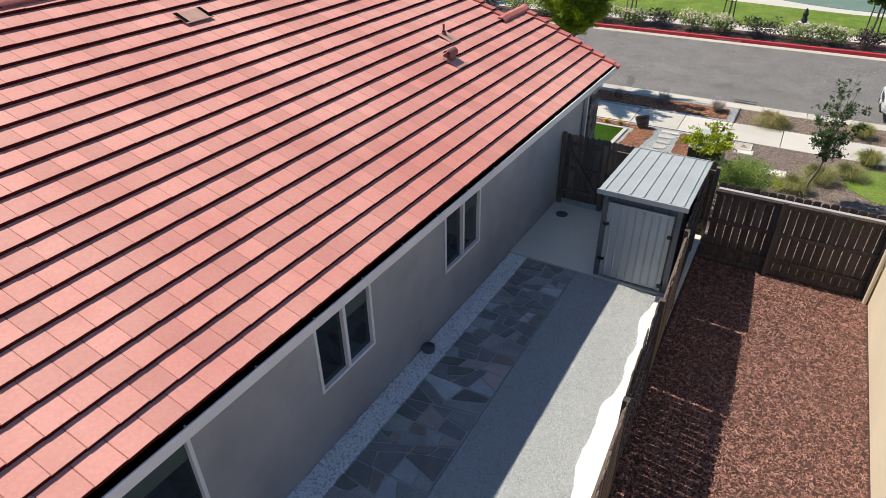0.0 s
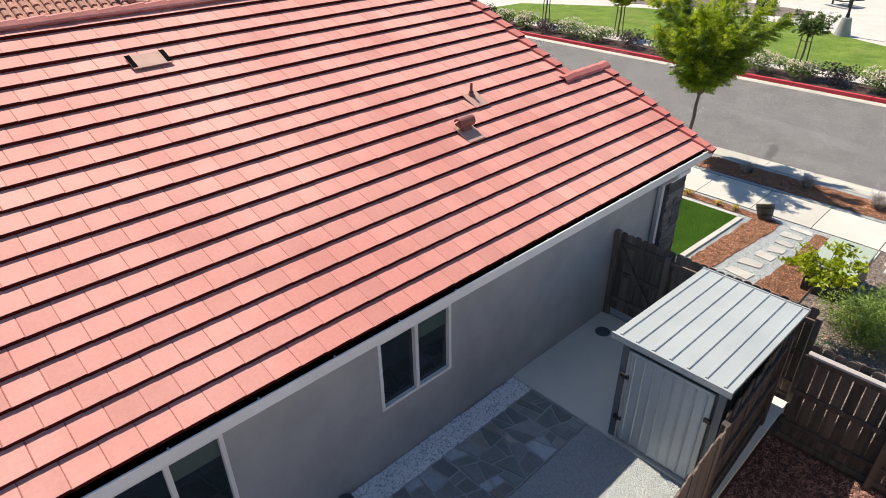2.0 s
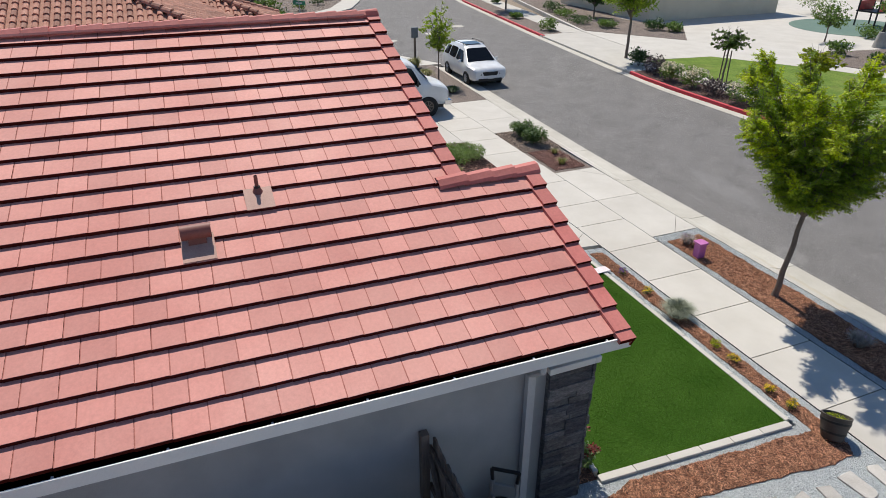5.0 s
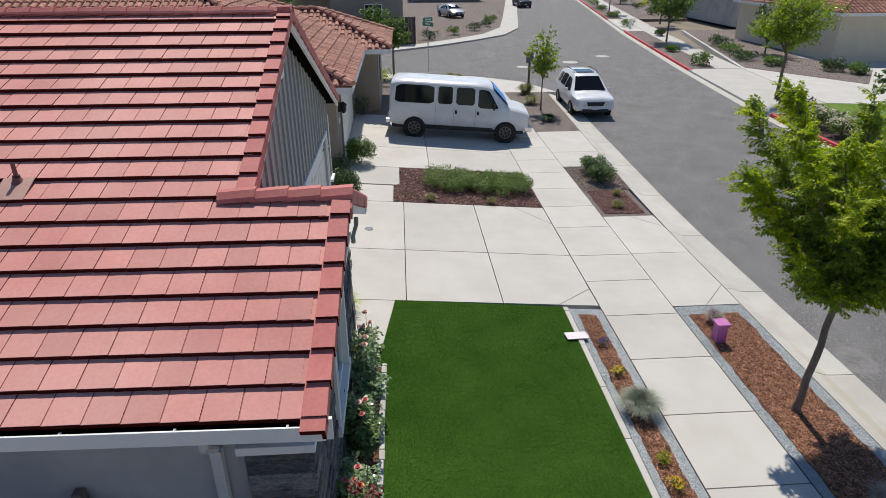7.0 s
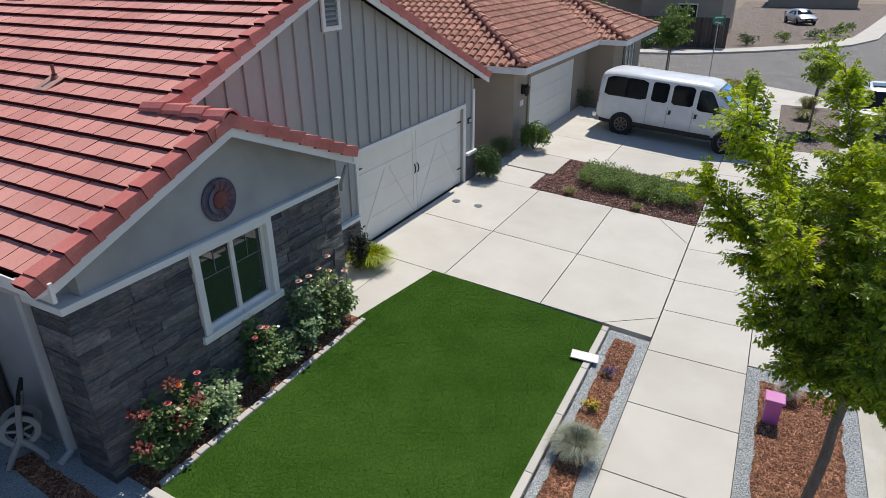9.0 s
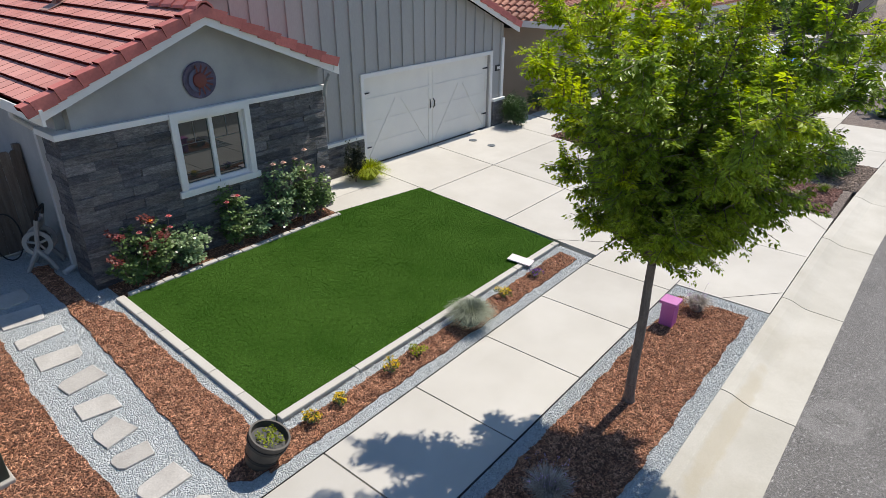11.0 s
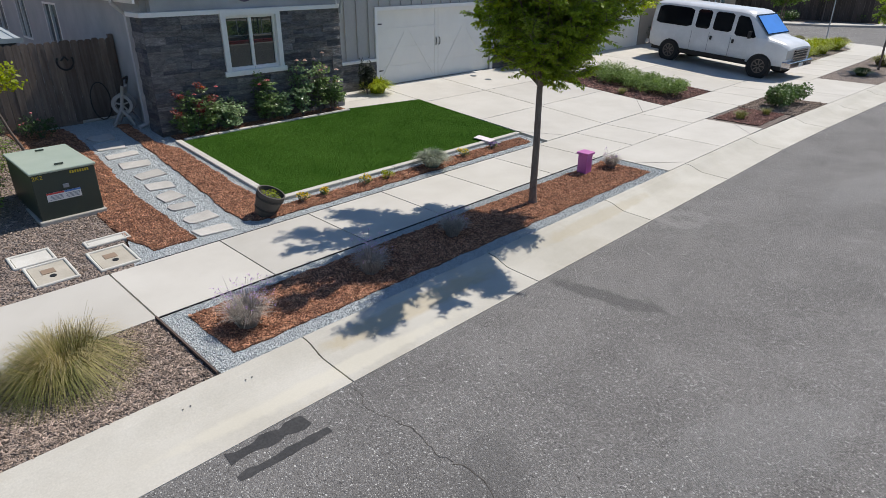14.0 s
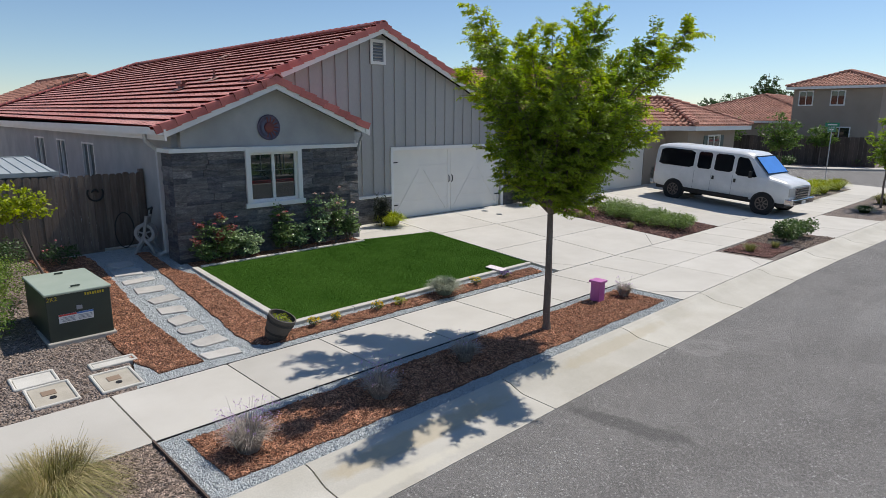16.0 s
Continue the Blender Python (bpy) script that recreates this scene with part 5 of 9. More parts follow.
for i, (x, y, m, r) in enumerate(((-4.66, 19.95, M_YELLOW, 0.13), (-5.1, 19.95, M_YELLOW, 0.12), (-6.0, 19.98, M_YELLOW, 0.14), (-6.5, 20.0, M_LEAF3, 0.13), (-8.55, 20.0, M_YELLOW, 0.15), (-9.5, 20.0, M_VIOLET, 0.13))):
    shrub("bedding_flower", (x, y, lot(x, y) + 0.01), r, r, r * 1.1, 130, 0.035, M_LEAF2 if m is not M_LEAF3 else M_LEAF3, "small clump of bedding flowers in the bark strip", "flower", seed=40 + i, group="bedding flowers along the lawn", flowers=(m, 42, 0.022, "flower heads"), blobs=4)
M_ROSEM = leafy("rosemary_leaf", (0.12, 0.19, 0.05), (0.24, 0.33, 0.10), 0.3)
M_SOFT = leafy("soft_shrub_leaf", (0.12, 0.20, 0.04), (0.21, 0.30, 0.07), 0.35)
M_ROSEL = leafy("rose_leaf", (0.062, 0.115, 0.036), (0.13, 0.19, 0.065), 0.3)
M_ROSEG = leafy("glossy_rose_leaf", (0.16, 0.25, 0.12), (0.34, 0.43, 0.24), 0.3, 0.25)
M_ROSED = leafy("dark_rose_leaf", (0.10, 0.165, 0.055), (0.21, 0.29, 0.11), 0.3, 0.3)
M_ORANGEP = plain("orange_rose_petals", (0.85, 0.27, 0.06), 0.6)


def rose_bush(x, y, rx, h, n_canes, mat, tip_mat, blooms, label, seed):
    """Thorny canes fanning out of one root, five-fingered leaves along them, blooms of rolled petals at the tips."""
    base = np.array([x, y, lot(x, y)])
    t = thing("rose_bush", tuple(base), label, "rose bush", "rose bushes along the wall")
    rs = np.random.RandomState(seed)
    stems, old, tips = Geo(), [], []

    def frond(p, d, into, size=1.0):
        """Five leaflets along a short stalk, their faces turned up to the light."""
        side = np.cross(d, [0, 0, 1.0])
        side /= np.linalg.norm(side) + 1e-9
        rachis = rs.uniform(0.06, 0.11) * size
        for u, w in ((1.0, 0.0), (0.72, 0.75), (0.72, -0.75), (0.42, 0.7), (0.42, -0.7)):
            c = p + d * rachis * u + side * w * 0.03
            ax = d * (1.0 if w == 0 else 0.45) + side * w + rs.normal(0, 0.2, 3) - np.array([0, 0, 0.15])
            ax /= np.linalg.norm(ax)
            nn = np.array([0, 0.35, 0.9]) + rs.normal(0, 0.38, 3)
            wd = np.cross(nn, ax)
            wd /= np.linalg.norm(wd) + 1e-9
            L = rs.uniform(0.045, 0.078) * size
            into.extend([c, c + ax * L * 0.5 + wd * L * 0.38, c + ax * L, c + ax * L * 0.5 - wd * L * 0.38])

    for i in range(n_canes):
        a = 2.4 * i + rs.uniform(-0.5, 0.5)
        out, hh = rx * rs.uniform(0.25, 1.0), h * (rs.uniform(0.45, 0.8) if i > 2 else rs.uniform(0.85, 1.0))
        e = base + np.array([math.cos(a) * out, math.sin(a) * out * 0.62, hh])
        m1 = base * 0.5 + e * 0.5 + np.array([math.cos(a), math.sin(a), 0.3]) * out * 0.18
        stems.tube([tuple(base - np.array([0, 0, 0.03])), tuple(m1), tuple(e)], [0.010, 0.007, 0.004], 5)
        tips.append(e)
        for twig in range(4):
            # short side shoots carry the leaves in bunches, with gaps between
            k = rs.uniform(0.22, 0.95)
            p = base + (m1 - base) * 2 * k if k < 0.5 else m1 + (e - m1) * (2 * k - 1)
            w = rs.normal(size=3) * np.array([1, 1, 0.4]) + np.array([0, 0.2, 0.35])
            w *= rs.uniform(0.07, 0.17) / np.linalg.norm(w)
            stems.cyl(tuple(p), tuple(p + w), 0.004, 0.002, 4)
            for n in range(6):
                d = rs.normal(size=3) * np.array([1, 1, 0.35]) + w * 4
                frond(p + w * rs.uniform(0.3, 1.1), d / np.linalg.norm(d), old)
        for k in rs.uniform(0.4, 1.0, 5):
            d = rs.normal(size=3) * np.array([1, 1, 0.4])
            frond(m1 + (e - m1) * (2 * k - 1) if k > 0.5 else base + (m1 - base) * 2 * k, d / np.linalg.norm(d), old)
        if tip_mat and i % 3 == 0:
            # a red-brown new shoot stands above the green
            red, lean = [], np.array([math.cos(a) * 0.12, math.sin(a) * 0.08, 0.14])
            for n in range(14):
                d = rs.normal(size=3) * np.array([1, 1, 0.3]) + np.array([0, 0, 0.3])
                frond(e + lean * (n / 13 - 0.3), d / np.linalg.norm(d), red, 0.8)
            part_mesh("young_shoot", np.array(red), np.arange(len(red)).reshape(-1, 4), tip_mat, t, "red-brown new leaves")
    stems.done("stem", M_TRUNK, t)
    part_mesh("crown", np.array(old), np.arange(len(old)).reshape(-1, 4), mat, t)
    for j, (fm, fs, lab) in enumerate(blooms):
        c = tips[j % len(tips)] + np.array([rs.normal(0, 0.02), rs.normal(0, 0.02) + 0.02, 0.02])
        g = Geo()
        for ring, (n, rad, lift, open_) in enumerate(((3, 0.25, 0.55, 0.15), (5, 0.6, 0.4, 0.5), (6, 0.9, 0.12, 0.95))):
            for k in range(n):
                a = 6.283 * k / n + ring * 0.5
                o = np.array([math.cos(a), math.sin(a), 0])
                sd = np.array([-math.sin(a), math.cos(a), 0])
                b0, b1 = c + o * fs * rad * 0.25, c + o * fs * rad * 0.75 + np.array([0, 0, fs * lift])
                b2 = b1 + o * fs * 0.3 * open_ + np.array([0, 0, fs * 0.2 * (1 - open_)])
                w = fs * rad * 0.55 + 0.006
                g.add([b0 - sd * w * 0.5, b0 + sd * w * 0.5, b1 + sd * w, b1 - sd * w, b2 + sd * w * 0.6, b2 - sd * w * 0.6], [(0, 1, 2, 3), (3, 2, 4, 5)])
        g.done("flower", fm, t, lab)
    return t


PINK, PALE, ORNG = (M_PINKP, 0.046, "coral pink bloom"), (M_CREAMP, 0.055, "pale pink bloom"), (M_ORANGEP, 0.046, "orange bloom")
for i, (x, rx, h, canes, m, tip_m, blooms, lab) in enumerate((
        (-4.78, 0.36, 0.92, 9, M_ROSED, M_REDLEAF, [PINK, PINK, PALE], "rose bush with red-brown new growth and coral blooms"),
        (-5.22, 0.34, 0.98, 9, M_ROSED, M_REDLEAF, [ORNG, PINK, PINK], "rose bush with red shoots and an orange bloom"),
        (-5.68, 0.36, 0.72, 12, M_ROSEG, None, [PINK], "low spreading rose bush with glossy pale leaves"),
        (-6.62, 0.28, 0.98, 10, M_ROSED, None, [PINK, PINK, PALE], "upright rose bush with a pink bloom on top"),
        (-7.05, 0.24, 0.62, 6, M_ROSEG, None, [], "small glossy rose bush between taller ones"),
        (-7.55, 0.34, 1.42, 12, M_ROSEG, None, [PALE, PALE], "tall rose bush with glossy leaves and pale pink blooms"),
        (-8.05, 0.20, 1.38, 6, M_ROSED, None, [PALE, PALE], "tall narrow rose bush with a cream bloom"),
        (-8.42, 0.28, 1.02, 10, M_ROSED, None, [PALE] * 6, "bushy rose with many pale pink blooms by the path"))):
    rose_bush(x, 15.64, rx, h, canes, m, tip_m, blooms, lab, 60 + i)
rose_bush(-6.62, 15.47, 0.16, 1.25, 4, M_ROSED, None, [], "thin dark climbing rose stems below the window sill", 71)

# plants beside and beyond the driveway
shrub("shrub", (-10.15, 14.85, 0.43), 0.24, 0.22, 0.85, 2200, 0.05, M_NIGHT, "dark blackish shrub at the garage corner", seed=80)
tuft("bright_grass", (-10.48, 14.88, 0.42), 0.48, 0.52, 900, 0.02, M_LEAF3, "bright yellow-green strappy plant by the garage", "plant", seed=81, droop=0.6)
shrub("round_shrub", (-16.72, 14.72, 0.40), 0.46, 0.46, 0.95, 7000, 0.05, M_LEAF4, "clipped round dark green shrub beside the garage", seed=82, blobs=14)
shrub("round_shrub", (-18.7, 14.3, 0.45), 0.42, 0.42, 0.7, 2600, 0.045, M_LEAF4, "low round green shrub by the neighbouring garage", seed=83, blobs=10)
shrub("leafy_shrub", (-20.1, 14.85, 0.42), 0.55, 0.5, 0.95, 4200, 0.065, M_LEAF2, "loose green rose shrub beside the neighbouring garage", seed=84)
for i in range(5):
    shrub("rosemary", (-18.15 + RNG.uniform(-0.12, 0.12), 17.45 + i * 0.6, lot(-18, 17.5 + i * 0.6)), 0.9, 0.62, 0.52, 4200, 0.05, M_ROSEM, "spreading green rosemary in the bed between driveways", seed=90 + i, group="rosemary hedge", blobs=8)
tuft("dry_tuft", (-16.85, 17.1, 0.25), 0.22, 0.24, 260, 0.008, M_DRYGRASS, "small dry grass tuft in mulch", seed=101)
tuft("dry_tuft", (-16.8, 18.9, 0.12), 0.2, 0.22, 240, 0.008, M_DRYGRASS, "small dry grass tuft in mulch", seed=102)
shrub("leafy_shrub", (-19.75, 22.75, 0), 0.62, 0.5, 0.6, 1900, 0.08, M_ROSEL, "broad-leaved green shrub in the street bed", seed=103)
shrub("leafy_shrub", (-18.75, 22.75, 0), 0.6, 0.45, 0.62, 1800, 0.08, M_ROSEL, "broad-leaved green shrub in the street bed", seed=104)
tuft("dry_tuft", (-16.5, 22.6, 0), 0.25, 0.28, 300, 0.008, M_DRYGRASS, "small dry grass tuft in mulch", seed=105)
tuft("dry_tuft", (-17.5, 22.9, 0), 0.2, 0.24, 240, 0.008, M_DRYGRASS, "small dry grass tuft in mulch", seed=106)
# right-hand garden
tuft("deer_grass", (-0.3, 22.4, 0), 0.52, 0.46, 2300, 0.0048, M_GRNGRASS, "large arching green grass clump in grey mulch", seed=110, droop=0.85, lean=1.4, extra=(M_STRAW, "seed_head", 26, 0.006, 0.36, 0.6))
v, f = blades((-0.36, 22.36, 0.05), 0.55, 0.55, 900, 0.0042, 1.25, np.random.RandomState(109), 0.6)
part_mesh("dry_foliage", v, f, M_STRAW, bpy.data.objects["deer_grass"], "straw-coloured dry blades")
for i, (x, y, r, h, m) in enumerate(((2.26, 22.5, 0.5, 0.58, M_GRNGRASS), (1.2, 18.0, 0.6, 0.6, M_DRYGRASS), (2.45, 20.25, 0.5, 0.6, M_GRNGRASS), (0.7, 17.0, 0.5, 0.5, M_DRYGRASS), (1.9, 18.8, 0.55, 0.5, M_DRYGRASS))):
    tuft("grass_clump", (x, y, lot(x, y)), r, h, 900, 0.009, m, "feathery grass clump in grey mulch", seed=111 + i, droop=0.7, group="grass clumps")
shrub("juniper", (-0.6, 16.0, 0.32), 0.84, 0.85, 0.9, 11000, 0.042, M_JUNIPER, "spreading grey-green juniper shrub beyond the fence", seed=120, blobs=10)
shrub("ground_cover", (1.4, 15.2, 0.38), 0.9, 0.5, 0.35, 1200, 0.07, M_LEAF2, "low green ground cover beyond the fence", seed=121)
shrub("ground_cover", (0.4, 17.0, 0.25), 0.5, 0.4, 0.3, 600, 0.06, M_LEAF3, "low yellow-green ground cover", seed=122)
tree("orange_sapling", (-1.86, 15.1, 0.39), 1.22, 0.66, 0.72, 12, 1700, 0.09, M_LEAF3, "small leaning tree with yellow-green leaves", seed=130, trunk_r=0.026, shape="oval", lean=(0.42, 0.12))
tree("young_tree", (0.87, 16.78, 0.26), 0.95, 0.52, 2.3, 22, 3000, 0.07, M_LEAF4, "young slender tree with dark leaves", seed=131, trunk_r=0.025, shape="oval", lean=(0.22, 0.0))
shrub("dark_shrub", (-2.35, 14.2, 0.43), 0.4, 0.4, 0.55, 700, 0.05, M_LEAF4, "dark shrub with a few orange blooms by the fence", seed=132, flowers=(M_PINKP, 5, 0.05, "orange bloom"))
shrub("dark_shrub", (-1.3, 14.2, 0.43), 0.55, 0.5, 0.75, 1300, 0.055, M_LEAF4, "dense dark green shrub by the fence", seed=133, blobs=9)
shrub("soft_shrub", (-0.56, 17.1, 0.22), 0.58, 0.85, 0.62, 2600, 0.05, M_SOFT, "feathery green shrub behind the transformer", seed=134, blobs=9)

# ---- fences, gate and shed ----
def fence_panel(parent, p0, p1, z0, z1, face, mat, gap=0.008, rails=True, kick=0.2, board=0.138):
    """Boards between two points at plan; face: +1 or -1, the side of the line on which they are nailed."""
    p0, p1 = Vector((*p0, 0)), Vector((*p1, 0))
    d = (p1 - p0).normalized()
    nrm = Vector((-d.y, d.x, 0)) * face
    length = (p1 - p0).length
    ang = math.degrees(math.atan2(d.y, d.x))
    s = 0.04
    while s < length - 0.05:
        w = min(board, length - s)
        c = p0 + d * (s + w / 2) + nrm * 0.03
        h = z1 - z0 + RNG.uniform(-0.012, 0.012)
        g = Geo()
        hw, t = w / 2 - 0.001, 0.009
        prof = [(-hw, 0), (hw, 0), (hw, h - 0.035), (hw - 0.03, h), (-hw + 0.03, h), (-hw, h - 0.035)]
        m = pose(c.x, c.y, z0, RNG.uniform(-0.5, 0.5), 0, ang)
        vs = [m @ Vector((x, y, z)) for y in (-t, t) for x, z in prof]
        n = 6
        g.add(vs, [tuple(range(n)), tuple(range(2 * n - 1, n - 1, -1))] + [(i, n + i, n + (i + 1) % n, (i + 1) % n) for i in range(n)])
        g.done("board", mat, parent)
        s += board + gap
    if rails:
        for z in (z0 + 0.25, (z0 + z1) / 2, z1 - 0.22):
            c = (p0 + p1) / 2 - nrm * 0.0
            Geo().obox(pose(c.x, c.y, z, 0, 0, ang), (length, 0.038, 0.085)).done("rail", mat, parent, bevel=0.004)
    if kick:
        c = (p0 + p1) / 2 - nrm * 0.0
        Geo().obox(pose(c.x, c.y, z0 - kick / 2 + 0.02, 0, 0, ang), (length, 0.04, kick)).done("kickboard", mat, parent)


def post(parent, x, y, z0, z1, mat, s=0.09):
    Geo().box(x - s / 2, x + s / 2, y - s / 2, y + s / 2, z0, z1).done("post", mat, parent, bevel=0.006)


FTOP = 2.2


def fence_x(y):
    return -0.92 - 0.035 * (y - 8.0)


side_fence = thing("fence", (fence_x(4), 4, 0.4), "weathered brown good-neighbour board fence between two yards", "fence")
yy, k = 12.45, 0
while yy > -9:
    y2 = yy - 2.2
    post(side_fence, fence_x(yy), yy, 0.0, FTOP - 0.05, M_DWOOD)
    fence_panel(side_fence, (fence_x(y2), y2 + 0.05), (fence_x(yy), yy - 0.05), 0.48, FTOP, 1 if k % 2 == 0 else -1, M_WOOD if k % 2 else M_DWOOD, gap=0.010 if k % 2 == 0 else 0.003)
    yy, k = y2, k + 1
    if k > 7:
        break
back_fence = thing("fence", (0.6, 12.5, 0.35), "dark brown wooden fence with three rails and gaps", "fence")
fence_panel(back_fence, (-0.85, 12.5), (2.25, 12.5), 0.42, 2.12, 1, M_DWOOD, gap=0.013, kick=0.24)
for x in (0.42, 2.2):
    post(back_fence, x, 12.42, 0.0, 2.02, M_DWOOD)
Geo().box(-0.8, 2.2, 12.40, 12.49, 2.0, 2.035).done("cap_rail", M_CAPRAIL, back_fence, "pale sunlit cap rail")
gate_fence = thing("fence", (-2.6, 13.3, 0.45), "weathered brown wooden side fence beside the house", "fence")
fence_panel(gate_fence, (-0.95, 13.3), (-3.374, 13.3), 0.5, 2.18, -1, M_WOOD, gap=0.004)
post(gate_fence, -3.34, 13.24, 0.3, 2.1, M_WOOD)
post(gate_fence, -4.33, 13.22, 0.3, 2.26, M_WOOD, 0.1)
post(gate_fence, -0.95, 13.26, 0.3, 2.1, M_WOOD)
gate = thing("side_gate", (-3.85, 13.3, 0.5), "closed weathered wooden gate with a horseshoe ornament", "gate")
fence_panel(gate, (-3.30, 13.3), (-4.36, 13.3), 0.52, 2.2, -1, M_WOOD, gap=0.003, kick=0)
g = Geo()
p0, p1 = Vector((-3.42, 13.27, 0.72)), Vector((-4.3, 13.27, 1.95))
d = p1 - p0
g.obox(pose(*((p0 + p1) / 2), 0, -math.degrees(math.atan2(d.z, d.x)), 0), (d.length, 0.035, 0.085))
g.done("brace", M_WOOD, gate)
g = Geo()
g.tube([(-3.3 + 0.16 * math.cos(a), 13.37, 1.78 + 0.17 * math.sin(a)) for a in [math.radians(q) for q in range(150, 391, 20)]], 0.02, 8)
g.tube([(-3.36, 13.37, 1.80), (-3.3, 13.37, 1.88), (-3.22, 13.37, 1.80)], 0.018, 6)
tagged(g.done("horseshoe_ornament", M_BLACK, smooth=True), "dark iron horseshoe ornament hung on the fence", "ornament")

shed = thing("garden_shed", (-1.9, 11.8, 0.45), "grey ribbed metal garden shed with a pent roof", "shed")
SX0, SX1, SY0, SY1 = -2.6, -1.18, 10.66, 12.95


def ribbed(axis, a0, a1, fixed, z0, z1, out, mat, name, parent, pitch=0.16, zf=None):
    """A sheet with trapezoid ribs along an axis, at a fixed coordinate, facing out."""
    pts = []
    n = max(1, round(abs(a1 - a0) / pitch))
    st = (a1 - a0) / n
    for i in range(n):
        b = a0 + i * st
        pts += [(b, 0), (b + st * 0.36, 0), (b + st * 0.45, 0.014), (b + st * 0.55, 0.014), (b + st * 0.64, 0)]
    pts.append((a1, 0))
    vs, fs = [], []
    for a, o in pts:
        zt = zf(a) if zf else z1
        for z in (z0, zt):
            vs.append((a, fixed + out * o, z) if axis == "x" else (fixed + out * o, a, z))
    for i in range(len(pts) - 1):
        fs.append((2 * i, 2 * i + 2, 2 * i + 3, 2 * i + 1))
    g = Geo().add(vs, fs)
    # a plain backing gives the sheet thickness
    if axis == "x":
        g.box(min(a0, a1), max(a0, a1), fixed - out * 0.02 - 0.004, fixed - out * 0.02 + 0.004, z0, z1)
    else:
        g.box(fixed - out * 0.02 - 0.004, fixed - out * 0.02 + 0.004, min(a0, a1), max(a0, a1), z0, z1)
    return g.done(name, mat, parent)


ribbed("y", SY0, SY1, SX0, 0.45, 2.24, -1, M_DMETAL, "side_panel", shed)
ribbed("y", SY0, SY1, SX1, 0.45, 2.24, 1, M_DMETAL, "side_panel", shed)
ribbed("x", SX0, SX1, SY1, 0.45, 2.2, 1, M_DMETAL, "back_panel", shed)
ribbed("x", SX0, SX1, SY0, 0.45, 2.36, -1, M_DMETAL, "front_panel", shed)
for x in (SX0 + 0.03, SX1 - 0.03):
    Geo().box(x - 0.045, x + 0.045, SY0 - 0.035, SY0 + 0.03, 0.45, 2.36).done("corner_post", M_DMETAL, shed)
M_LMETAL = surf("pale_grey_metal", (0.37, 0.40, 0.40), (0.43, 0.46, 0.455), rough=0.5, big=1.2, fine=30, amount=0.04, bump=0.04, depth=0.002, metal=0.2)
sdoor = ribbed("x", SX0 + 0.12, SX1 - 0.14, SY0 - 0.045, 0.5, 2.12, -1, M_METAL, "shed_door", shed, pitch=0.14)
for x, w in ((SX0 + 0.12, 0.035), (SX1 - 0.14, 0.05)):
    Geo().box(x - w / 2, x + w / 2, SY0 - 0.075, SY0 - 0.045, 0.5, 2.12).done("door_stile", M_LMETAL, sdoor)
Geo().box(SX0 + 0.1, SX1 - 0.12, SY0 - 0.07, SY0 - 0.045, 2.12, 2.16).done("door_rail", M_METAL, sdoor)
for z in (0.9, 1.7):
    g = Geo().box(SX0 + 0.04, SX0 + 0.16, SY0 - 0.09, SY0 - 0.06, z - 0.03, z + 0.03)
    g.cyl((SX0 + 0.1, SY0 - 0.1, z - 0.05), (SX0 + 0.1, SY0 - 0.1, z + 0.05), 0.014, n=8)
    g.done("hinge", M_BLACK, sdoor)
for z in (0.62, 1.72):
    Geo().box(SX1 - 0.17, SX1 - 0.08, SY0 - 0.1, SY0 - 0.07, z - 0.035, z + 0.035).done("latch", M_BLACK, sdoor, bevel=0.006)
RX0, RX1, RY0, RY1, RZ0, RZ1 = -2.69, -1.08, 10.42, 13.08, 2.46, 2.26
g = Geo()


def rz(y):
    return RZ0 + (RZ1 - RZ0) * (y - RY0) / (RY1 - RY0)


g.add([(x, y, rz(y) - dz) for x in (RX0, RX1) for y in (RY0, RY1) for dz in (0.05, 0)], [(0, 1, 3, 2), (4, 6, 7, 5), (0, 4, 5, 1), (2, 3, 7, 6), (0, 2, 6, 4), (1, 5, 7, 3)])
sroof = g.done("shed_roof", M_LMETAL, shed, "pale grey ribbed metal roof")
for i in range(7):
    x = RX0 + 0.1 + i * 0.235
    g = Geo()
    prof = [(-0.022, 0), (-0.012, 0.022), (0.012, 0.022), (0.022, 0)]
    for y in (RY0 + 0.03, RY1 - 0.03):
        g.v.extend([(x + a, y, rz(y) + b) for a, b in prof])
    g.f.extend([(0, 1, 5, 4), (1, 2, 6, 5), (2, 3, 7, 6), (0, 3, 2, 1), (4, 5, 6, 7), (0, 4, 7, 3)])
    g.m.extend([0] * 6)
    g.done("rib", M_LMETAL, sroof)
Geo().box(RX0 - 0.012, RX1 + 0.012, RY0 - 0.03, RY0, RZ0 - 0.07, RZ0 + 0.025).done("roof_edge", M_LMETAL, sroof)
Geo().box(RX0 - 0.012, RX1 + 0.012, RY1, RY1 + 0.02, RZ1 - 0.07, RZ1 + 0.02).done("roof_edge", M_LMETAL, sroof)

# drain and yard clutter on the patio
g = Geo().lathe((-4.03, 12.64, 0.452), [(0.14, 0), (0.14, 0.012), (0.11, 0.02), (0.001, 0.02)], 20)
tagged(g.done("drain_cover", M_DMETAL), "round dark drain cover on the patio", "drain cover")
g = Geo().lathe((-4.40, 7.05, 0.40), [(0.10, 0), (0.115, 0.06), (0.11, 0.13), (0.09, 0.14), (0.085, 0.09), (0.001, 0.09)], 16)
tagged(g.done("downspout_drain", M_DMETAL), "small dark drain pot among white pebbles", "drain")

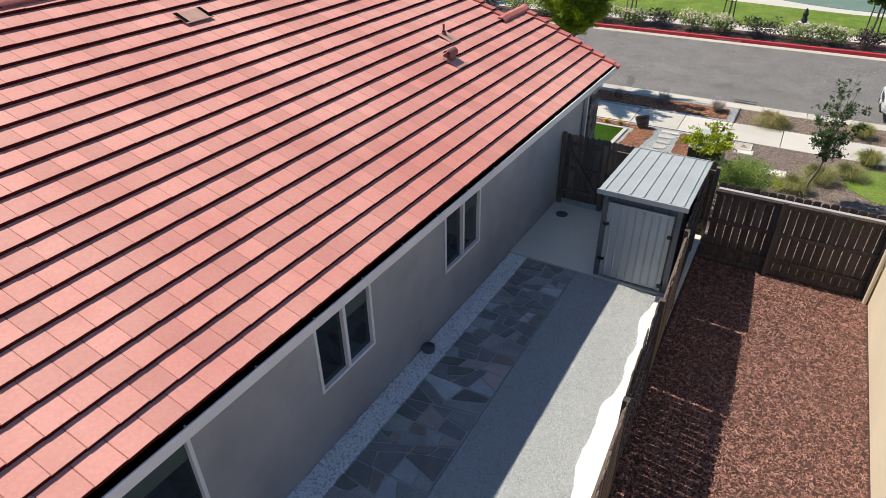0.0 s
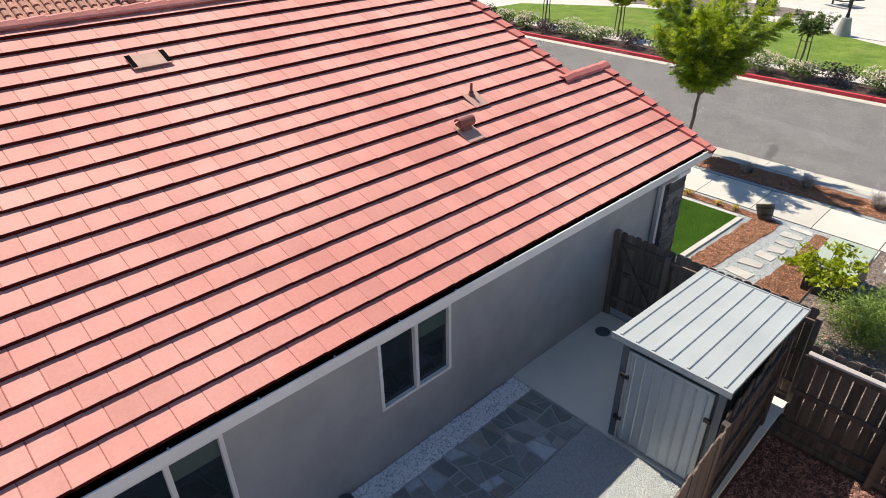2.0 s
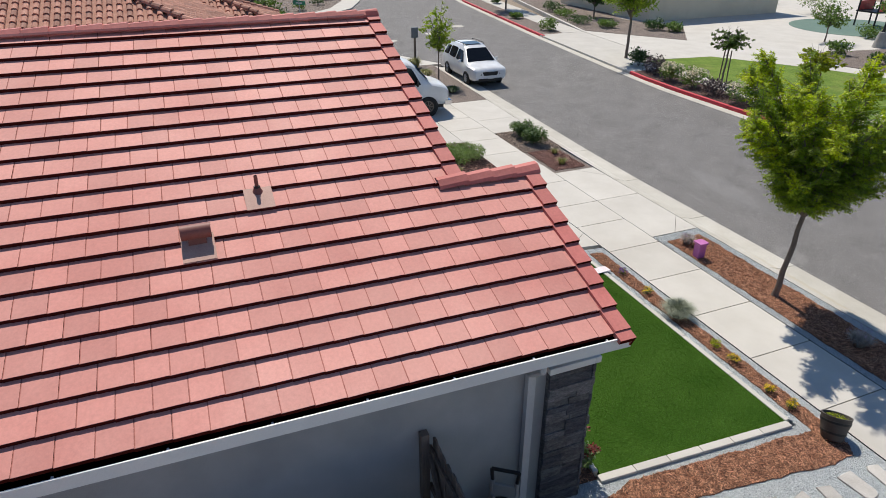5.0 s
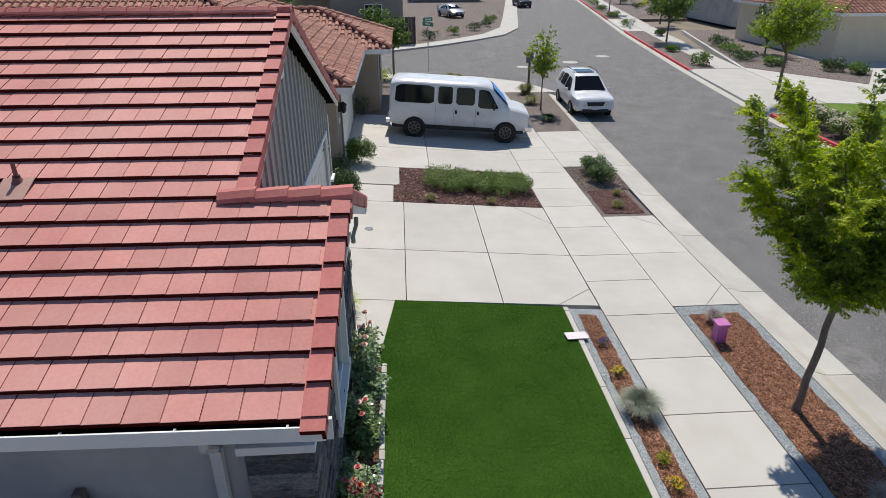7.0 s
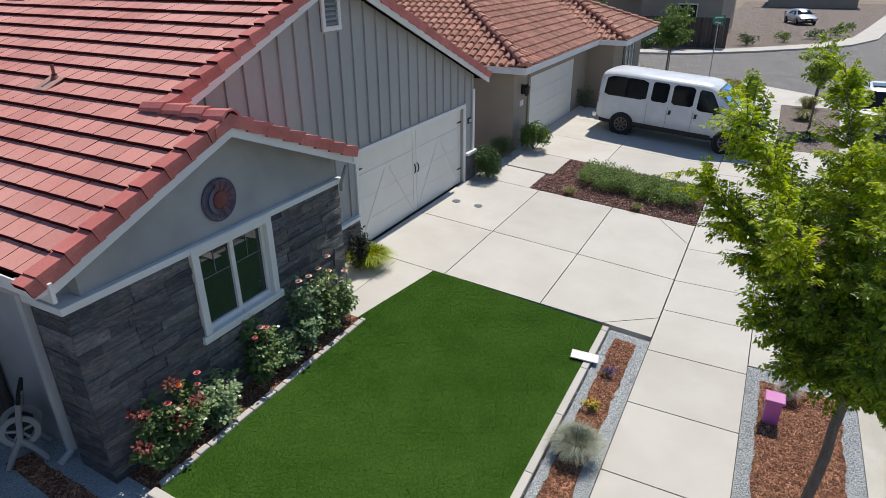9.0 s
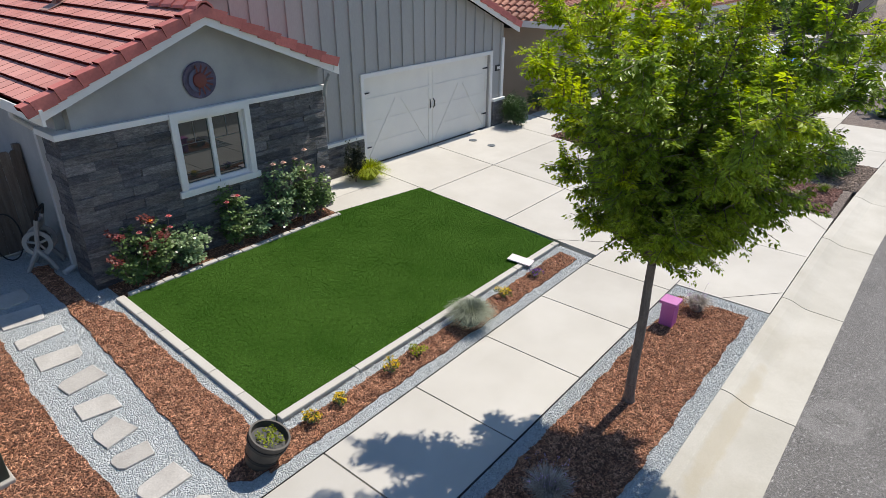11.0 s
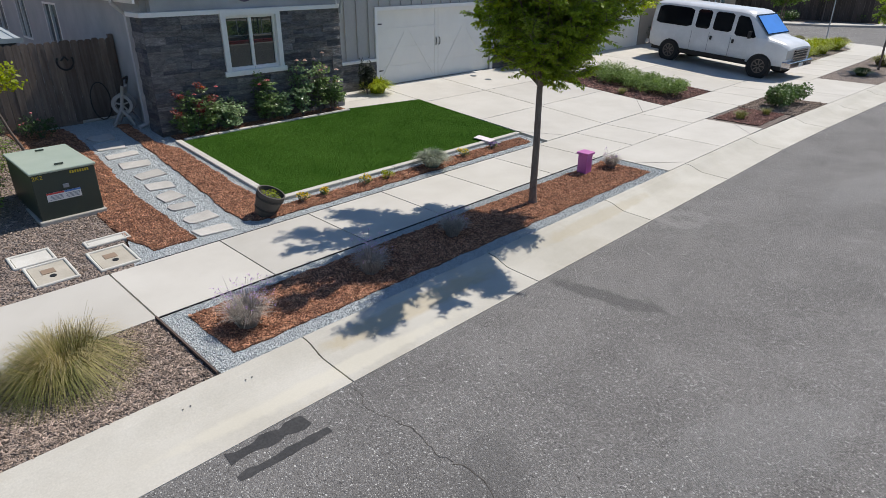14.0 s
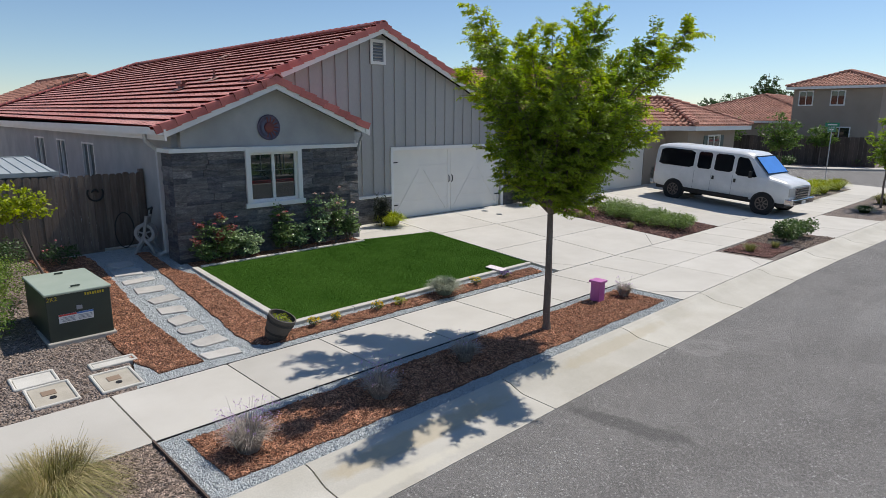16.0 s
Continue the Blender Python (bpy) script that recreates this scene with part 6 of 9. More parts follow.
# white ragged footing along the fence
pts_r = []
y = -9.0
while y < 10.5:
    pts_r.append((-1.30 - 0.05 * math.sin(y * 2.1) - 0.035 * math.sin(y * 5.3 + 1) - RNG.uniform(0, 0.03), y))
    y += 0.11
M_FOOT = surf("white_footing_concrete", (0.72, 0.71, 0.68), (0.8, 0.79, 0.76), rough=0.95, big=3.0, fine=50, amount=0.08, bump=0.5, depth=0.01)
poly = pts_r + [(-1.30, 10.5), (fence_x(10.5) - 0.03, 10.5), (fence_x(-9) - 0.03, -9.0)]
sheet("footing", poly[::-1], -0.005, M_FOOT, "rough white concrete footing along the fence", "footing")

# ---- street furniture of the garden ----
M_GREYPAD = surf("grey_pad_concrete", (0.33, 0.31, 0.28), (0.40, 0.38, 0.34), rough=0.9, big=2, fine=50, amount=0.12, bump=0.2, depth=0.004)
box_t = thing("transformer", (-1.6, 17.7, 0.18), "dark green steel utility transformer box on a concrete pad", "transformer")
M_XF = surf("dark_green_steel", (0.024, 0.036, 0.027), (0.032, 0.046, 0.034), rough=0.5, big=2.0, fine=50, amount=0.08, bump=0.08, depth=0.002)
M_XFT = surf("pale_green_lid", (0.30, 0.36, 0.29), (0.36, 0.41, 0.34), rough=0.5, big=2.0, fine=50, amount=0.06, bump=0.06, depth=0.002, stain=0.3, stain_col=(0.42, 0.45, 0.38))
Geo().box(-2.09, -1.16, 16.93, 18.43, 0.0, 0.20).done("pad", M_GREYPAD, box_t, "concrete pad", bevel=0.015)
Geo().box(-2.06, -1.20, 16.98, 18.38, 0.20, 0.9).done("cabinet_body", M_XF, box_t, bevel=0.012)
Geo().box(-2.08, -1.18, 16.95, 18.41, 0.9, 0.94).done("lid", M_XFT, box_t, "pale green lid", bevel=0.015)
for y in (17.2, 18.2):
    Geo().box(-1.7, -1.58, y - 0.012, y + 0.012, 0.95, 0.972).done("lifting_lug", M_XF, box_t)
Geo().box(-1.80, -1.34, 18.381, 18.389, 0.47, 0.60).done("warning_label", M_WHITE, box_t, "white warning label with a blue and red head")
M_BLUE = plain("label_blue", (0.08, 0.2, 0.5), 0.5)
M_LRED = plain("label_red", (0.6, 0.06, 0.05), 0.5)
M_GREYINK = plain("grey_print", (0.25, 0.27, 0.3), 0.6)
lab = box_t.children[-1]
Geo().box(-1.80, -1.58, 18.390, 18.393, 0.575, 0.60).done("label_head", M_BLUE, lab)
Geo().box(-1.575, -1.34, 18.390, 18.393, 0.575, 0.60).done("label_head", M_LRED, lab)
for k in range(4):
    Geo().box(-1.78, -1.60 + 0.01 * (k % 2), 18.390, 18.393, 0.49 + k * 0.019, 0.498 + k * 0.019).done("print_bar", M_GREYINK, lab)
    Geo().box(-1.55, -1.37 - 0.02 * (k % 2), 18.390, 18.393, 0.49 + k * 0.019, 0.498 + k * 0.019).done("print_bar", M_GREYINK, lab)
pl = thing("address_plaque", (-16.30, 14.31, 2.09), "small dark wall plaque beside the garage door", "plaque")
Geo().box(-16.42, -16.18, 14.303, 14.325, 2.01, 2.17).done("plate", M_BLACK, pl, bevel=0.004)
for k in range(3):
    Geo().box(-16.38 + k * 0.05, -16.35 + k * 0.05, 14.325, 14.329, 2.05, 2.13).done("number_bar", M_WHITE, pl)
M_YINK = plain("yellow_paint", (0.55, 0.42, 0.02), 0.6)


def writing(text, m, size, mat, parent, name="lettering"):
    cu = bpy.data.curves.new(name, "FONT")
    cu.body, cu.size, cu.extrude, cu.align_x = text, size, 0.001, "CENTER"
    tmp = bpy.data.objects.new(name, cu)
    scene.collection.objects.link(tmp)
    deps = bpy.context.evaluated_depsgraph_get()
    me = bpy.data.meshes.new_from_object(tmp.evaluated_get(deps))
    bpy.data.objects.remove(tmp)
    me.materials.clear()
    me.materials.append(mat)
    me.transform(m)
    ob = new(name, me)
    attach(ob, parent)
    return ob


for wx, wy in ((-1.59, 23.66), (-0.96, 23.66)):
    writing("W", pose(wx, wy, -0.03, -21, 0, 180), 0.15, M_JOINT, kerb)
writing("2K2", pose(-1.28, 18.382, 0.82, 90, 0, 180), 0.085, M_YINK, box_t)
for k in range(8):
    Geo().box(-1.97 + k * 0.034, -1.948 + k * 0.034, 18.381, 18.385, 0.835, 0.875).done("number_bar", M_YINK, box_t)
Geo().box(-1.66, -1.58, 18.38, 18.40, 0.64, 0.70).done("handle", M_GREYINK, box_t, bevel=0.006)

M_RIM = surf("meter_rim", (0.52, 0.50, 0.455), (0.61, 0.59, 0.54), rough=0.85, big=4, fine=60, amount=0.1, bump=0.2, depth=0.003)
M_LID = surf("meter_lid", (0.38, 0.345, 0.285), (0.46, 0.42, 0.35), rough=0.8, big=4, fine=60, amount=0.1, bump=0.2, depth=0.003)
M_RUST = plain("brown_meter_plate", (0.28, 0.2, 0.14), 0.7)


def meter_box(cx, cy, w, d, rot, open_lid, label):
    z = lot(cx, cy)
    t = thing("meter_box", (cx, cy, z), label, "utility box", "meter boxes in the ground")
    m = pose(cx, cy, z - 0.012, math.degrees(math.atan(-HOUSE_Z / 6.1)), 0, rot)
    g = Geo().pierced("x", [-w / 2, -w / 2 + 0.04, w / 2 - 0.04, w / 2], [-d / 2, -d / 2 + 0.04, d / 2 - 0.04, d / 2], {(1, 1)}, -0.05, 0.035)
    g.v = [tuple(m @ Vector((x, y, z2))) for x, z2, y in g.v]
    g.done("rim", M_RIM, t, bevel=0.018)
    lid = Geo().obox(m @ pose(0, 0, -0.006), (w - 0.09, d - 0.09, 0.05)).done("lid", M_LID if open_lid else M_RIM, t, bevel=0.006)
    if open_lid:
        Geo().obox(m @ pose(0.02, -0.05, 0.022), (0.16, 0.13, 0.008)).done("reader_plate", M_RUST, lid)
        g = Geo().lathe((0, 0, 0), [(0.04, 0), (0.04, 0.008), (0.001, 0.008)], 14, m=m @ pose(0.0, 0.10, 0.018))
        g.done("reader_cap", M_BLACK, lid)


meter_box(-1.6, 19.98, 0.52, 0.62, 0, True, "concrete meter box with a brown plate in the lid")
meter_box(-1.72, 19.42, 0.60, 0.22, 0, False, "long narrow concrete meter box cover")
meter_box(-0.86, 19.92, 0.52, 0.62, 0, True, "concrete meter box with a brown plate in the lid")
meter_box(-0.78, 19.38, 0.52, 0.4, 0, False, "pale concrete meter box cover")
meter_box(0.1, 18.05, 0.7, 0.5, 0, False, "pale concrete utility cover in mulch")
pinkbox = thing("utility_pedestal", (-9.55, 22.3, 0), "magenta plastic utility pedestal in a bark bed", "utility pedestal")
M_PINK = surf("magenta_plastic", (0.42, 0.10, 0.33), (0.48, 0.14, 0.38), rough=0.55, big=3, fine=60, amount=0.06, bump=0.05, depth=0.002)
Geo().box(-9.65, -9.45, 22.2, 22.4, -0.05, 0.37).done("pedestal_body", M_PINK, pinkbox, bevel=0.012)
Geo().box(-9.68, -9.42, 22.17, 22.43, 0.37, 0.42).done("lid", M_PINK, pinkbox, bevel=0.012)
Geo().obox(pose(-9.72, 19.55, lot(-9.7, 19.55) + 0.06, 3, 4, 98), (0.44, 0.22, 0.02)).done("splash_plate", surf("pale_pink_plate", (0.72, 0.62, 0.64), (0.78, 0.7, 0.72), rough=0.6), label="pale pinkish plate lying on the lawn edging", category="plate", bevel=0.006)

pot = thing("barrel_planter", (-4.0, 20.1, 0.03), "tipped dark half-barrel planter with small yellow plants", "planter")
m = pose(-3.93, 20.0, 0.105, -17, -17, 0) @ Matrix.Scale(0.9, 4)
M_POT = surf("dark_brown_resin", (0.05, 0.042, 0.036), (0.07, 0.06, 0.05), rough=0.6, big=4, fine=50, amount=0.15, bump=0.2, depth=0.004)
g = Geo().lathe((0, 0, 0), [(0.17, -0.08), (0.20, 0.05), (0.235, 0.22), (0.245, 0.33), (0.25, 0.36), (0.225, 0.36), (0.215, 0.30), (0.20, 0.26), (0.001, 0.26)], 26, m=m)
g.done("barrel", M_POT, pot, smooth=True)
for z, r in ((0.06, 0.206), (0.26, 0.243)):
    g = Geo().lathe((0, 0, 0), [(r - 0.01, z - 0.02), (r + 0.004, z - 0.02), (r + 0.007, z + 0.02), (r - 0.01, z + 0.02)], 26, m=m)
    g.done("hoop", M_BLACK, pot)
rs = np.random.RandomState(5)
c = np.array([tuple(m @ Vector((rs.uniform(-0.14, 0.14), rs.uniform(-0.14, 0.14), 0.3 + rs.uniform(0, 0.06)))) for _ in range(160)])
v, f = leaf_cloud(c, 0.035, rs=rs)
part_mesh("foliage", v, f, M_LEAF3, pot)

# hose reel cart with a coiled hose and an old cruiser handlebar beside the wall
reel = thing("hose_reel_cart", (-4.02, 14.12, 0.45), "grey plastic hose reel cart with a dark hose against the wall", "hose reel")
M_REELP = plain("grey_reel_plastic", (0.36, 0.35, 0.34), 0.6)
CART = pose(-4.02, 14.12, 0.45, 0, 0, -35)


def cart_tube(name, pts, r, mat, label=""):
    Geo().tube([tuple(CART @ Vector(p)) for p in pts], r, 8).done(name, mat, reel, label, smooth=True)


for sy in (-0.15, 0.15):
    # a splayed foot, an upright and a spoked flange on each side of the drum
    cart_tube("leg", [(-0.22, sy * 1.25, 0.02), (-0.12, sy * 1.1, 0.20), (0.0, sy, 0.36), (0.10, sy * 1.1, 0.20), (0.20, sy * 1.25, 0.02)], 0.036, M_REELP)
    cart_tube("side_frame", [(0.0, sy, 0.34), (-0.05, sy, 0.62), (-0.10, sy, 0.86)], 0.034, M_REELP)
    flange = Geo().lathe((0, 0, 0), [(0.15, -0.016), (0.215, -0.016), (0.222, 0), (0.215, 0.016), (0.15, 0.016), (0.15, -0.016)], 26, m=CART @ pose(-0.02, sy * 0.8, 0.46, 90, 0, 0)).done("drum_flange", M_REELP, reel, smooth=True)
    for k in range(5):
        q = 2 * math.pi * k / 5 + 0.3
        Geo().cyl(tuple(CART @ Vector((-0.02, sy * 0.8, 0.46))), tuple(CART @ Vector((-0.02 + 0.14 * math.cos(q), sy * 0.8, 0.46 + 0.14 * math.sin(q)))), 0.022, 0.018, 6).done("spoke", M_REELP, flange)
Geo().lathe((0, 0, 0), [(0.03, -0.11), (0.13, -0.10), (0.15, 0), (0.13, 0.10), (0.03, 0.11)], 20, m=CART @ pose(-0.02, 0, 0.46, 90, 0, 0)).done("coiled_hose", M_BLACK, reel, "dark coiled hose", smooth=True)
Geo().obox(CART @ pose(-0.07, 0, 0.74, 0, -12, 0), (0.05, 0.28, 0.16)).done("cross_panel", M_REELP, reel, bevel=0.012)
cart_tube("pull_handle", [(-0.10, -0.15, 0.84), (-0.14, -0.17, 1.0), (-0.14, 0.17, 1.0), (-0.10, 0.15, 0.84)], 0.024, M_BLACK, "black pull handle")
g = Geo()
g.tube([(-3.72 + 0.2 * math.cos(a), 13.72, 0.95 + 0.4 * math.sin(a)) for a in [math.radians(q) for q in range(0, 361, 20)]], 0.012, 8)
tagged(g.done("hose_loop", M_BLACK, smooth=True), "loop of black hose hung by the gate", "hose")

# wall ornament: a round sun-and-moon plaque
disc = thing("sun_plaque", (-6.5, 15.39, 3.22), "round dark sun-and-moon wall plaque in red and violet", "wall ornament")
M_PLQ = surf("plaque_violet", (0.055, 0.05, 0.085), (0.12, 0.095, 0.15), rough=0.6, big=9, fine=60, amount=0.3, bump=0.4, depth=0.004)
M_PLR = plain("plaque_red", (0.17, 0.042, 0.036), 0.6)
mm = pose(-6.5, FY, 3.22, -90, 0, 0) @ Matrix.Scale(1.1, 4)
Geo().lathe((0, 0, 0), [(0.255, 0), (0.262, 0.02), (0.245, 0.035), (0.22, 0.025), (0.001, 0.022)], 36, m=mm).done("rim", M_PLQ, disc, smooth=True)
for k in range(14):
    a = 2 * math.pi * k / 14
    if math.cos(a) > 0.4:
        continue
    g = Geo()
    g.add([mm @ Vector((r * math.cos(a + da), r * math.sin(a + da), z)) for r, da, z in ((0.10, -0.16, 0.024), (0.10, 0.16, 0.024), (0.20, 0.07, 0.034), (0.225, 0.0, 0.03), (0.20, -0.07, 0.034))], [(0, 1, 2, 3, 4), (4, 3, 2, 1, 0)])
    g.done("ray", M_PLR, disc)
Geo().lathe((0, 0, 0), [(0.11, 0.022), (0.10, 0.04), (0.06, 0.055), (0.001, 0.06)], 20, m=mm).done("face", M_PLR, disc, smooth=True)
g = Geo()
vs, fs = [], []
for k in range(13):
    a = math.radians(-80 + k * 160 / 12)
    for r in (0.165, 0.165 - 0.06 * math.cos(a)):
        vs.append(mm @ Vector((r * math.cos(a) + 0.02, r * math.sin(a), 0.045)))
for k in range(12):
    fs.append((2 * k, 2 * k + 1, 2 * k + 3, 2 * k + 2))
g.add(vs, fs).done("crescent", plain("plaque_blue", (0.1, 0.11, 0.18), 0.6), disc)

# ---- roof vents ----
def on_roof(x, y):
    return Vector((x, y, roof_z(x)))


M_VENT = surf("brown_vent_metal", (0.16, 0.05, 0.04), (0.21, 0.07, 0.055), rough=0.6, big=4, fine=60, amount=0.12, bump=0.1, depth=0.002)
M_FLASH = surf("pale_flashing", (0.42, 0.24, 0.19), (0.5, 0.3, 0.24), rough=0.7, big=4, fine=60, amount=0.15, bump=0.1, depth=0.002)
SLOPE_M = Euler((0, math.atan(SLOPE), 0)).to_matrix().to_4x4()
M_VENTR = surf("red_painted_vent", (0.19, 0.06, 0.048), (0.25, 0.085, 0.066), rough=0.6, big=4, fine=60, amount=0.12, bump=0.1, depth=0.002)
HX, HY = -6.30, 11.21
hood = thing("roof_vent", tuple(on_roof(HX, HY)), "brown metal vent with a half-round hood on the roof", "roof vent")
b0 = Matrix.Translation(on_roof(HX, HY)) @ SLOPE_M
Geo().obox(b0 @ pose(0.16, 0, 0.060), (0.40, 0.36, 0.01)).done("flashing", M_FLASH, hood)
Geo().add([b0 @ Vector((x, y, z)) for x, y, z in ((-0.10, -0.10, 0.06), (0.12, -0.10, 0.06), (0.12, 0.10, 0.06), (-0.10, 0.10, 0.06), (-0.06, -0.09, 0.15), (0.07, -0.09, 0.15), (0.07, 0.09, 0.15), (-0.06, 0.09, 0.15))],
          [(0, 1, 5, 4), (1, 2, 6, 5), (2, 3, 7, 6), (3, 0, 4, 7), (4, 5, 6, 7)]).done("neck", M_VENT, hood)
# the hood: a half-round sheet laid across the neck, open below
vs, fs = [], []
seg = 12
for k in range(seg + 1):
    ang = math.radians(-25 + 215 * k / seg)
    for rad in (0.088, 0.082):
        for yy in (-0.165, 0.165):
            vs.append(b0 @ Vector((rad * math.cos(ang), yy, 0.155 + rad * math.sin(ang))))
for k in range(seg):
    c = 4 * k
    fs += [(c, c + 1, c + 5, c + 4), (c + 2, c + 6, c + 7, c + 3), (c, c + 4, c + 6, c + 2), (c + 1, c + 3, c + 7, c + 5)]
fs += [(0, 2, 3, 1), (4 * seg, 4 * seg + 1, 4 * seg + 3, 4 * seg + 2)]
Geo().add(vs, fs).done("hood", M_VENTR, hood, smooth=True)
PX, PY = -6.83, 11.98
pipe = thing("vent_pipe", tuple(on_roof(PX, PY)), "thin brown vent pipe with a flashing plate on the roof", "vent pipe")
b1 = Matrix.Translation(on_roof(PX, PY)) @ SLOPE_M
Geo().obox(b1 @ pose(0.10, 0, 0.060), (0.36, 0.34, 0.01)).done("flashing", M_FLASH, pipe)
Geo().lathe(tuple(on_roof(PX, PY)), [(0.075, 0.04), (0.05, 0.09), (0.036, 0.12), (0.024, 0.125), (0.023, 0.27), (0.018, 0.27), (0.018, 0.2)], 14).done("pipe", M_VENT, pipe, smooth=True)
Geo().lathe(tuple(on_roof(PX, PY)), [(0.038, 0.105), (0.042, 0.12), (0.038, 0.135), (0.024, 0.135)], 14).done("collar", M_BLACK, pipe, "black storm collar", smooth=True)
flat = thing("flat_vent", tuple(on_roof(-9.25, 7.6)), "flush roof vent tile with two dark slots", "roof vent")
b2 = Matrix.Translation(on_roof(-9.25, 7.6)) @ SLOPE_M
Geo().obox(b2 @ pose(0.02, 0, 0.07), (0.32, 0.58, 0.016)).done("vent_plate", M_FLASH, flat, bevel=0.006)
for dy in (-0.25, 0.25):
    Geo().obox(b2 @ pose(0.0, dy, 0.078), (0.30, 0.075, 0.008)).done("slot", M_FELT, flat)

# ---- vehicles ----
M_CARW = plain("white_car_paint", (0.74, 0.75, 0.76), 0.25, spec=0.6)
M_CARD = plain("dark_car_paint", (0.03, 0.035, 0.045), 0.2, spec=0.6)
M_CARS = plain("silver_car_paint", (0.5, 0.52, 0.55), 0.25, 0.3)
M_TYRE = plain("tyre_rubber", (0.015, 0.015, 0.016), 0.8)
M_CHROME = plain("chrome", (0.6, 0.6, 0.62), 0.15, 1.0)
M_CARGL = glassy("tinted_car_glass", (0.006, 0.007, 0.009), 0.05, 0.25)
M_SHADE = plain("blue_sunshade", (0.05, 0.25, 0.75), 0.4)
M_LAMP = plain("headlamp_lens", (0.50, 0.49, 0.47), 0.1)
M_DLAMP = plain("smoked_headlamp_lens", (0.10, 0.105, 0.115), 0.1)
M_TAIL = plain("tail_lamp_red", (0.45, 0.02, 0.02), 0.2)
M_RIMG = plain("bronze_black_rim", (0.20, 0.165, 0.145), 0.4, 0.2)
M_PLATE = plain("number_plate", (0.7, 0.7, 0.68), 0.5)


class Loft:
    """A car body lofted through stations along its length (y forward), each (y, bottom, belt, top, half width, half width at top)."""

    def __init__(self, stations):
        self.st = stations

    def ring(self, s):
        y, zb, zm, zt, w, wt = s
        half = [(w * 0.90, zb), (w * 0.985, zb + 0.10), (w, zb + (zm - zb) * 0.55), (w * 0.985, zm), (wt, zt - min(0.10, (zt - zm) * 0.35)), (wt * 0.90, zt - 0.02), (wt * 0.4, zt + 0.012)]
        return [(x, y, z) for x, z in half] + [(-x, y, z) for x, z in reversed(half)]

    def body(self, name, mat, parent):
        g = Geo()
        rings = [self.ring(s) for s in self.st]
        n = len(rings[0])
        for r in rings:
            g.v.extend(r)
        for j in range(len(rings) - 1):
            for i in range(n):
                g.f.append((j * n + i, j * n + (i + 1) % n, (j + 1) * n + (i + 1) % n, (j + 1) * n + i))
                g.m.append(0)
        g.f += [tuple(range(n)), tuple(range(len(rings) * n - 1, (len(rings) - 1) * n - 1, -1))]
        g.m += [0, 0]
        return g.done(name, mat, parent, smooth=True)

    def at(self, y):
        for a, b in zip(self.st, self.st[1:]):
            if min(a[0], b[0]) <= y <= max(a[0], b[0]):
                t = (y - a[0]) / (b[0] - a[0]) if a[0] != b[0] else 0
                return [p + (q - p) * t for p, q in zip(a, b)]
        return self.st[0] if y < self.st[0][0] else self.st[-1]

    def side_point(self, y, f, sgn, off=0.006):
        """On the glasshouse: f 0 at the belt, 1 at the roof edge."""
        _, zb, zm, zt, w, wt = self.at(y)
        z1 = zt - min(0.10, (zt - zm) * 0.35)
        x = w * 0.985 + (wt - w * 0.985) * f
        return (sgn * (x + off), y, zm + (z1 - zm) * f)

    def window(self, y0, y1, f0, f1, sgn, parent, mat=None, slant0=0.0, slant1=0.0, name="side_window"):
        """A pane with cut corners that hugs the body side."""
        n = 8
        outer, inner = [], []
        for k in range(n + 1):
            t = k / n
            ends = 0.10 if k in (0, n) else 0.0
            for f in (f0 + (f1 - f0) * ends, f0 + (f1 - f0) * (1 - ends)):
                y = y0 + (y1 - y0) * t + (slant0 * (1 - t) + slant1 * t) * (f - f0) / (f1 - f0)
                outer.append(self.side_point(y, f, sgn, 0.012))
                inner.append(self.side_point(y, f, sgn, -0.02))
        m = 2 * (n + 1)
        fs = []
        for k in range(n):
            c = 2 * k
            fs += [(c, c + 2, c + 3, c + 1), (m + c, m + c + 1, m + c + 3, m + c + 2), (c, m + c, m + c + 2, c + 2), (c + 1, c + 3, m + c + 3, m + c + 1)]
        fs += [(0, 1, m + 1, m), (m - 2, 2 * m - 2, 2 * m - 1, m - 1)]
        return Geo().add(outer + inner, fs).done(name, mat or M_CARGL, parent)


def wheel(parent, x, y, r, w, sgn, rim_mat):
    m = pose(x, y, r, 0, 90, 0)
    t = Geo().lathe((0, 0, 0), [(r * 0.62, -w / 2), (r * 0.93, -w / 2), (r, -w * 0.32), (r, w * 0.32), (r * 0.93, w / 2), (r * 0.62, w / 2), (r * 0.60, 0), (r * 0.62, -w / 2)], 28, m=m).done("tyre", M_TYRE, parent, smooth=True)
    Geo().lathe((0, 0, 0), [(r * 0.62, -w * 0.42), (r * 0.62, w * 0.42), (r * 0.55, w * 0.42), (r * 0.5, w * 0.16), (0.001, w * 0.16)] if sgn > 0 else [(0.001, -w * 0.16), (r * 0.5, -w * 0.16), (r * 0.55, -w * 0.42), (r * 0.62, -w * 0.42), (r * 0.62, w * 0.42)], 24, m=m).done("rim", rim_mat, t)
    Geo().lathe((0, 0, sgn * w * 0.38), [(r * 0.13, -0.02), (r * 0.13, 0.015), (0.001, 0.02)], 14, m=m).done("hub_cap", M_TYRE, t)
    for k in range(8):
        mm = m @ pose(0, 0, sgn * w * 0.40) @ pose(0, 0, 0, 0, 0, 45 * k) @ pose(r * 0.35, 0, 0)
        Geo().obox(mm, (r * 0.46, r * 0.085, 0.03)).done("spoke", rim_mat, t)
    return t


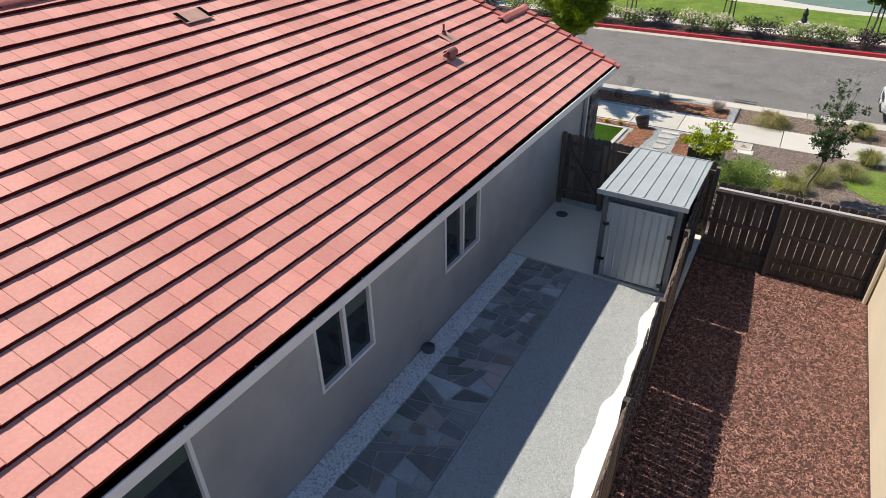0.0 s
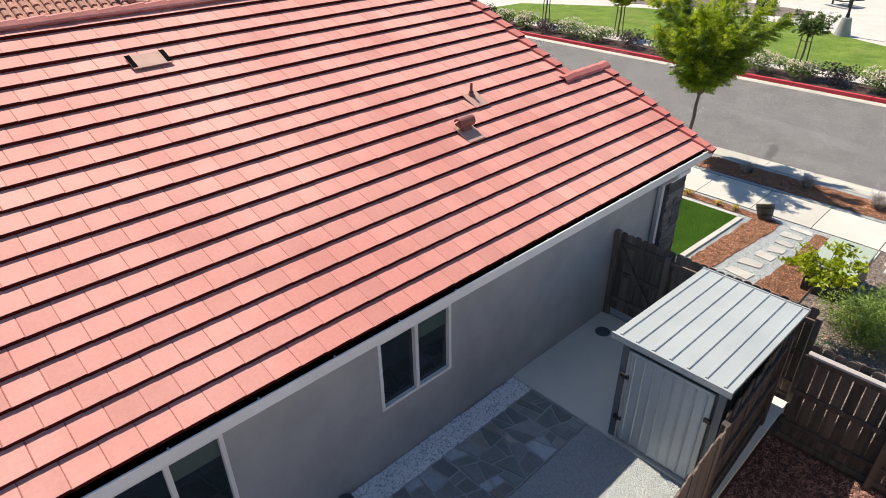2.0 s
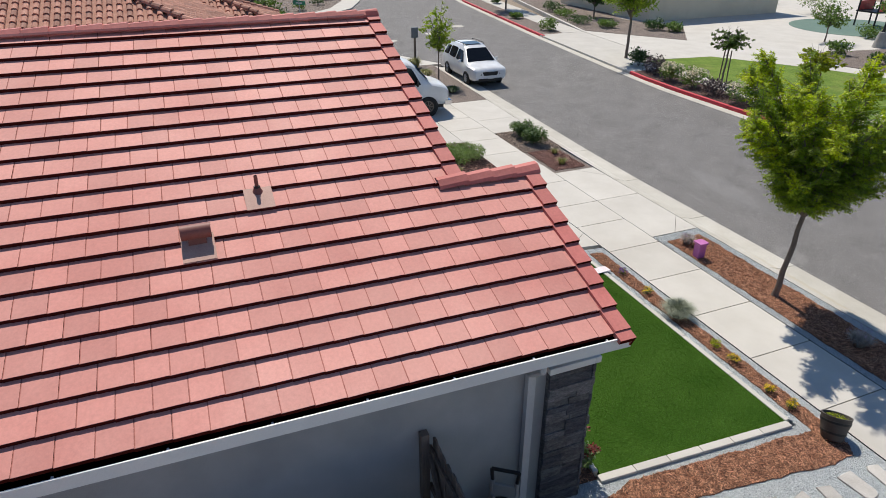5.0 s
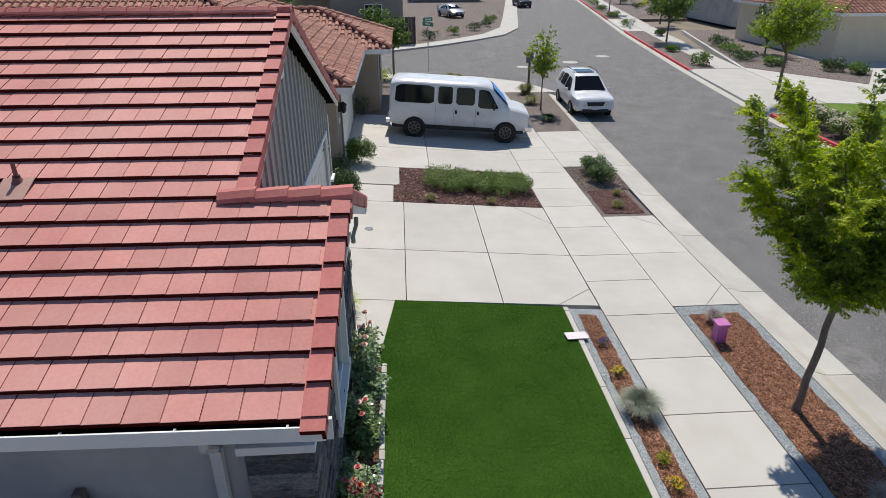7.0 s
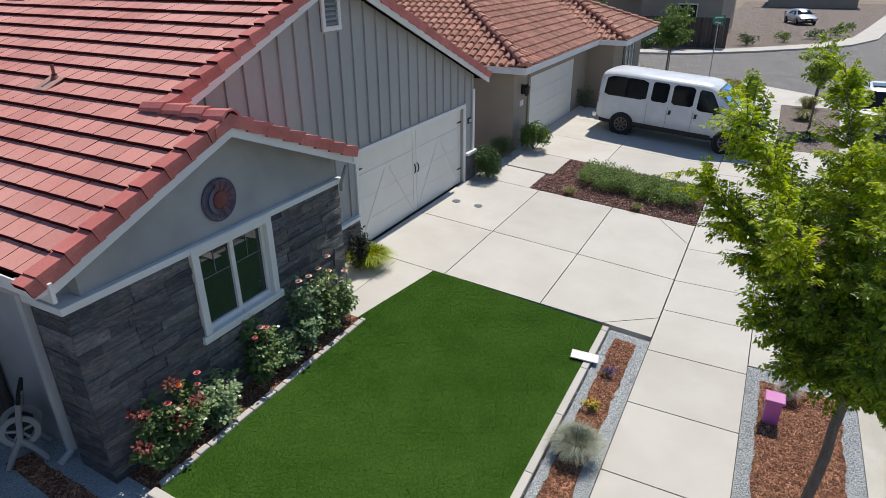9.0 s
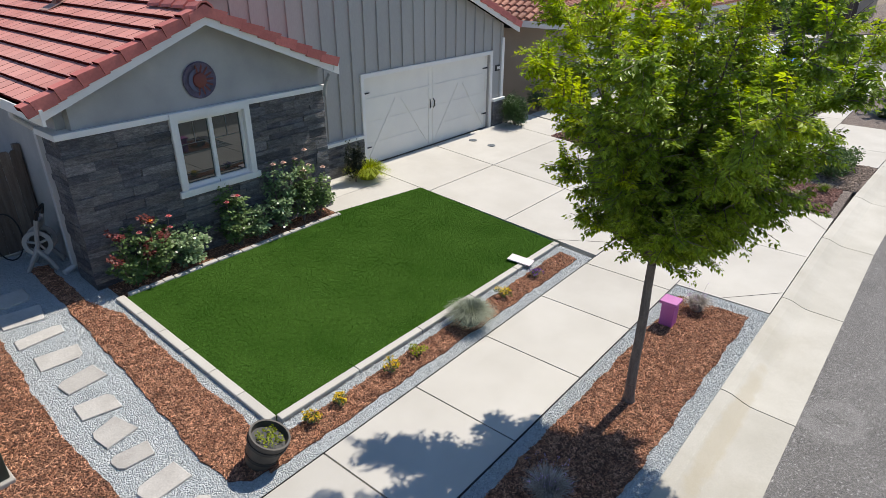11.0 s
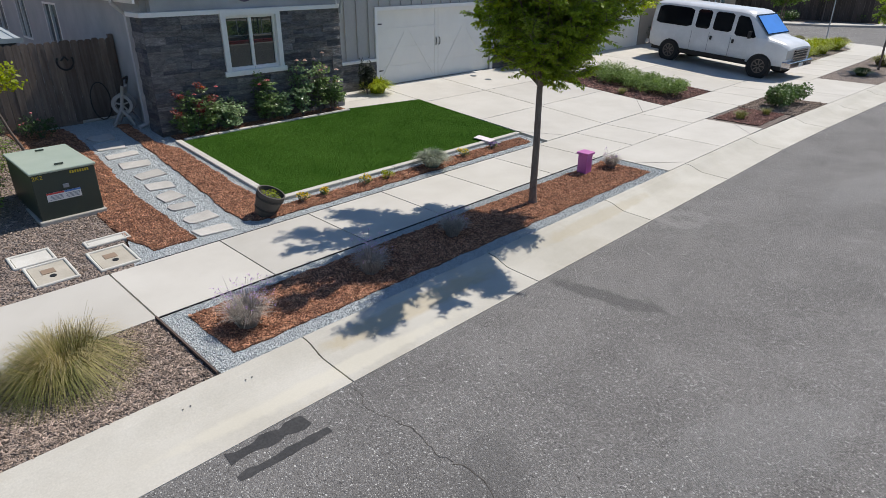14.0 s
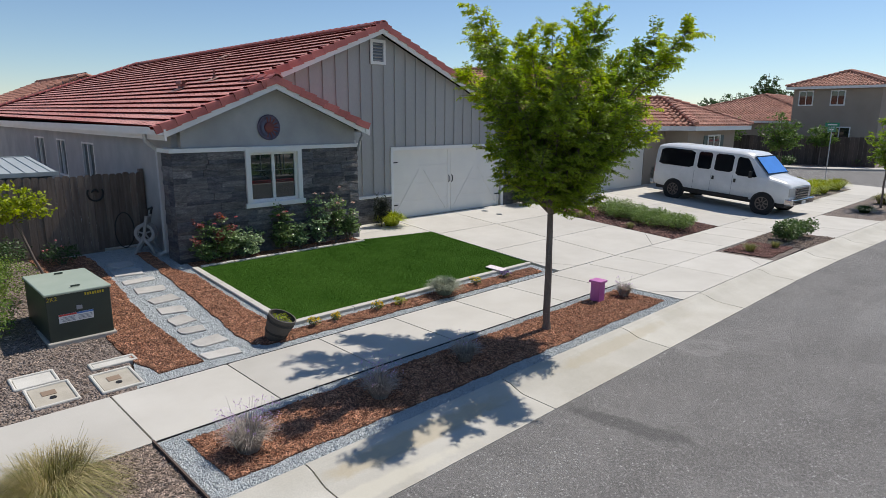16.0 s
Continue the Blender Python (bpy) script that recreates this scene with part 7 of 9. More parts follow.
def arch(parent, x, y, r, sgn):
    m = pose(x, y, r, 0, 90, 0)
    Geo().lathe((0, 0, 0), [(0.001, -0.012), (r * 1.15, -0.012), (r * 1.15, 0.012), (0.001, 0.012)], 30, m=m).done("wheel_arch", M_BLACK, parent)


def front_panel(parent, pts, mat, name, d=0.012):
    """A thin plate through four points, thickened along y."""
    v = list(pts) + [(x, y - d, z) for x, y, z in pts]
    return Geo().add(v, [(0, 1, 2, 3), (7, 6, 5, 4), (0, 4, 5, 1), (1, 5, 6, 2), (2, 6, 7, 3), (3, 7, 4, 0)]).done(name, mat, parent)


def passenger_van():
    t = thing("passenger_van", (0, 0, 0), "white long passenger van with dark windows and a blue sunshade", "van")
    L = Loft([(-2.72, 0.62, 1.26, 1.98, 0.93, 0.83), (-2.66, 0.52, 1.29, 2.10, 0.97, 0.87), (-2.5, 0.48, 1.30, 2.16, 0.995, 0.89), (-2.1, 0.46, 1.31, 2.19, 1.0, 0.90), (0.8, 0.46, 1.31, 2.18, 1.0, 0.895), (1.08, 0.46, 1.31, 2.15, 1.0, 0.885), (1.24, 0.46, 1.31, 2.08, 1.0, 0.87), (1.88, 0.46, 1.31, 1.44, 1.0, 0.90), (2.0, 0.46, 1.27, 1.38, 0.995, 0.90), (2.45, 0.48, 1.20, 1.30, 0.985, 0.89), (2.68, 0.5, 1.10, 1.22, 0.965, 0.88), (2.76, 0.52, 1.0, 1.12, 0.945, 0.87)])
    body = L.body("body", M_CARW, t)
    for s in (-1, 1):
        L.window(-2.52, -1.0, 0.06, 0.92, s, body, slant0=0.05)
        L.window(-0.84, -0.28, 0.08, 0.92, s, body)
        L.window(-0.14, 0.58, 0.08, 0.92, s, body)
        L.window(0.72, 1.56, -0.02, 0.88, s, body, slant1=-0.42)
        for y in (-0.92, -0.21, 0.64):
            g = Geo()
            p = [L.side_point(y, 0.0, s, 0.002)]
            g.box(s * 1.007 - 0.003, s * 1.007 + 0.003, y - 0.006, y + 0.006, 0.56, 1.27)
            g.done("door_seam", M_GREYINK, body)
        Geo().box(s * 1.0, s * 1.03, 0.70, 0.78, 1.02, 1.16).done("door_handle", M_BLACK, body, bevel=0.006)
        Geo().box(s * 1.0, s * 1.03, -0.16, -0.08, 1.02, 1.16).done("door_handle", M_BLACK, body, bevel=0.006)
        Geo().box(s * 1.02, s * 1.2, 1.3, 1.38, 1.28, 1.52).done("mirror", M_BLACK, t, bevel=0.015)
        front_panel(body, [(s * 0.60, 2.80, 0.76), (s * 0.955, 2.765, 0.76), (s * 0.945, 2.755, 1.06), (s * 0.60, 2.79, 1.06)], M_LAMP, "headlight", 0.06)
        front_panel(body, [(s * 0.80, -2.745, 1.0), (s * 0.955, -2.70, 1.0), (s * 0.935, -2.69, 1.36), (s * 0.80, -2.74, 1.36)], M_TAIL, "tail_light", -0.03)
        Geo().box(s * 0.99, s * 1.01, -1.3, 1.35, 0.44, 0.54).done("sill_trim", M_BLACK, body)
        for y in (-1.72, 1.87):
            arch(body, s * 0.986, y, 0.385, s)
            wheel(t, s * 0.90, y, 0.40, 0.30, s, M_RIMG)
    screen = front_panel(body, [(-0.81, 1.27, 2.06), (0.81, 1.27, 2.06), (0.90, 1.89, 1.455), (-0.90, 1.89, 1.455)][::-1], M_CARGL, "windscreen", -0.008)
    front_panel(screen, [(-0.75, 1.33, 2.02), (0.75, 1.33, 2.02), (0.83, 1.86, 1.50), (-0.83, 1.86, 1.50)][::-1], M_SHADE, "sunshade", -0.013)
    front_panel(body, [(-0.57, 2.83, 0.70), (0.57, 2.83, 0.70), (0.57, 2.81, 1.08), (-0.57, 2.81, 1.08)], M_CHROME, "grille", 0.06)
    for k in range(4):
        Geo().box(-0.52, 0.52, 2.80, 2.838, 0.73 + k * 0.09, 0.775 + k * 0.09).done("grille_slot", M_BLACK, body)
    Geo().box(-0.97, 0.97, 2.62, 2.92, 0.46, 0.68).done("bumper", M_CHROME, t, "chrome front bumper", bevel=0.03)
    Geo().box(-0.95, 0.95, -2.86, -2.68, 0.5, 0.68).done("bumper", M_CHROME, t, "chrome rear bumper", bevel=0.03)
    Geo().box(-0.16, 0.16, 2.92, 2.93, 0.48, 0.6).done("number_plate", M_PLATE, t)
    Geo().box(-0.85, 0.85, -2.6, 2.6, 0.34, 0.54).done("underbody", M_BLACK, t)
    return t


def crossover(paint, label, kind="suv"):
    t = thing("car", (0, 0, 0), label, "car")
    if kind == "suv":
        L = Loft([(-2.3, 0.5, 0.95, 1.35, 0.84, 0.62), (-2.2, 0.36, 1.0, 1.58, 0.91, 0.64), (-1.5, 0.30, 1.02, 1.70, 0.94, 0.66), (-0.2, 0.30, 1.0, 1.74, 0.945, 0.66), (0.35, 0.30, 0.99, 1.66, 0.945, 0.64), (1.12, 0.30, 0.98, 1.08, 0.94, 0.78), (1.6, 0.30, 0.92, 1.0, 0.93, 0.78), (2.1, 0.34, 0.90, 0.97, 0.90, 0.80), (2.27, 0.38, 0.84, 0.90, 0.86, 0.76), (2.33, 0.42, 0.76, 0.82, 0.80, 0.70)])
        wins, ws = ((-1.95, -1.25, 0.12, 0.88, 0.12, 0), (-1.15, -0.25, 0.1, 0.9, 0, 0), (-0.15, 0.85, 0.08, 0.88, 0, -0.42)), ((0.38, 1.62), (1.10, 1.09))
        axle, R, fy, zf = 1.36, 0.35, 2.33, 0.60
    else:
        L = Loft([(-2.35, 0.5, 0.85, 1.0, 0.78, 0.66), (-2.2, 0.34, 0.9, 1.04, 0.86, 0.7), (-1.65, 0.28, 0.92, 1.1, 0.89, 0.68), (-0.9, 0.26, 0.92, 1.42, 0.9, 0.58), (0.0, 0.26, 0.92, 1.46, 0.9, 0.58), (0.4, 0.26, 0.91, 1.36, 0.9, 0.58), (1.15, 0.27, 0.88, 0.98, 0.89, 0.74), (1.9, 0.3, 0.76, 0.84, 0.86, 0.72), (2.3, 0.4, 0.62, 0.68, 0.74, 0.64)])
        wins, ws = ((-1.35, -0.45, 0.1, 0.85, 0.35, 0), (-0.35, 0.8, 0.08, 0.85, 0, -0.4)), ((0.42, 1.33), (1.12, 0.99))
        axle, R, fy, zf = 1.4, 0.32, 2.3, 0.46
    body = L.body("body", paint, t)
    for s in (-1, 1):
        for y0, y1, a, b, s0, s1 in wins:
            L.window(y0, y1, a, b, s, body, slant0=s0, slant1=s1)
        Geo().box(s * 0.95, s * 1.1, 0.62, 0.72, 1.0, 1.14).done("mirror", paint, t, bevel=0.02)
        front_panel(body, [(s * 0.46, fy + 0.012, zf + 0.03), (s * 0.80, fy - 0.02, zf + 0.05), (s * 0.86, fy - 0.10, zf + 0.2), (s * 0.52, fy - 0.012, zf + 0.19)], M_DLAMP, "headlight", 0.06)
        front_panel(body, [(s * 0.6, -2.31, 0.85), (s * 0.84, -2.24, 0.85), (s * 0.84, -2.2, 1.08), (s * 0.62, -2.27, 1.08)], M_TAIL, "tail_light", -0.05)
        for y in (-axle, axle):
            arch(body, s * 0.915, y, R * 0.97, s)
            wheel(t, s * 0.86, y, R, 0.22, s, M_CARS)
    (ya, za), (yb, zb2) = ws
    front_panel(body, [(-0.56, ya + 0.02, za), (0.56, ya + 0.02, za), (0.74, yb + 0.02, zb2), (-0.74, yb + 0.02, zb2)][::-1], M_CARGL, "windscreen", -0.03)
    front_panel(body, [(-0.36, fy + 0.015, zf), (0.36, fy + 0.015, zf), (0.42, fy + 0.008, zf + 0.18), (-0.42, fy + 0.008, zf + 0.18)], M_BLACK, "grille", 0.05)
    Geo().box(-0.62, 0.62, fy - 0.2, fy + 0.03, 0.32, 0.46).done("lower_intake", M_BLACK, t, bevel=0.02)
    Geo().box(-0.16, 0.16, fy + 0.03, fy + 0.04, 0.44, 0.54).done("number_plate", M_PLATE, t)
    Geo().box(-0.7, 0.7, -1.9, 1.9, 0.2, 0.4).done("underbody", M_BLACK, t)
    if kind == "suv":
        for s in (-1, 1):
            g = Geo()
            g.tube([(s * 0.56, -1.5, 1.72), (s * 0.56, -1.4, 1.79), (s * 0.56, 0.0, 1.81), (s * 0.56, 0.15, 1.72)], 0.018, 8)
            g.done("roof_rail", M_BLACK, t, smooth=True)
        Geo().box(-0.42, 0.42, -0.75, 0.05, 1.752, 1.762).done("sunroof", M_CARGL, body)
    return t


van = passenger_van()
van.matrix_basis = pose(-24.75, 18.55, lot(-24.75, 18.6), -3.6, 0, -4)
suv = crossover(M_CARW, "white crossover car parked at the kerb")
suv.matrix_basis = pose(-30.0, 25.25, ROAD_Z, 0, 0, -91.5)
sedan = crossover(M_CARS, "silver saloon car parked on a distant driveway", "saloon")
sedan.matrix_basis = pose(-79.0, 22.6, 0.0, 0, 0, -70)
dark_car = crossover(M_CARD, "dark blue car parked far down the street")
dark_car.matrix_basis = pose(-95.0, 34.2, ROAD_Z, 0, 0, -86)
near_suv = crossover(M_CARW, "white crossover car parked by the kerb beyond the fence")
near_suv.matrix_basis = pose(5.1, 25.2, ROAD_Z, 0, 0, 90)

# ---- neighbouring houses with barrel tiles ----
def barrel_slope(p0, p1, up, hip0, hip1, rise, length, out_v, out_f, pitch=0.30, course=0.40):
    """Half-round tiles up one slope. p0 to p1: the eave; up: unit plan vector up the slope; hip0, hip1: plan run taken off per metre at each end."""
    p0, p1, up = Vector(p0), Vector(p1), Vector((*up, 0))
    e = p1 - p0
    W = e.length
    ex = e.normalized()
    sl = math.sqrt(1 + rise * rise)
    uv = (up + Vector((0, 0, rise))) / sl
    nv = ex.cross(uv)
    if nv.z < 0:
        nv = -nv
    s = pitch / 2
    while s < W:
        lim = length
        if hip0:
            lim = min(lim, s / hip0)
        if hip1:
            lim = min(lim, (W - s) / hip1)
        lim *= sl
        d = 0.0
        while d < lim - 0.05:
            d2 = min(d + course + 0.04, lim + 0.05)
            k = len(out_v)
            for dd, lift, rr in ((d, 0.05, 0.098), (d2, 0.012, 0.088)):
                for a in (0, 36, 72, 108, 144, 180):
                    q = p0 + ex * (s + rr * math.cos(math.radians(a))) + uv * dd + nv * (lift + rr * 0.8 * math.sin(math.radians(a)))
                    out_v.append(tuple(q))
            for i in range(5):
                out_f.append((k + i, k + i + 1, k + 7 + i, k + 6 + i))
            out_f.append((k, k + 5, k + 4, k + 3))
            out_f.append((k, k + 3, k + 2, k + 1))
            d += course
        s += pitch


def cap_line(a, b, out_v, out_f, step=0.42, r=0.13):
    a, b = Vector(a), Vector(b)
    d = (b - a)
    n = max(1, int(d.length / step))
    dn = d.normalized()
    side = dn.cross(Vector((0, 0, 1))).normalized()
    upv = side.cross(dn)
    for i in range(n):
        q0, q1 = a + d * (i / n), a + d * ((i + 1.1) / n)
        k = len(out_v)
        for q, lift, rr in ((q0, 0.10, r), (q1, 0.06, r * 0.88)):
            for ang in (-10, 30, 70, 110, 150, 190):
                out_v.append(tuple(q + side * rr * math.cos(math.radians(ang)) + upv * (lift + rr * math.sin(math.radians(ang)))))
        for j in range(5):
            out_f.append((k + j, k + j + 1, k + 7 + j, k + 6 + j))
        out_f.append((k, k + 5, k + 4, k + 3))
        out_f.append((k, k + 3, k + 2, k + 1))


def hip_block(parent, x0, x1, y0, y1, z, rise, ridge_axis, wall_mat, over=0.6, z0=0.0, detail=True, mat=None):
    """Walls under a hipped roof over a rectangle of eaves."""
    mat = mat or M_SROOF
    w, d = x1 - x0, y1 - y0
    half = min(w, d) / 2
    zt = z + half * rise
    ra, rb = ((x0 + half, (y0 + y1) / 2), (x1 - half, (y0 + y1) / 2)) if w >= d else (((x0 + x1) / 2, y0 + half), ((x0 + x1) / 2, y1 - half))
    base = Geo()
    c = [(x0, y0, z), (x1, y0, z), (x1, y1, z), (x0, y1, z), (*ra, zt), (*rb, zt)]
    if w >= d:
        fs = [(0, 1, 5, 4), (1, 2, 5), (2, 3, 4, 5), (3, 0, 4), (3, 2, 1, 0)]
    else:
        fs = [(0, 1, 4), (1, 2, 5, 4), (2, 3, 5), (3, 0, 4, 5), (3, 2, 1, 0)]
    base.add(c, fs)
    rf = base.done("roof", mat, parent, "hipped roof of brown barrel tiles")
    Geo().prism(rect(x0 + over, x1 - over, y0 + over, y1 - over), z0, z - 0.02).done("wall", wall_mat, parent)
    g = Geo().pierced("x", [x0, x0 + 0.04, x1 - 0.04, x1], [y0, y0 + 0.04, y1 - 0.04, y1], {(1, 1)}, z - 0.2, z)
    g.v = [(a, c2, b) for a, b, c2 in g.v]
    g.done("eaves_board", M_WHITE, parent, "pale eaves board")
    Geo().box(x0 + 0.04, x1 - 0.04, y0 + 0.04, y1 - 0.04, z - 0.04, z - 0.022).done("soffit", M_WHITE, parent)
    if detail:
        v, f = [], []
        barrel_slope((x0, y0, z), (x1, y0, z), (0, 1), 1, 1, rise, half, v, f)
        barrel_slope((x1, y1, z), (x0, y1, z), (0, -1), 1, 1, rise, half, v, f)
        barrel_slope((x1, y0, z), (x1, y1, z), (-1, 0), 1, 1, rise, half, v, f)
        barrel_slope((x0, y1, z), (x0, y0, z), (1, 0), 1, 1, rise, half, v, f)
        for p in ((x0, y0), (x1, y0), (x1, y1), (x0, y1)):
            e = ra if (Vector(p) - Vector(ra)).length < (Vector(p) - Vector(rb)).length else rb
            cap_line((*p, z), (*e, zt), v, f)
        cap_line((*ra, zt), (*rb, zt), v, f)
        bulk("tile_field", v, f, mat, rf, kind="stuff")
    return rf


def wall_window_y(parent, x0, x1, z0, z1, y, mat=M_WHITE, shutters=False):
    """A framed window on a face towards +y."""
    xm2 = (x0 + x1) / 2
    w = Geo().pierced("x", [x0 - 0.08, x0, xm2 - 0.03, xm2 + 0.03, x1, x1 + 0.08], [z0 - 0.1, z0, z1, z1 + 0.09], {(1, 1), (3, 1)}, y, y + 0.05).done("window", mat, parent)
    Geo().box(x0, x1, y + 0.004, y + 0.02, z0, z1).done("pane", M_GLASS, w)
    if shutters:
        for a, b in ((x0 - 0.5, x0 - 0.12), (x1 + 0.12, x1 + 0.5)):
            Geo().box(a, b, y + 0.002, y + 0.04, z0 - 0.05, z1 + 0.05).done("shutter", M_BLIND, w, "grey-green shutter")


def wall_window_x(parent, y0, y1, z0, z1, x):
    ym2 = (y0 + y1) / 2
    w = Geo().pierced("y", [y0 - 0.08, y0, ym2 - 0.03, ym2 + 0.03, y1, y1 + 0.08], [z0 - 0.1, z0, z1, z1 + 0.09], {(1, 1), (3, 1)}, x, x + 0.05).done("window", M_WHITE, parent)
    Geo().box(x + 0.004, x + 0.02, y0, y1, z0, z1).done("pane", M_GLASS, w)


M_BROWNW = surf("brown_stucco", (0.21, 0.16, 0.125), (0.25, 0.19, 0.15), rough=0.92, big=0.8, fine=100, amount=0.08, bump=0.3, depth=0.004)
nb = thing("house", (-26, 6, 0.4), "tan stucco neighbouring house with brown barrel-tiled hips", "house")
hip_block(nb, -34.05, -19.05, -9.5, 14.85, 3.12, 0.40, "y", M_TAN)
hip_block(nb, -34.05, -27.4, 8.0, 15.95, 3.12, 0.40, "y", M_TAN)
nd = Geo().box(-25.9, -21.0, 14.25, 14.28, 0.4, 2.55).done("garage_door", M_GARAGE, nb, "plain white garage door")
for r in range(4):
    Geo().box(-25.88, -21.02, 14.281, 14.292, 0.41 + r * 0.535, 0.93 + r * 0.535).done("door_panel", M_GARAGE, nd)
Geo().pierced("x", [-26.05, -25.9, -21.0, -20.85], [0.4, 2.55, 2.68], {(1, 0)}, 14.25, 14.31).done("garage_trim", M_TAN, nb)
wall_window_y(nb, -31.5, -30.2, 1.5, 2.6, 15.35, shutters=True)
for x, y in ((-20.35, 14.3),):
    lamp = Geo().box(x - 0.06, x + 0.06, y - 0.06, y + 0.03, 2.1, 2.4).done("wall_lantern", M_BLACK, nb, "black wall lantern", bevel=0.01)
    Geo().lathe((x, y + 0.12, 2.05), [(0.03, 0), (0.08, 0.06), (0.1, 0.26), (0.12, 0.28), (0.02, 0.38)], 8).done("lantern_head", M_BLACK, lamp)
    Geo().box(x - 0.02, x + 0.02, y, y + 0.12, 2.36, 2.40).done("lantern_arm", M_BLACK, lamp)
Geo().box(-20.5, -20.2, 14.251, 14.27, 1.72, 1.9).done("plaque", M_WHITE, nb, "small white wall plaque")

# the house beyond the fence on the other side: only its cream wall is seen
rn = thing("house", (6, 4, 0.3), "cream stucco wall of the house beyond the fence", "house")
Geo().prism([(2.28, 13.2), (2.28, -12), (9.5, -12), (9.5, 13.2)][::-1], 0.0, 2.9).done("wall", M_CREAM, rn)
hip_block(rn, 1.95, 9.9, -12.5, 13.6, 2.95, 0.40, "y", M_CREAM, over=0.4, detail=False)
g = Geo()
g.cyl((2.22, 12.3, 0.2), (2.22, 12.3, 2.8), 0.04, 0.04, 10)
g.done("downpipe", M_CREAM, rn, "cream downpipe")

# two-storey house over the side street, its lower wing and a board fence
ts = thing("house", (-64, 14, 0), "two-storey grey-tan stucco house with a tiled hip roof", "house")
hip_block(ts, -72.0, -57.5, 9.9, 17.2, 6.1, 0.36, "x", M_TAN, over=0.5)
for y0, y1 in ((10.9, 11.85), (13.25, 14.15)):
    wall_window_x(ts, y0, y1, 4.65, 5.7, -58.0)
wall_window_x(ts, 13.4, 14.8, 1.6, 2.8, -58.0)
bw = thing("house", (-75, 2, 0), "single-storey tan house with a brown tile roof behind the fence", "house")
hip_block(bw, -86.0, -62.0, -5.0, 12.4, 3.3, 0.30, "x", M_TAN)
bh = thing("house", (-12, -18, 0.4), "brown house with a tiled gable behind the back fence", "house")
bx, bz, half = -10.55, 5.77, 8.0
Geo().wallpoly([(bx - half + 0.4, 0.0), (bx + half - 0.4, 0.0), (bx + half - 0.4, bz - 0.43* (half - 0.4) - 0.12), (bx, bz - 0.12), (bx - half + 0.4, bz - 0.43 * (half - 0.4) - 0.12)], -14.6, -14.35).done("wall", M_BROWNW, bh, "brown stucco gable wall")
v, f = [], []
bg = Geo()
for s in (1, -1):
    slab3(bg, [(bx + s * half, -14.0, bz - 0.43 * half), (bx + s * half, -27.0, bz - 0.43 * half), (bx, -27.0, bz), (bx, -14.0, bz)][::s])
    barrel_slope((bx + s * half, -14.0 if s < 0 else -27.0, bz - 0.43 * half), (bx + s * half, -27.0 if s < 0 else -14.0, bz - 0.43 * half), (-s, 0), 0, 0, 0.43, half, v, f)
    cap_line((bx + s * half, -14.05, bz - 0.43 * half), (bx, -14.05, bz), v, f)
cap_line((bx, -14.0, bz), (bx, -27.0, bz), v, f)
rf = bg.done("roof", M_SROOF, bh, "brown barrel-tiled gable roof")
bulk("tile_field", v, f, M_SROOF, rf, kind="stuff")
ff = thing("fence", (-54, 12, 0), "long dark wooden board fence along the side street", "fence")
yy = -12.0
while yy < 17.5:
    Geo().box(-54.02, -53.98, yy, yy + 0.285, 0.0, 2.15 + RNG.uniform(-0.02, 0.02)).done("board", M_DWOOD, ff)
    yy += 0.3

# houses across the street
ac = thing("house", (-47, 52, 0), "cream house across the street with a tan tiled roof", "house")
hip_block(ac, -56.0, -41.5, 45.5, 60.0, 3.2, 0.40, "y", M_CREAM, over=0.5)
ac2 = thing("house", (-75, 58, 0), "grey stucco house further along the street", "house")
hip_block(ac2, -84.0, -64.0, 50.0, 66.0, 3.2, 0.38, "x", M_STUCCO, over=0.5, detail=False)
ac3 = thing("house", (-110, 40, 0), "distant tan house at the bend of the street", "house")
hip_block(ac3, -124.0, -106.0, 18.0, 30.0, 3.4, 0.38, "x", M_TAN, over=0.5, detail=False)

# ---- far side of the street: gutter, red kerb, planting, walks, lawn ----
def ribbon(name, off0, off1, z0, z1, mat, label, category, x_from=60.0, x_to=-160.0, step=6.0, kind="structure"):
    """A strip that follows the far kerb line, between two offsets from it."""
    g = Geo()
    xs2 = []
    x = x_from
    while x > x_to:
        xs2.append(x)
        x -= step
    xs2.append(x_to)
    for a, b in zip(xs2, xs2[1:]):
        ya, yb = far_kerb(a), far_kerb(b)
        g.prism([(b, yb + off0), (a, ya + off0), (a, ya + off1), (b, yb + off1)], z0, z1)
    return g.done(name, mat, label=label, category=category, kind=kind)


ribbon("gutter", -0.45, 0.0, -0.4, ROAD_Z + 0.006, M_KERB, "pale concrete gutter along the far kerb", "gutter")
red_kerb = thing("red_kerb", (-20, 33.2, 0), "red-painted no-parking kerb along the park", "kerb", kind="structure")
for a, b in ((40.0, -27.5), (-39.5, -63.0), (-74.0, -110.0)):
    x = a
    while x > b:
        x2 = max(x - 3.0, b)
        ya, yb = far_kerb(x), far_kerb(x2)
        Geo().prism([(x2 + 0.01, yb), (x - 0.01, ya), (x - 0.01, ya + 0.17), (x2 + 0.01, yb + 0.17)], -0.4, 0.04).done("kerb_length", M_RED, red_kerb, bevel=0.015)
        x = x2
M_PRINT = plain("faded_white_stencil", (0.72, 0.42, 0.42), 0.8)
for x in (-3.2, -16.5):
    writing("NO PARKING FIRE LANE", pose(x, far_kerb(x) - 0.004, -0.085, 90, 0, 0), 0.105, M_PRINT, red_kerb)
ribbon("planting_strip", 0.17, 1.9, -0.4, 0.0, M_DBARK, "planting strip along the far kerb", "mulch bed", 60, -27.5)
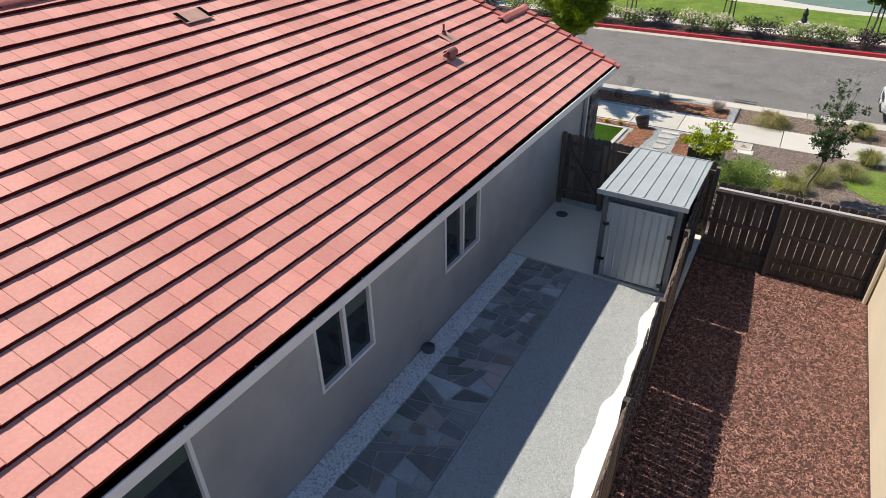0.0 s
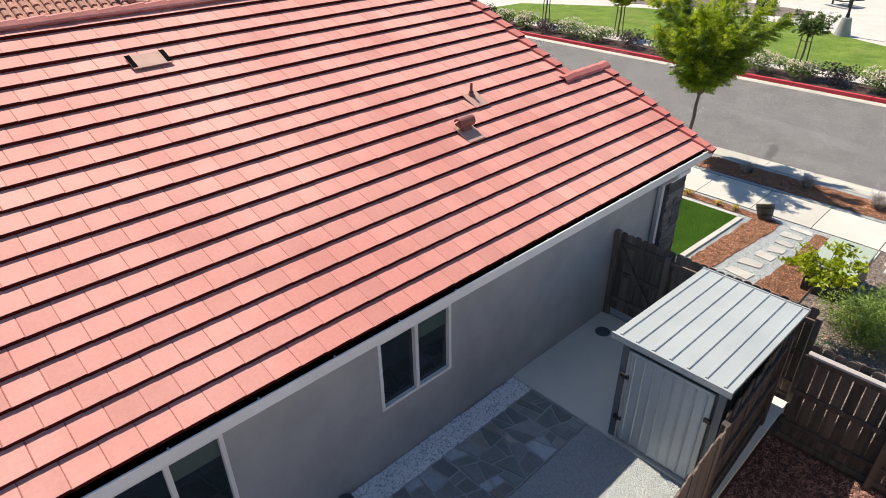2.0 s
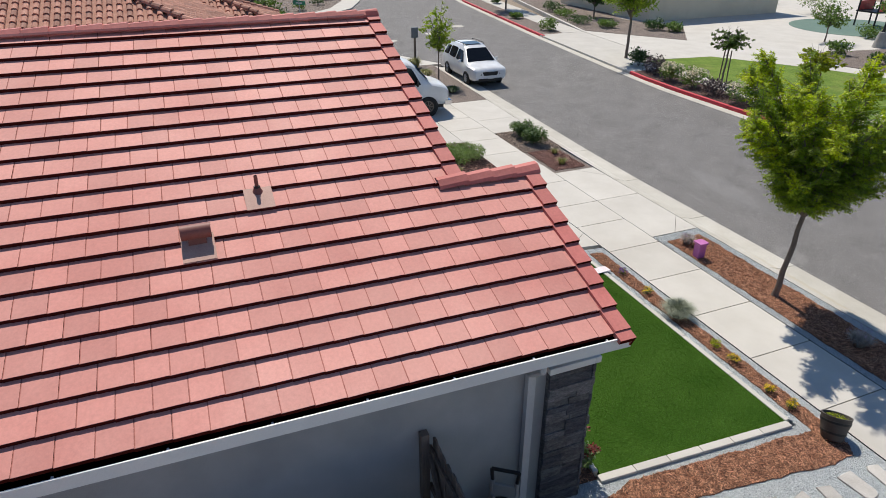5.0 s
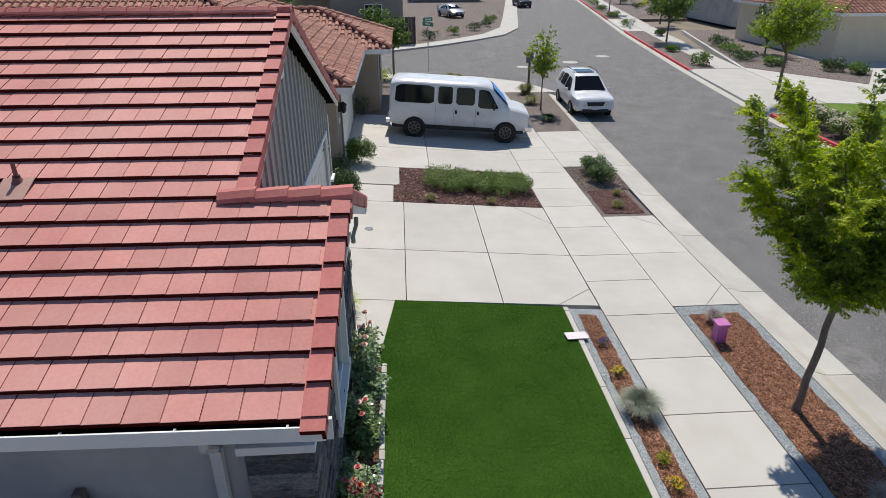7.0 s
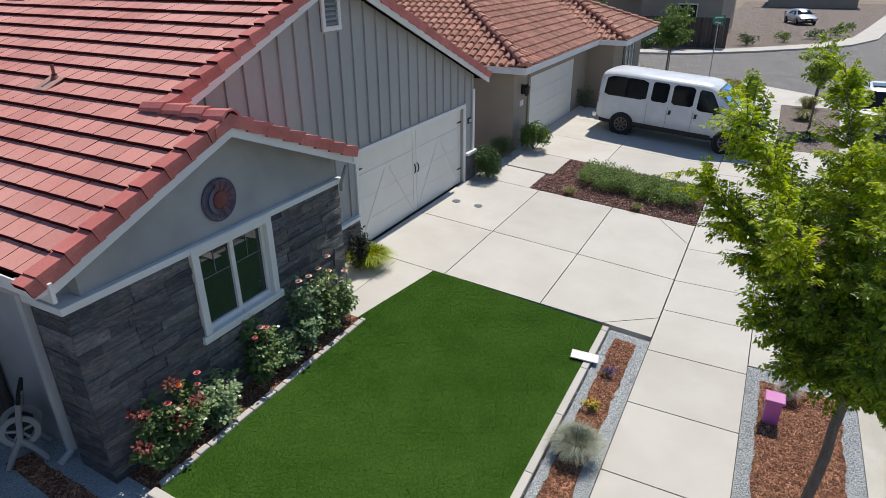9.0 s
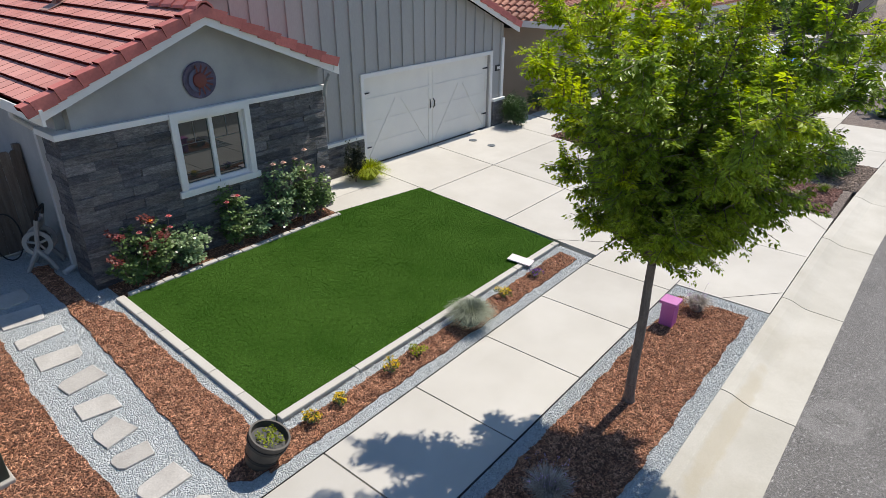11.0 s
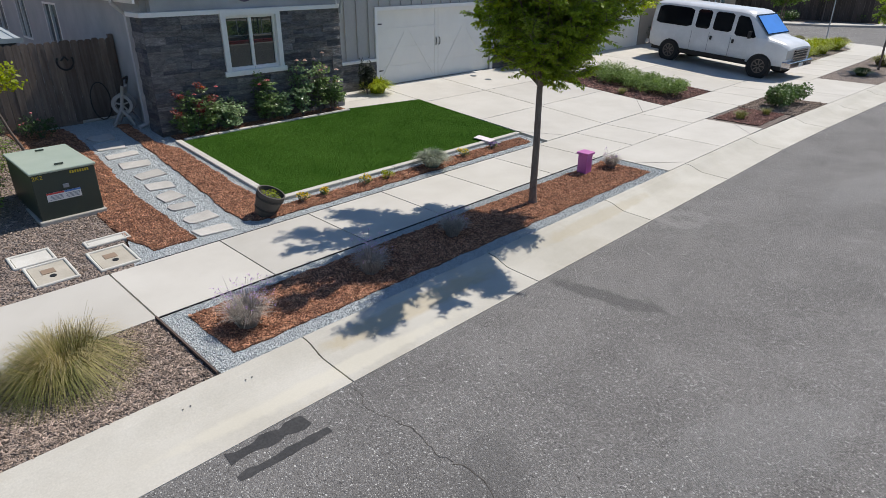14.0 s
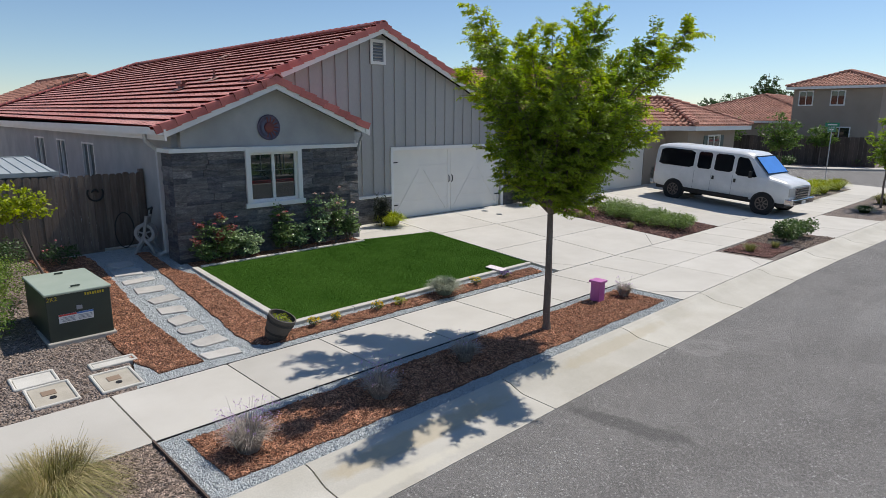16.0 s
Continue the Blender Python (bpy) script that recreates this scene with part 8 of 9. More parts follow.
ribbon("far_pavement", 1.9, 3.1, -0.4, 0.012, M_CONC, "pale concrete pavement beside the park", "pavement", 60, -27.5)
ribbon("far_apron", 0.0, 4.2, -0.4, 0.0, M_CONC, "pale concrete crossing on the far side", "pavement", -27.5, -40.0, 2.5)
ribbon("mulch_bed", 0.17, 1.9, -0.4, 0.0, M_MULCH, "mulch bed with small shrubs along the far kerb", "mulch bed", -40.0, -62.0, 2.0)
ribbon("far_pavement", 1.9, 3.6, -0.4, 0.012, M_CONC, "pale concrete pavement on the far side", "pavement", -40.0, -160.0)
ribbon("far_apron", 0.0, 1.9, -0.4, 0.002, M_CONC, "pale concrete crossing on the far side", "pavement", -62.0, -74.0, 3.0)
ribbon("mulch_bed", 0.17, 1.9, -0.4, 0.0, M_MULCH, "mulch bed along the far kerb", "mulch bed", -74.0, -160.0, 4.0)
Geo().prism([(60, 36.3), (60, 41.5), (2, 41.3), (-6, 42.6), (-12, 45.5), (-18, 46.0), (-24, 43.5), (-29, 40.5), (-29.5, 36.3)], -0.3, 0.03).done("park_lawn", M_LAWN, label="sunlit mown park lawn beside the street", category="lawn", kind="structure")
Geo().prism([(60, 41.5), (60, 75), (-60, 75), (-62, 44), (-40, 38.6), (-29.5, 37.5), (-29, 40.5), (-24, 43.5), (-18, 46.0), (-12, 45.5), (-6, 42.6), (2, 41.3)], -0.3, 0.02).done("park_plaza", M_CONC, label="pale concrete paths and plaza of the park", category="plaza", kind="structure")
M_SAFETY = surf("green_safety_surface", (0.10, 0.17, 0.14), (0.13, 0.20, 0.165), rough=0.95, big=0.5, fine=40, amount=0.12, bump=0.2, depth=0.004)
def disc_sheet(name, cx, cy, rx, ry, z, mat, label, category):
    Geo().prism([(cx + rx * math.cos(2 * math.pi * k / 40), cy + ry * math.sin(2 * math.pi * k / 40)) for k in range(40)], -0.2, z).done(name, mat, label=label, category=category, kind="structure")


disc_sheet("play_surface", -33.5, 58.5, 4.6, 4.6, 0.035, M_SAFETY, "round green rubber play surface", "playground")
disc_sheet("court", 4.0, 49.5, 9.5, 7.2, 0.035, M_SAFETY, "round green court in the park", "court")
Geo().prism([(-27.5, 46.2), (-24, 45.2), (-17.5, 47.5), (-13, 47.6), (-13, 50.5), (-20, 51.5), (-26.5, 52.5)], -0.2, 0.05).done("mulch_bed", M_MULCH, label="park mulch bed with shrubs and grasses", category="mulch bed", kind="structure")
Geo().prism([(-62, 44.2), (-40.2, 38.9), (-34, 43.0), (-38.5, 46.5), (-44, 45), (-62, 50)], -0.2, 0.04).done("garden_bed", M_MULCH, label="mulched front garden across the street", category="mulch bed", kind="structure")

# shrubs and roses along the kerb of the park
rs = np.random.RandomState(3)
x, i = 9.0, 0
while x > -27:
    yk = far_kerb(x) + 1.0
    dark = i % 3 == 1
    rx = rs.uniform(0.75, 1.15)
    shrub("park_shrub" if dark else "white_rose", (x, yk, 0), rx, 0.75, rs.uniform(0.75, 1.0), 800, 0.12, M_PURPLE if dark else M_LEAF2, "dark purple-green shrub along the red kerb" if dark else "white-flowering rose shrub along the red kerb", "shrub", seed=300 + i, group="shrubs along the park kerb", flowers=None if dark else (M_WHITEP, 170, 0.065, "white blossom"), blobs=8)
    x -= rx * 1.75
    i += 1
for i, (x, y, r, h, th, m, lab) in enumerate(((-23.4, 36.0, 1.05, 1.25, 1.75, M_LEAF2, "clipped lollipop tree with stakes by the park"), (-18.3, 35.9, 1.0, 1.2, 1.7, M_LEAF3, "yellowing lollipop tree with stakes by the park"), (-8.4, 34.7, 1.15, 1.35, 1.8, M_LEAF2, "clipped lollipop tree with stakes by the park"), (-3.6, 34.5, 1.1, 1.3, 1.8, M_LEAF2, "clipped lollipop tree with stakes by the park"), (2.5, 34.6, 1.1, 1.3, 1.8, M_LEAF2, "clipped lollipop tree with stakes by the park"))):
    spray_tree("park_tree", (x, y, 0.0), [(th - 0.1, 0.35), (th + 0.15, r * 0.8), (th + 0.5, r), (th + 0.85, r * 0.85), (th + 1.1, r * 0.4)], 210, 40, 0.11, m, lab, 400 + i, th, 0.05, (0.06, 0.0), None, "clipped park trees", True)
tree("street_tree", (-30.7, 35.6, 0), 2.3, 2.0, 3.4, 26, 6500, 0.16, M_LEAF, "leafy green street tree across the street", seed=420, trunk_r=0.09)
tree("street_tree", (-53.5, 39.0, 0), 1.9, 2.3, 3.2, 24, 5000, 0.2, M_LEAF2, "round green street tree across the street", seed=421, trunk_r=0.08, shape="oval")
tree("conifer", (-46.0, 43.5, 0), 0.8, 1.3, 3.6, 26, 3500, 0.16, M_LEAF4, "dark green conifer in a front garden", seed=422, trunk_r=0.07, shape="oval")
tree("park_tree", (-24.5, 50.0, 0), 1.9, 1.5, 2.3, 20, 3000, 0.2, M_LEAF2, "green shade tree in the park", seed=423, trunk_r=0.08, shape="oval")
tree("park_tree", (-21.0, 46.8, 0), 1.0, 1.0, 1.2, 16, 1600, 0.16, M_LEAF2, "small green tree in the park", seed=424, trunk_r=0.05, shape="oval")
tree("park_tree", (-30, 51.0, 0), 1.0, 1.2, 1.5, 16, 1800, 0.16, M_LEAF2, "small green tree beside the play area", seed=425, trunk_r=0.05, shape="oval")
for i, (x, y, r, h) in enumerate(((-41.5, 36.6, 0.9, 0.9), (-43.5, 40.5, 1.4, 0.7), (-47.5, 41.5, 1.6, 0.6), (-50.5, 42.2, 1.3, 0.9), (-40.8, 41.2, 0.9, 0.7), (-38.5, 43.8, 1.0, 0.8), (-37.2, 44.5, 0.9, 0.7), (-58, 40.2, 0.7, 0.6), (-48.0, 37.2, 0.7, 0.5), (-28.6, 34.9, 0.8, 1.0), (-26.5, 47.8, 0.9, 0.9), (-23.2, 47.4, 0.9, 0.8), (-18.3, 49.2, 0.9, 0.8), (-15.5, 49.0, 0.8, 0.8), (-29.8, 55.0, 1.2, 0.9), (-33.5, 64, 2.2, 1.6), (-40, 62, 2.4, 1.8), (-48, 64, 2.2, 1.6))):
    shrub("garden_shrub", (x, y, 0.02), r, r * 0.8, h, 700, 0.16, M_LEAF4 if i % 2 else M_LEAF2, "green garden shrub across the street", seed=500 + i, group="shrubs across the street", blobs=7)

# park furniture
M_GCONC = surf("grey_cast_concrete", (0.30, 0.29, 0.27), (0.36, 0.35, 0.33), rough=0.9, big=3, fine=50, amount=0.1, bump=0.2, depth=0.005)
def lamp_post(x, y):
    t = thing("lamp_post", (x, y, 0), "dark lamp post on a conical concrete base", "lamp post", "park lamp posts")
    Geo().lathe((x, y, 0), [(0.42, 0), (0.40, 0.1), (0.28, 0.7), (0.24, 0.95), (0.001, 0.97)], 16).done("base", M_GCONC, t, smooth=True)
    Geo().lathe((x, y, 0.95), [(0.11, 0), (0.09, 0.15), (0.065, 0.3), (0.055, 3.4)], 12).done("pole", M_BLACK, t, smooth=True)
    Geo().lathe((x, y, 4.3), [(0.06, 0), (0.2, 0.1), (0.22, 0.45), (0.1, 0.6), (0.001, 0.62)], 12).done("lantern", M_BLACK, t, smooth=True)


lamp_post(-9.5, 44.4)
lamp_post(-27.2, 52.4)


def picnic_table(x, y, rot):
    t = thing("picnic_table", (x, y, 0), "dark metal picnic table with benches in the park", "picnic table", "park picnic tables")
    m = pose(x, y, 0, 0, 0, rot)
    Geo().obox(m @ pose(0, 0, 0.74), (1.9, 0.75, 0.05)).done("tabletop", M_BLACK, t)
    for s in (-1, 1):
        Geo().obox(m @ pose(0, s * 0.72, 0.45), (1.9, 0.28, 0.04)).done("bench", M_BLACK, t)
        Geo().obox(m @ pose(s * 0.7, 0, 0.36), (0.07, 0.1, 0.72)).done("leg", M_BLACK, t)
        Geo().obox(m @ pose(s * 0.7, 0, 0.42), (0.06, 1.5, 0.06)).done("crossbar", M_BLACK, t)


for x, y, r in ((-16.5, 55, 20), (-12.5, 54, -30), (-20.5, 58, 50), (-6, 52, 10), (-9, 57.5, 70)):
    picnic_table(x, y, r)
play = thing("play_structure", (-33.5, 60, 0), "playground tower with a blue roof and red panels", "playground")
for dx in (-0.8, 0.8):
    for dy in (-0.8, 0.8):
        Geo().cyl((-33.5 + dx, 60 + dy, 0), (-33.5 + dx, 60 + dy, 2.6), 0.06, 0.06, 8).done("post", M_BLACK, play)
Geo().box(-34.4, -32.6, 59.1, 60.9, 1.05, 1.15).done("deck", M_BLACK, play)
Geo().add([(-34.6, 58.9, 2.55), (-32.4, 58.9, 2.55), (-32.4, 61.1, 2.55), (-34.6, 61.1, 2.55), (-33.5, 60, 3.4)], [(0, 1, 4), (1, 2, 4), (2, 3, 4), (3, 0, 4), (3, 2, 1, 0)]).done("canopy", M_SHADE, play, "blue canopy")
for dx in (-0.8, 0.8):
    Geo().box(-33.5 + dx - 0.03, -33.5 + dx + 0.03, 59.2, 60.8, 1.15, 1.8).done("panel", M_LRED, play)
g = Geo().box(-0.55, -0.05, 37.35, 37.85, 0.0, 0.16, 1)
g.lathe((-0.3, 37.6, 0.16), [(0.13, 0), (0.16, 0.12), (0.10, 0.28), (0.14, 0.42), (0.08, 0.56), (0.065, 0.63), (0.001, 0.69)], 14)
g.done("statue", [M_BLACK, M_WHITE], label="small dark statue on a white base in the lawn", category="statue")

# hydrant, signs and poles at the corner
hyd = thing("fire_hydrant", (-64.3, 39.6, 0), "white fire hydrant beside the far pavement", "hydrant")
Geo().lathe((-64.3, 39.6, 0), [(0.16, 0), (0.16, 0.06), (0.11, 0.08), (0.11, 0.55), (0.15, 0.58), (0.13, 0.72), (0.04, 0.8), (0.001, 0.82)], 14).done("barrel", M_WHITE, hyd, smooth=True)
Geo().cyl((-64.55, 39.6, 0.45), (-64.05, 39.6, 0.45), 0.06, 0.06, 10).done("outlet", M_WHITE, hyd)
M_SIGN = plain("green_sign", (0.01, 0.22, 0.12), 0.4)
sgn = thing("street_sign", (-40.6, 18.1, 0), "green street-name blades on a thin steel post", "street sign")
Geo().cyl((-40.2, 18.1, 0), (-40.2, 18.1, 3.05), 0.03, 0.03, 10).done("post", M_CARS, sgn)
b1 = Geo().obox(pose(-40.2, 18.1, 2.9, 0, 0, 38), (1.0, 0.02, 0.24)).done("sign_blade", M_SIGN, sgn, "green name blade")
b2 = Geo().obox(pose(-40.2, 18.1, 3.17, 0, 0, 128), (0.75, 0.02, 0.22)).done("sign_blade", M_SIGN, sgn, "green name blade")
for b, rz2, z in ((b1, 38, 2.9), (b2, 128, 3.17)):
    for s in (-1, 1):
        Geo().obox(pose(-40.2, 18.1, z, 0, 0, rz2) @ pose(0, s * 0.012, 0), (0.5, 0.006, 0.07)).done("name_bar", M_WHITE, b)
pole = thing("sign_post", (-33.4, 23.2, 0), "dark square post with a small sign near the kerb", "sign post")
Geo().box(-33.47, -33.37, 23.15, 23.25, 0, 2.1).done("post", M_WOOD, pole)
Geo().box(-33.49, -33.35, 23.02, 23.38, 1.55, 2.1).done("sign_plate", M_DMETAL, pole)
tree("corner_tree", (-38.9, 15.9, 0.0), 1.6, 1.15, 2.4, 22, 3200, 0.15, M_LEAF2, "young dark green tree on stakes at the corner", seed=430, trunk_r=0.05, shape="oval", stakes=True)
tree("young_tree", (-29.2, 23.0, 0), 1.5, 0.75, 2.5, 20, 2400, 0.13, M_LEAF, "young upright tree in the street bed", seed=431, trunk_r=0.04, shape="oval")
for i, (x, y, r, h, m) in enumerate(((-33.0, 23.0, 0.55, 0.8, M_DRYGRASS), (-30.6, 22.8, 0.5, 0.6, M_DRYGRASS), (-27.1, 22.9, 0.42, 0.4, M_LEAF4), (-37.6, 19.3, 0.5, 0.5, M_GRNGRASS), (-37.0, 17.6, 0.5, 0.5, M_DRYGRASS), (-36.8, 20.3 - 0.6, 0.5, 0.6, M_GRNGRASS))):
    tuft("grass_clump", (x, y, 0.0), r, h, 700, 0.014, m, "feathery grass clump near the street corner", seed=440 + i, droop=0.7, group="grass clumps")
for i in range(9):
    x, y = -29.2 - i * 0.72, 19.6 + 0.35 * math.sin(i * 1.7)
    tuft("lime_grass", (x, y, lot(x, y)), 0.7, 0.72, 620, 0.018, M_LEAF3, "bright yellow-green grass mound beside the van driveway", seed=460 + i, droop=0.6, group="lime grasses")
shrub("round_shrub", (-27.0, 14.6, 0.4), 0.5, 0.5, 0.9, 900, 0.06, M_LEAF4, "round green shrub beside the garage of the tan house", seed=480)
shrub("round_shrub", (-34.9, 15.2, 0.2), 0.8, 0.7, 0.9, 900, 0.09, M_LEAF3, "yellow-green shrub at the house corner", seed=481)
shrub("round_shrub", (-35.6, 13.6, 0.1), 0.8, 0.7, 1.0, 900, 0.09, M_LEAF2, "green shrub at the house corner", seed=482)
# gardens further along the far side
ribbon("garden_bed", 3.6, 9.5, -0.4, -0.01, M_MULCH, "mulched front gardens along the far side of the street", "mulch bed", -74.0, -160.0, 4.0)
for i in range(16):
    x = -66.0 - i * 3.4
    y = far_kerb(x) + (1.0 if i % 3 == 0 else 4.6 + 1.7 * (i % 3))
    shrub("garden_shrub", (x, y, 0.0), 0.9, 0.8, 0.8, 420, 0.17, (M_LEAF2, M_LEAF4, M_LEAF3)[i % 3], "green garden shrub along the far pavement", seed=700 + i, group="shrubs across the street")
for i, (x, d) in enumerate(((-68.5, 5.0), (-80.0, 1.0), (-92.0, 1.0), (-99.0, 5.5))):
    tree("street_tree", (x, far_kerb(x) + d, 0), 1.8, 1.7, 2.7, 22, 3000, 0.22, M_LEAF2, "round green street tree across the street", seed=720 + i, trunk_r=0.08, shape="oval")
# verge over the side street
Geo().prism([(-49.2, -100), (-49.2, 12), (-50.3, 15.6), (-53.3, 19.6), (-56.8, 23.2), (-60.3, 26.2), (-66, 28.5), (-77, 30.4), (-120, 37.8), (-120, 36), (-77, 28.6), (-66.5, 26.7), (-61, 24.3), (-57.8, 21.6), (-54.5, 18.4), (-51.8, 14.8), (-50.9, 11.5), (-50.9, -100)], -0.3, 0.0).done("far_pavement", M_CONC, label="pale pavement across the side street", category="pavement", kind="structure")
Geo().prism([(-50.9, -100), (-50.9, 11.5), (-51.8, 14.8), (-54.5, 18.4), (-57.8, 21.6), (-61, 24.3), (-66.5, 26.7), (-77, 28.6), (-120, 36), (-120, 15), (-54.1, 15), (-54.1, -100)], -0.3, -0.02).done("mulch_bed", M_MULCH, label="mulched corner garden across the side street", category="mulch bed", kind="structure")
for i, (x, y) in enumerate(((-52.6, 6.5), (-52.8, 9.5), (-52.3, 12.2), (-54.6, 16.5), (-57, 19), (-60.5, 21.5), (-64, 23.8), (-52.4, 3.5), (-68, 25.5), (-72, 26.4))):
    shrub("verge_shrub", (x, y, 0), 0.9, 0.8, 0.85, 420, 0.16, M_LEAF2 if i % 2 else M_LEAF4, "low green shrub along the corner fence", seed=600 + i, group="shrubs across the side street")
for i, (x, y, th, r, h, s) in enumerate(((-52.9, 7.5, 1.6, 1.3, 2.2, "oval"), (-53.2, 14.2, 1.4, 1.1, 1.9, "oval"))):
    tree("street_tree", (x, y, 0), th, r, h, 20, 2400, 0.17, M_LEAF2, "young green tree in front of the corner fence", seed=620 + i, trunk_r=0.05, shape=s)
for i, (x, y, r, h, th, sh) in enumerate(((-122, -13.8, 2.6, 7.2, 4.6, "oval"), (-123, -10.8, 2.2, 4.6, 4.0, "oval"), (-120, -18.5, 3.4, 5.2, 3.0, "oval"), (-122, -24.0, 2.4, 4.2, 3.2, "oval"), (-150, -55, 5, 5.0, 2.5, "oval"))):
    tree("distant_tree", (x, y, 0), th, r, h, 30, 4200, 0.42, M_LEAF4, "dark distant tree above the roofs", seed=640 + i, trunk_r=0.25, shape=sh, group="distant trees")
# manhole covers and road marks
for x, y, r in ((-44.2, 28.3, 0.55), (-46.8, 31.4, 0.5), (-42.5, 24.6, 0.4)):
    Geo().lathe((x, y, ROAD_Z), [(r, 0), (r, 0.006), (0.001, 0.006)], 24).done("manhole_cover", M_KERB, label="pale manhole ring in the asphalt", category="manhole cover")
for x, y in ((-14.56, 14.78), (-14.6, 15.38)):
    Geo().lathe((x, y, lot(x, y)), [(0.11, 0.0), (0.11, 0.008), (0.001, 0.009)], 18).done("drain_cover", M_DMETAL, label="small round metal cover in the driveway", category="drain cover")

# ---- roof tiles: the nearest as pieces of their own, the rest joined ----
CA, SA = math.cos(math.atan(SLOPE)), math.sin(math.atan(SLOPE))
TILE_W, TILE_L = 0.318, 0.425


def gauge(c, y=14.6):
    """How far up the slope the nose of a course lies: the courses run a little out of square with the eaves and open towards the ridge."""
    return 0.202 + 0.3157 * c + 0.00125 * c * c + y * (0.00099 * c - 0.0196)


def tile_verts(jit=0.0):
    """A flat tile with an eased nose, a butt raked out over the shaded strip under it and a shallow groove along one
    side.
    """
    w = TILE_W / 2 - 0.0004
    f, b = 0.084 + jit * 0.7, 0.025
    j = w - 0.011
    return [(-0.020, -w, 0.040), (-0.020, w, 0.040), (-0.012, w, f - 0.018), (-0.012, -w, f - 0.018), (-0.011, w, f - 0.007), (-0.011, -w, f - 0.002), (-0.008, w, f - 0.005), (-0.008, -w, f),
            (TILE_L, -w, b), (TILE_L, w, b - 0.005), (TILE_L, w, -0.008), (TILE_L, -w, -0.008), (-0.011, j, f - 0.002), (-0.008, j, f), (TILE_L, j, b)]


# the first face is the top, then the nose, the groove, the hidden sides, the butt and its undercut
TILE_F = [(7, 13, 14, 8), (5, 12, 13, 7), (13, 6, 9, 14), (12, 4, 6, 13), (8, 14, 9, 10, 11), (11, 10, 1, 0), (0, 3, 5, 7, 8, 11), (1, 10, 9, 6, 4, 2), (3, 2, 4, 12, 5), (0, 1, 2, 3)]
# Slot 1, on the sides and butt, carries the painted shade.
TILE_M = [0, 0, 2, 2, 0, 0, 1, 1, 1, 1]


def slope_frame(side):
    """Axes up the slope, across it and out of it, for the +x (1) or -x (-1) side."""
    u = Vector((-side * CA, 0, SA))
    n = Vector((side * SA, 0, CA))
    v = n.cross(u)
    return Matrix((u, v, n)).transposed().to_4x4()


M_GROOVE = surf("tile_groove", (0.42, 0.155, 0.125), (0.48, 0.20, 0.165), rough=0.9, big=5.0, fine=40, amount=0.25, bump=0, spec=0.2)
tile_me = bpy.data.meshes.new("tile")
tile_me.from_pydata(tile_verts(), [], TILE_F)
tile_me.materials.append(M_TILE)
tile_me.materials.append(M_BUTT_SHADE)
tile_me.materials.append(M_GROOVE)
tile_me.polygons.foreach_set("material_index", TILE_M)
FR = slope_frame(1)
FL = slope_frame(-1)
far_v, far_f = [], []
n_single = 0


def put_tile(frame4, origin, single, jit):
    global n_single
    if single:
        ob = new("tile", tile_me)
        ob.parent = roof
        ob.matrix_parent_inverse = Matrix()
        ob.matrix_basis = Matrix.Translation(origin) @ frame4 @ pose(0, RNG.uniform(-0.001, 0.001), 0, RNG.uniform(-0.3, 0.3), RNG.uniform(-0.4, 0.4), RNG.uniform(-0.1, 0.1))
        n_single += 1
    else:
        k = len(far_v)
        m = Matrix.Translation(origin) @ frame4 @ pose(0, RNG.uniform(-0.001, 0.001), 0, RNG.uniform(-0.3, 0.3), RNG.uniform(-0.4, 0.4), RNG.uniform(-0.1, 0.1))
        far_v.extend([tuple(m @ Vector(p)) for p in tile_verts(jit)])
        far_f.extend([tuple(i + k for i in q) for q in TILE_F])


for c in range(20):
    d = gauge(c)
    z = EAVE_Z + d * SA - 0.03
    y_end = SMALL_Y - 0.06 - verge(EAVE_X - d * CA) if c < 8 else FRONT_Y - 0.06
    y_start = BACK_Y - (EAVE_X - RIDGE_X) + d * CA
    y = y_end - TILE_W / 2 - (TILE_W / 2 if c % 2 else 0)
    if c % 2:
        s = gauge(c, y_end)
        put_tile(FR, Vector((EAVE_X - s * CA, y_end - TILE_W / 4, EAVE_Z + s * SA - 0.034)), False, 0)
    while y > y_start:
        s = gauge(c, y)
        put_tile(FR, Vector((EAVE_X - s * CA, y, EAVE_Z + s * SA - 0.03)), c < 6 and y > 1.6 and n_single < 300, RNG.uniform(-0.004, 0.004))
        y -= TILE_W
    # the other side of the main ridge
    x2 = LEFT_X + d * CA
    y = FRONT_Y - 0.06 - TILE_W / 2 - (TILE_W / 2 if c % 2 else 0)
    while y > y_start:
        put_tile(FL, Vector((x2, y, z)), False, RNG.uniform(-0.004, 0.004))
        y -= TILE_W
    if c < 8:
        x3 = SL_X + d * CA
        y = SMALL_Y - 0.06 - TILE_W / 2
        while y > GY + 0.12:
            put_tile(FL, Vector((x3, y, z)), False, RNG.uniform(-0.004, 0.004))
            y -= TILE_W
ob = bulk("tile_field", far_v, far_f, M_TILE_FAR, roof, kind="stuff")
ob.data.materials.append(M_BUTT_SHADE)
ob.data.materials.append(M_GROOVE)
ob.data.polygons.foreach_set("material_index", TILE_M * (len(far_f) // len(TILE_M)))

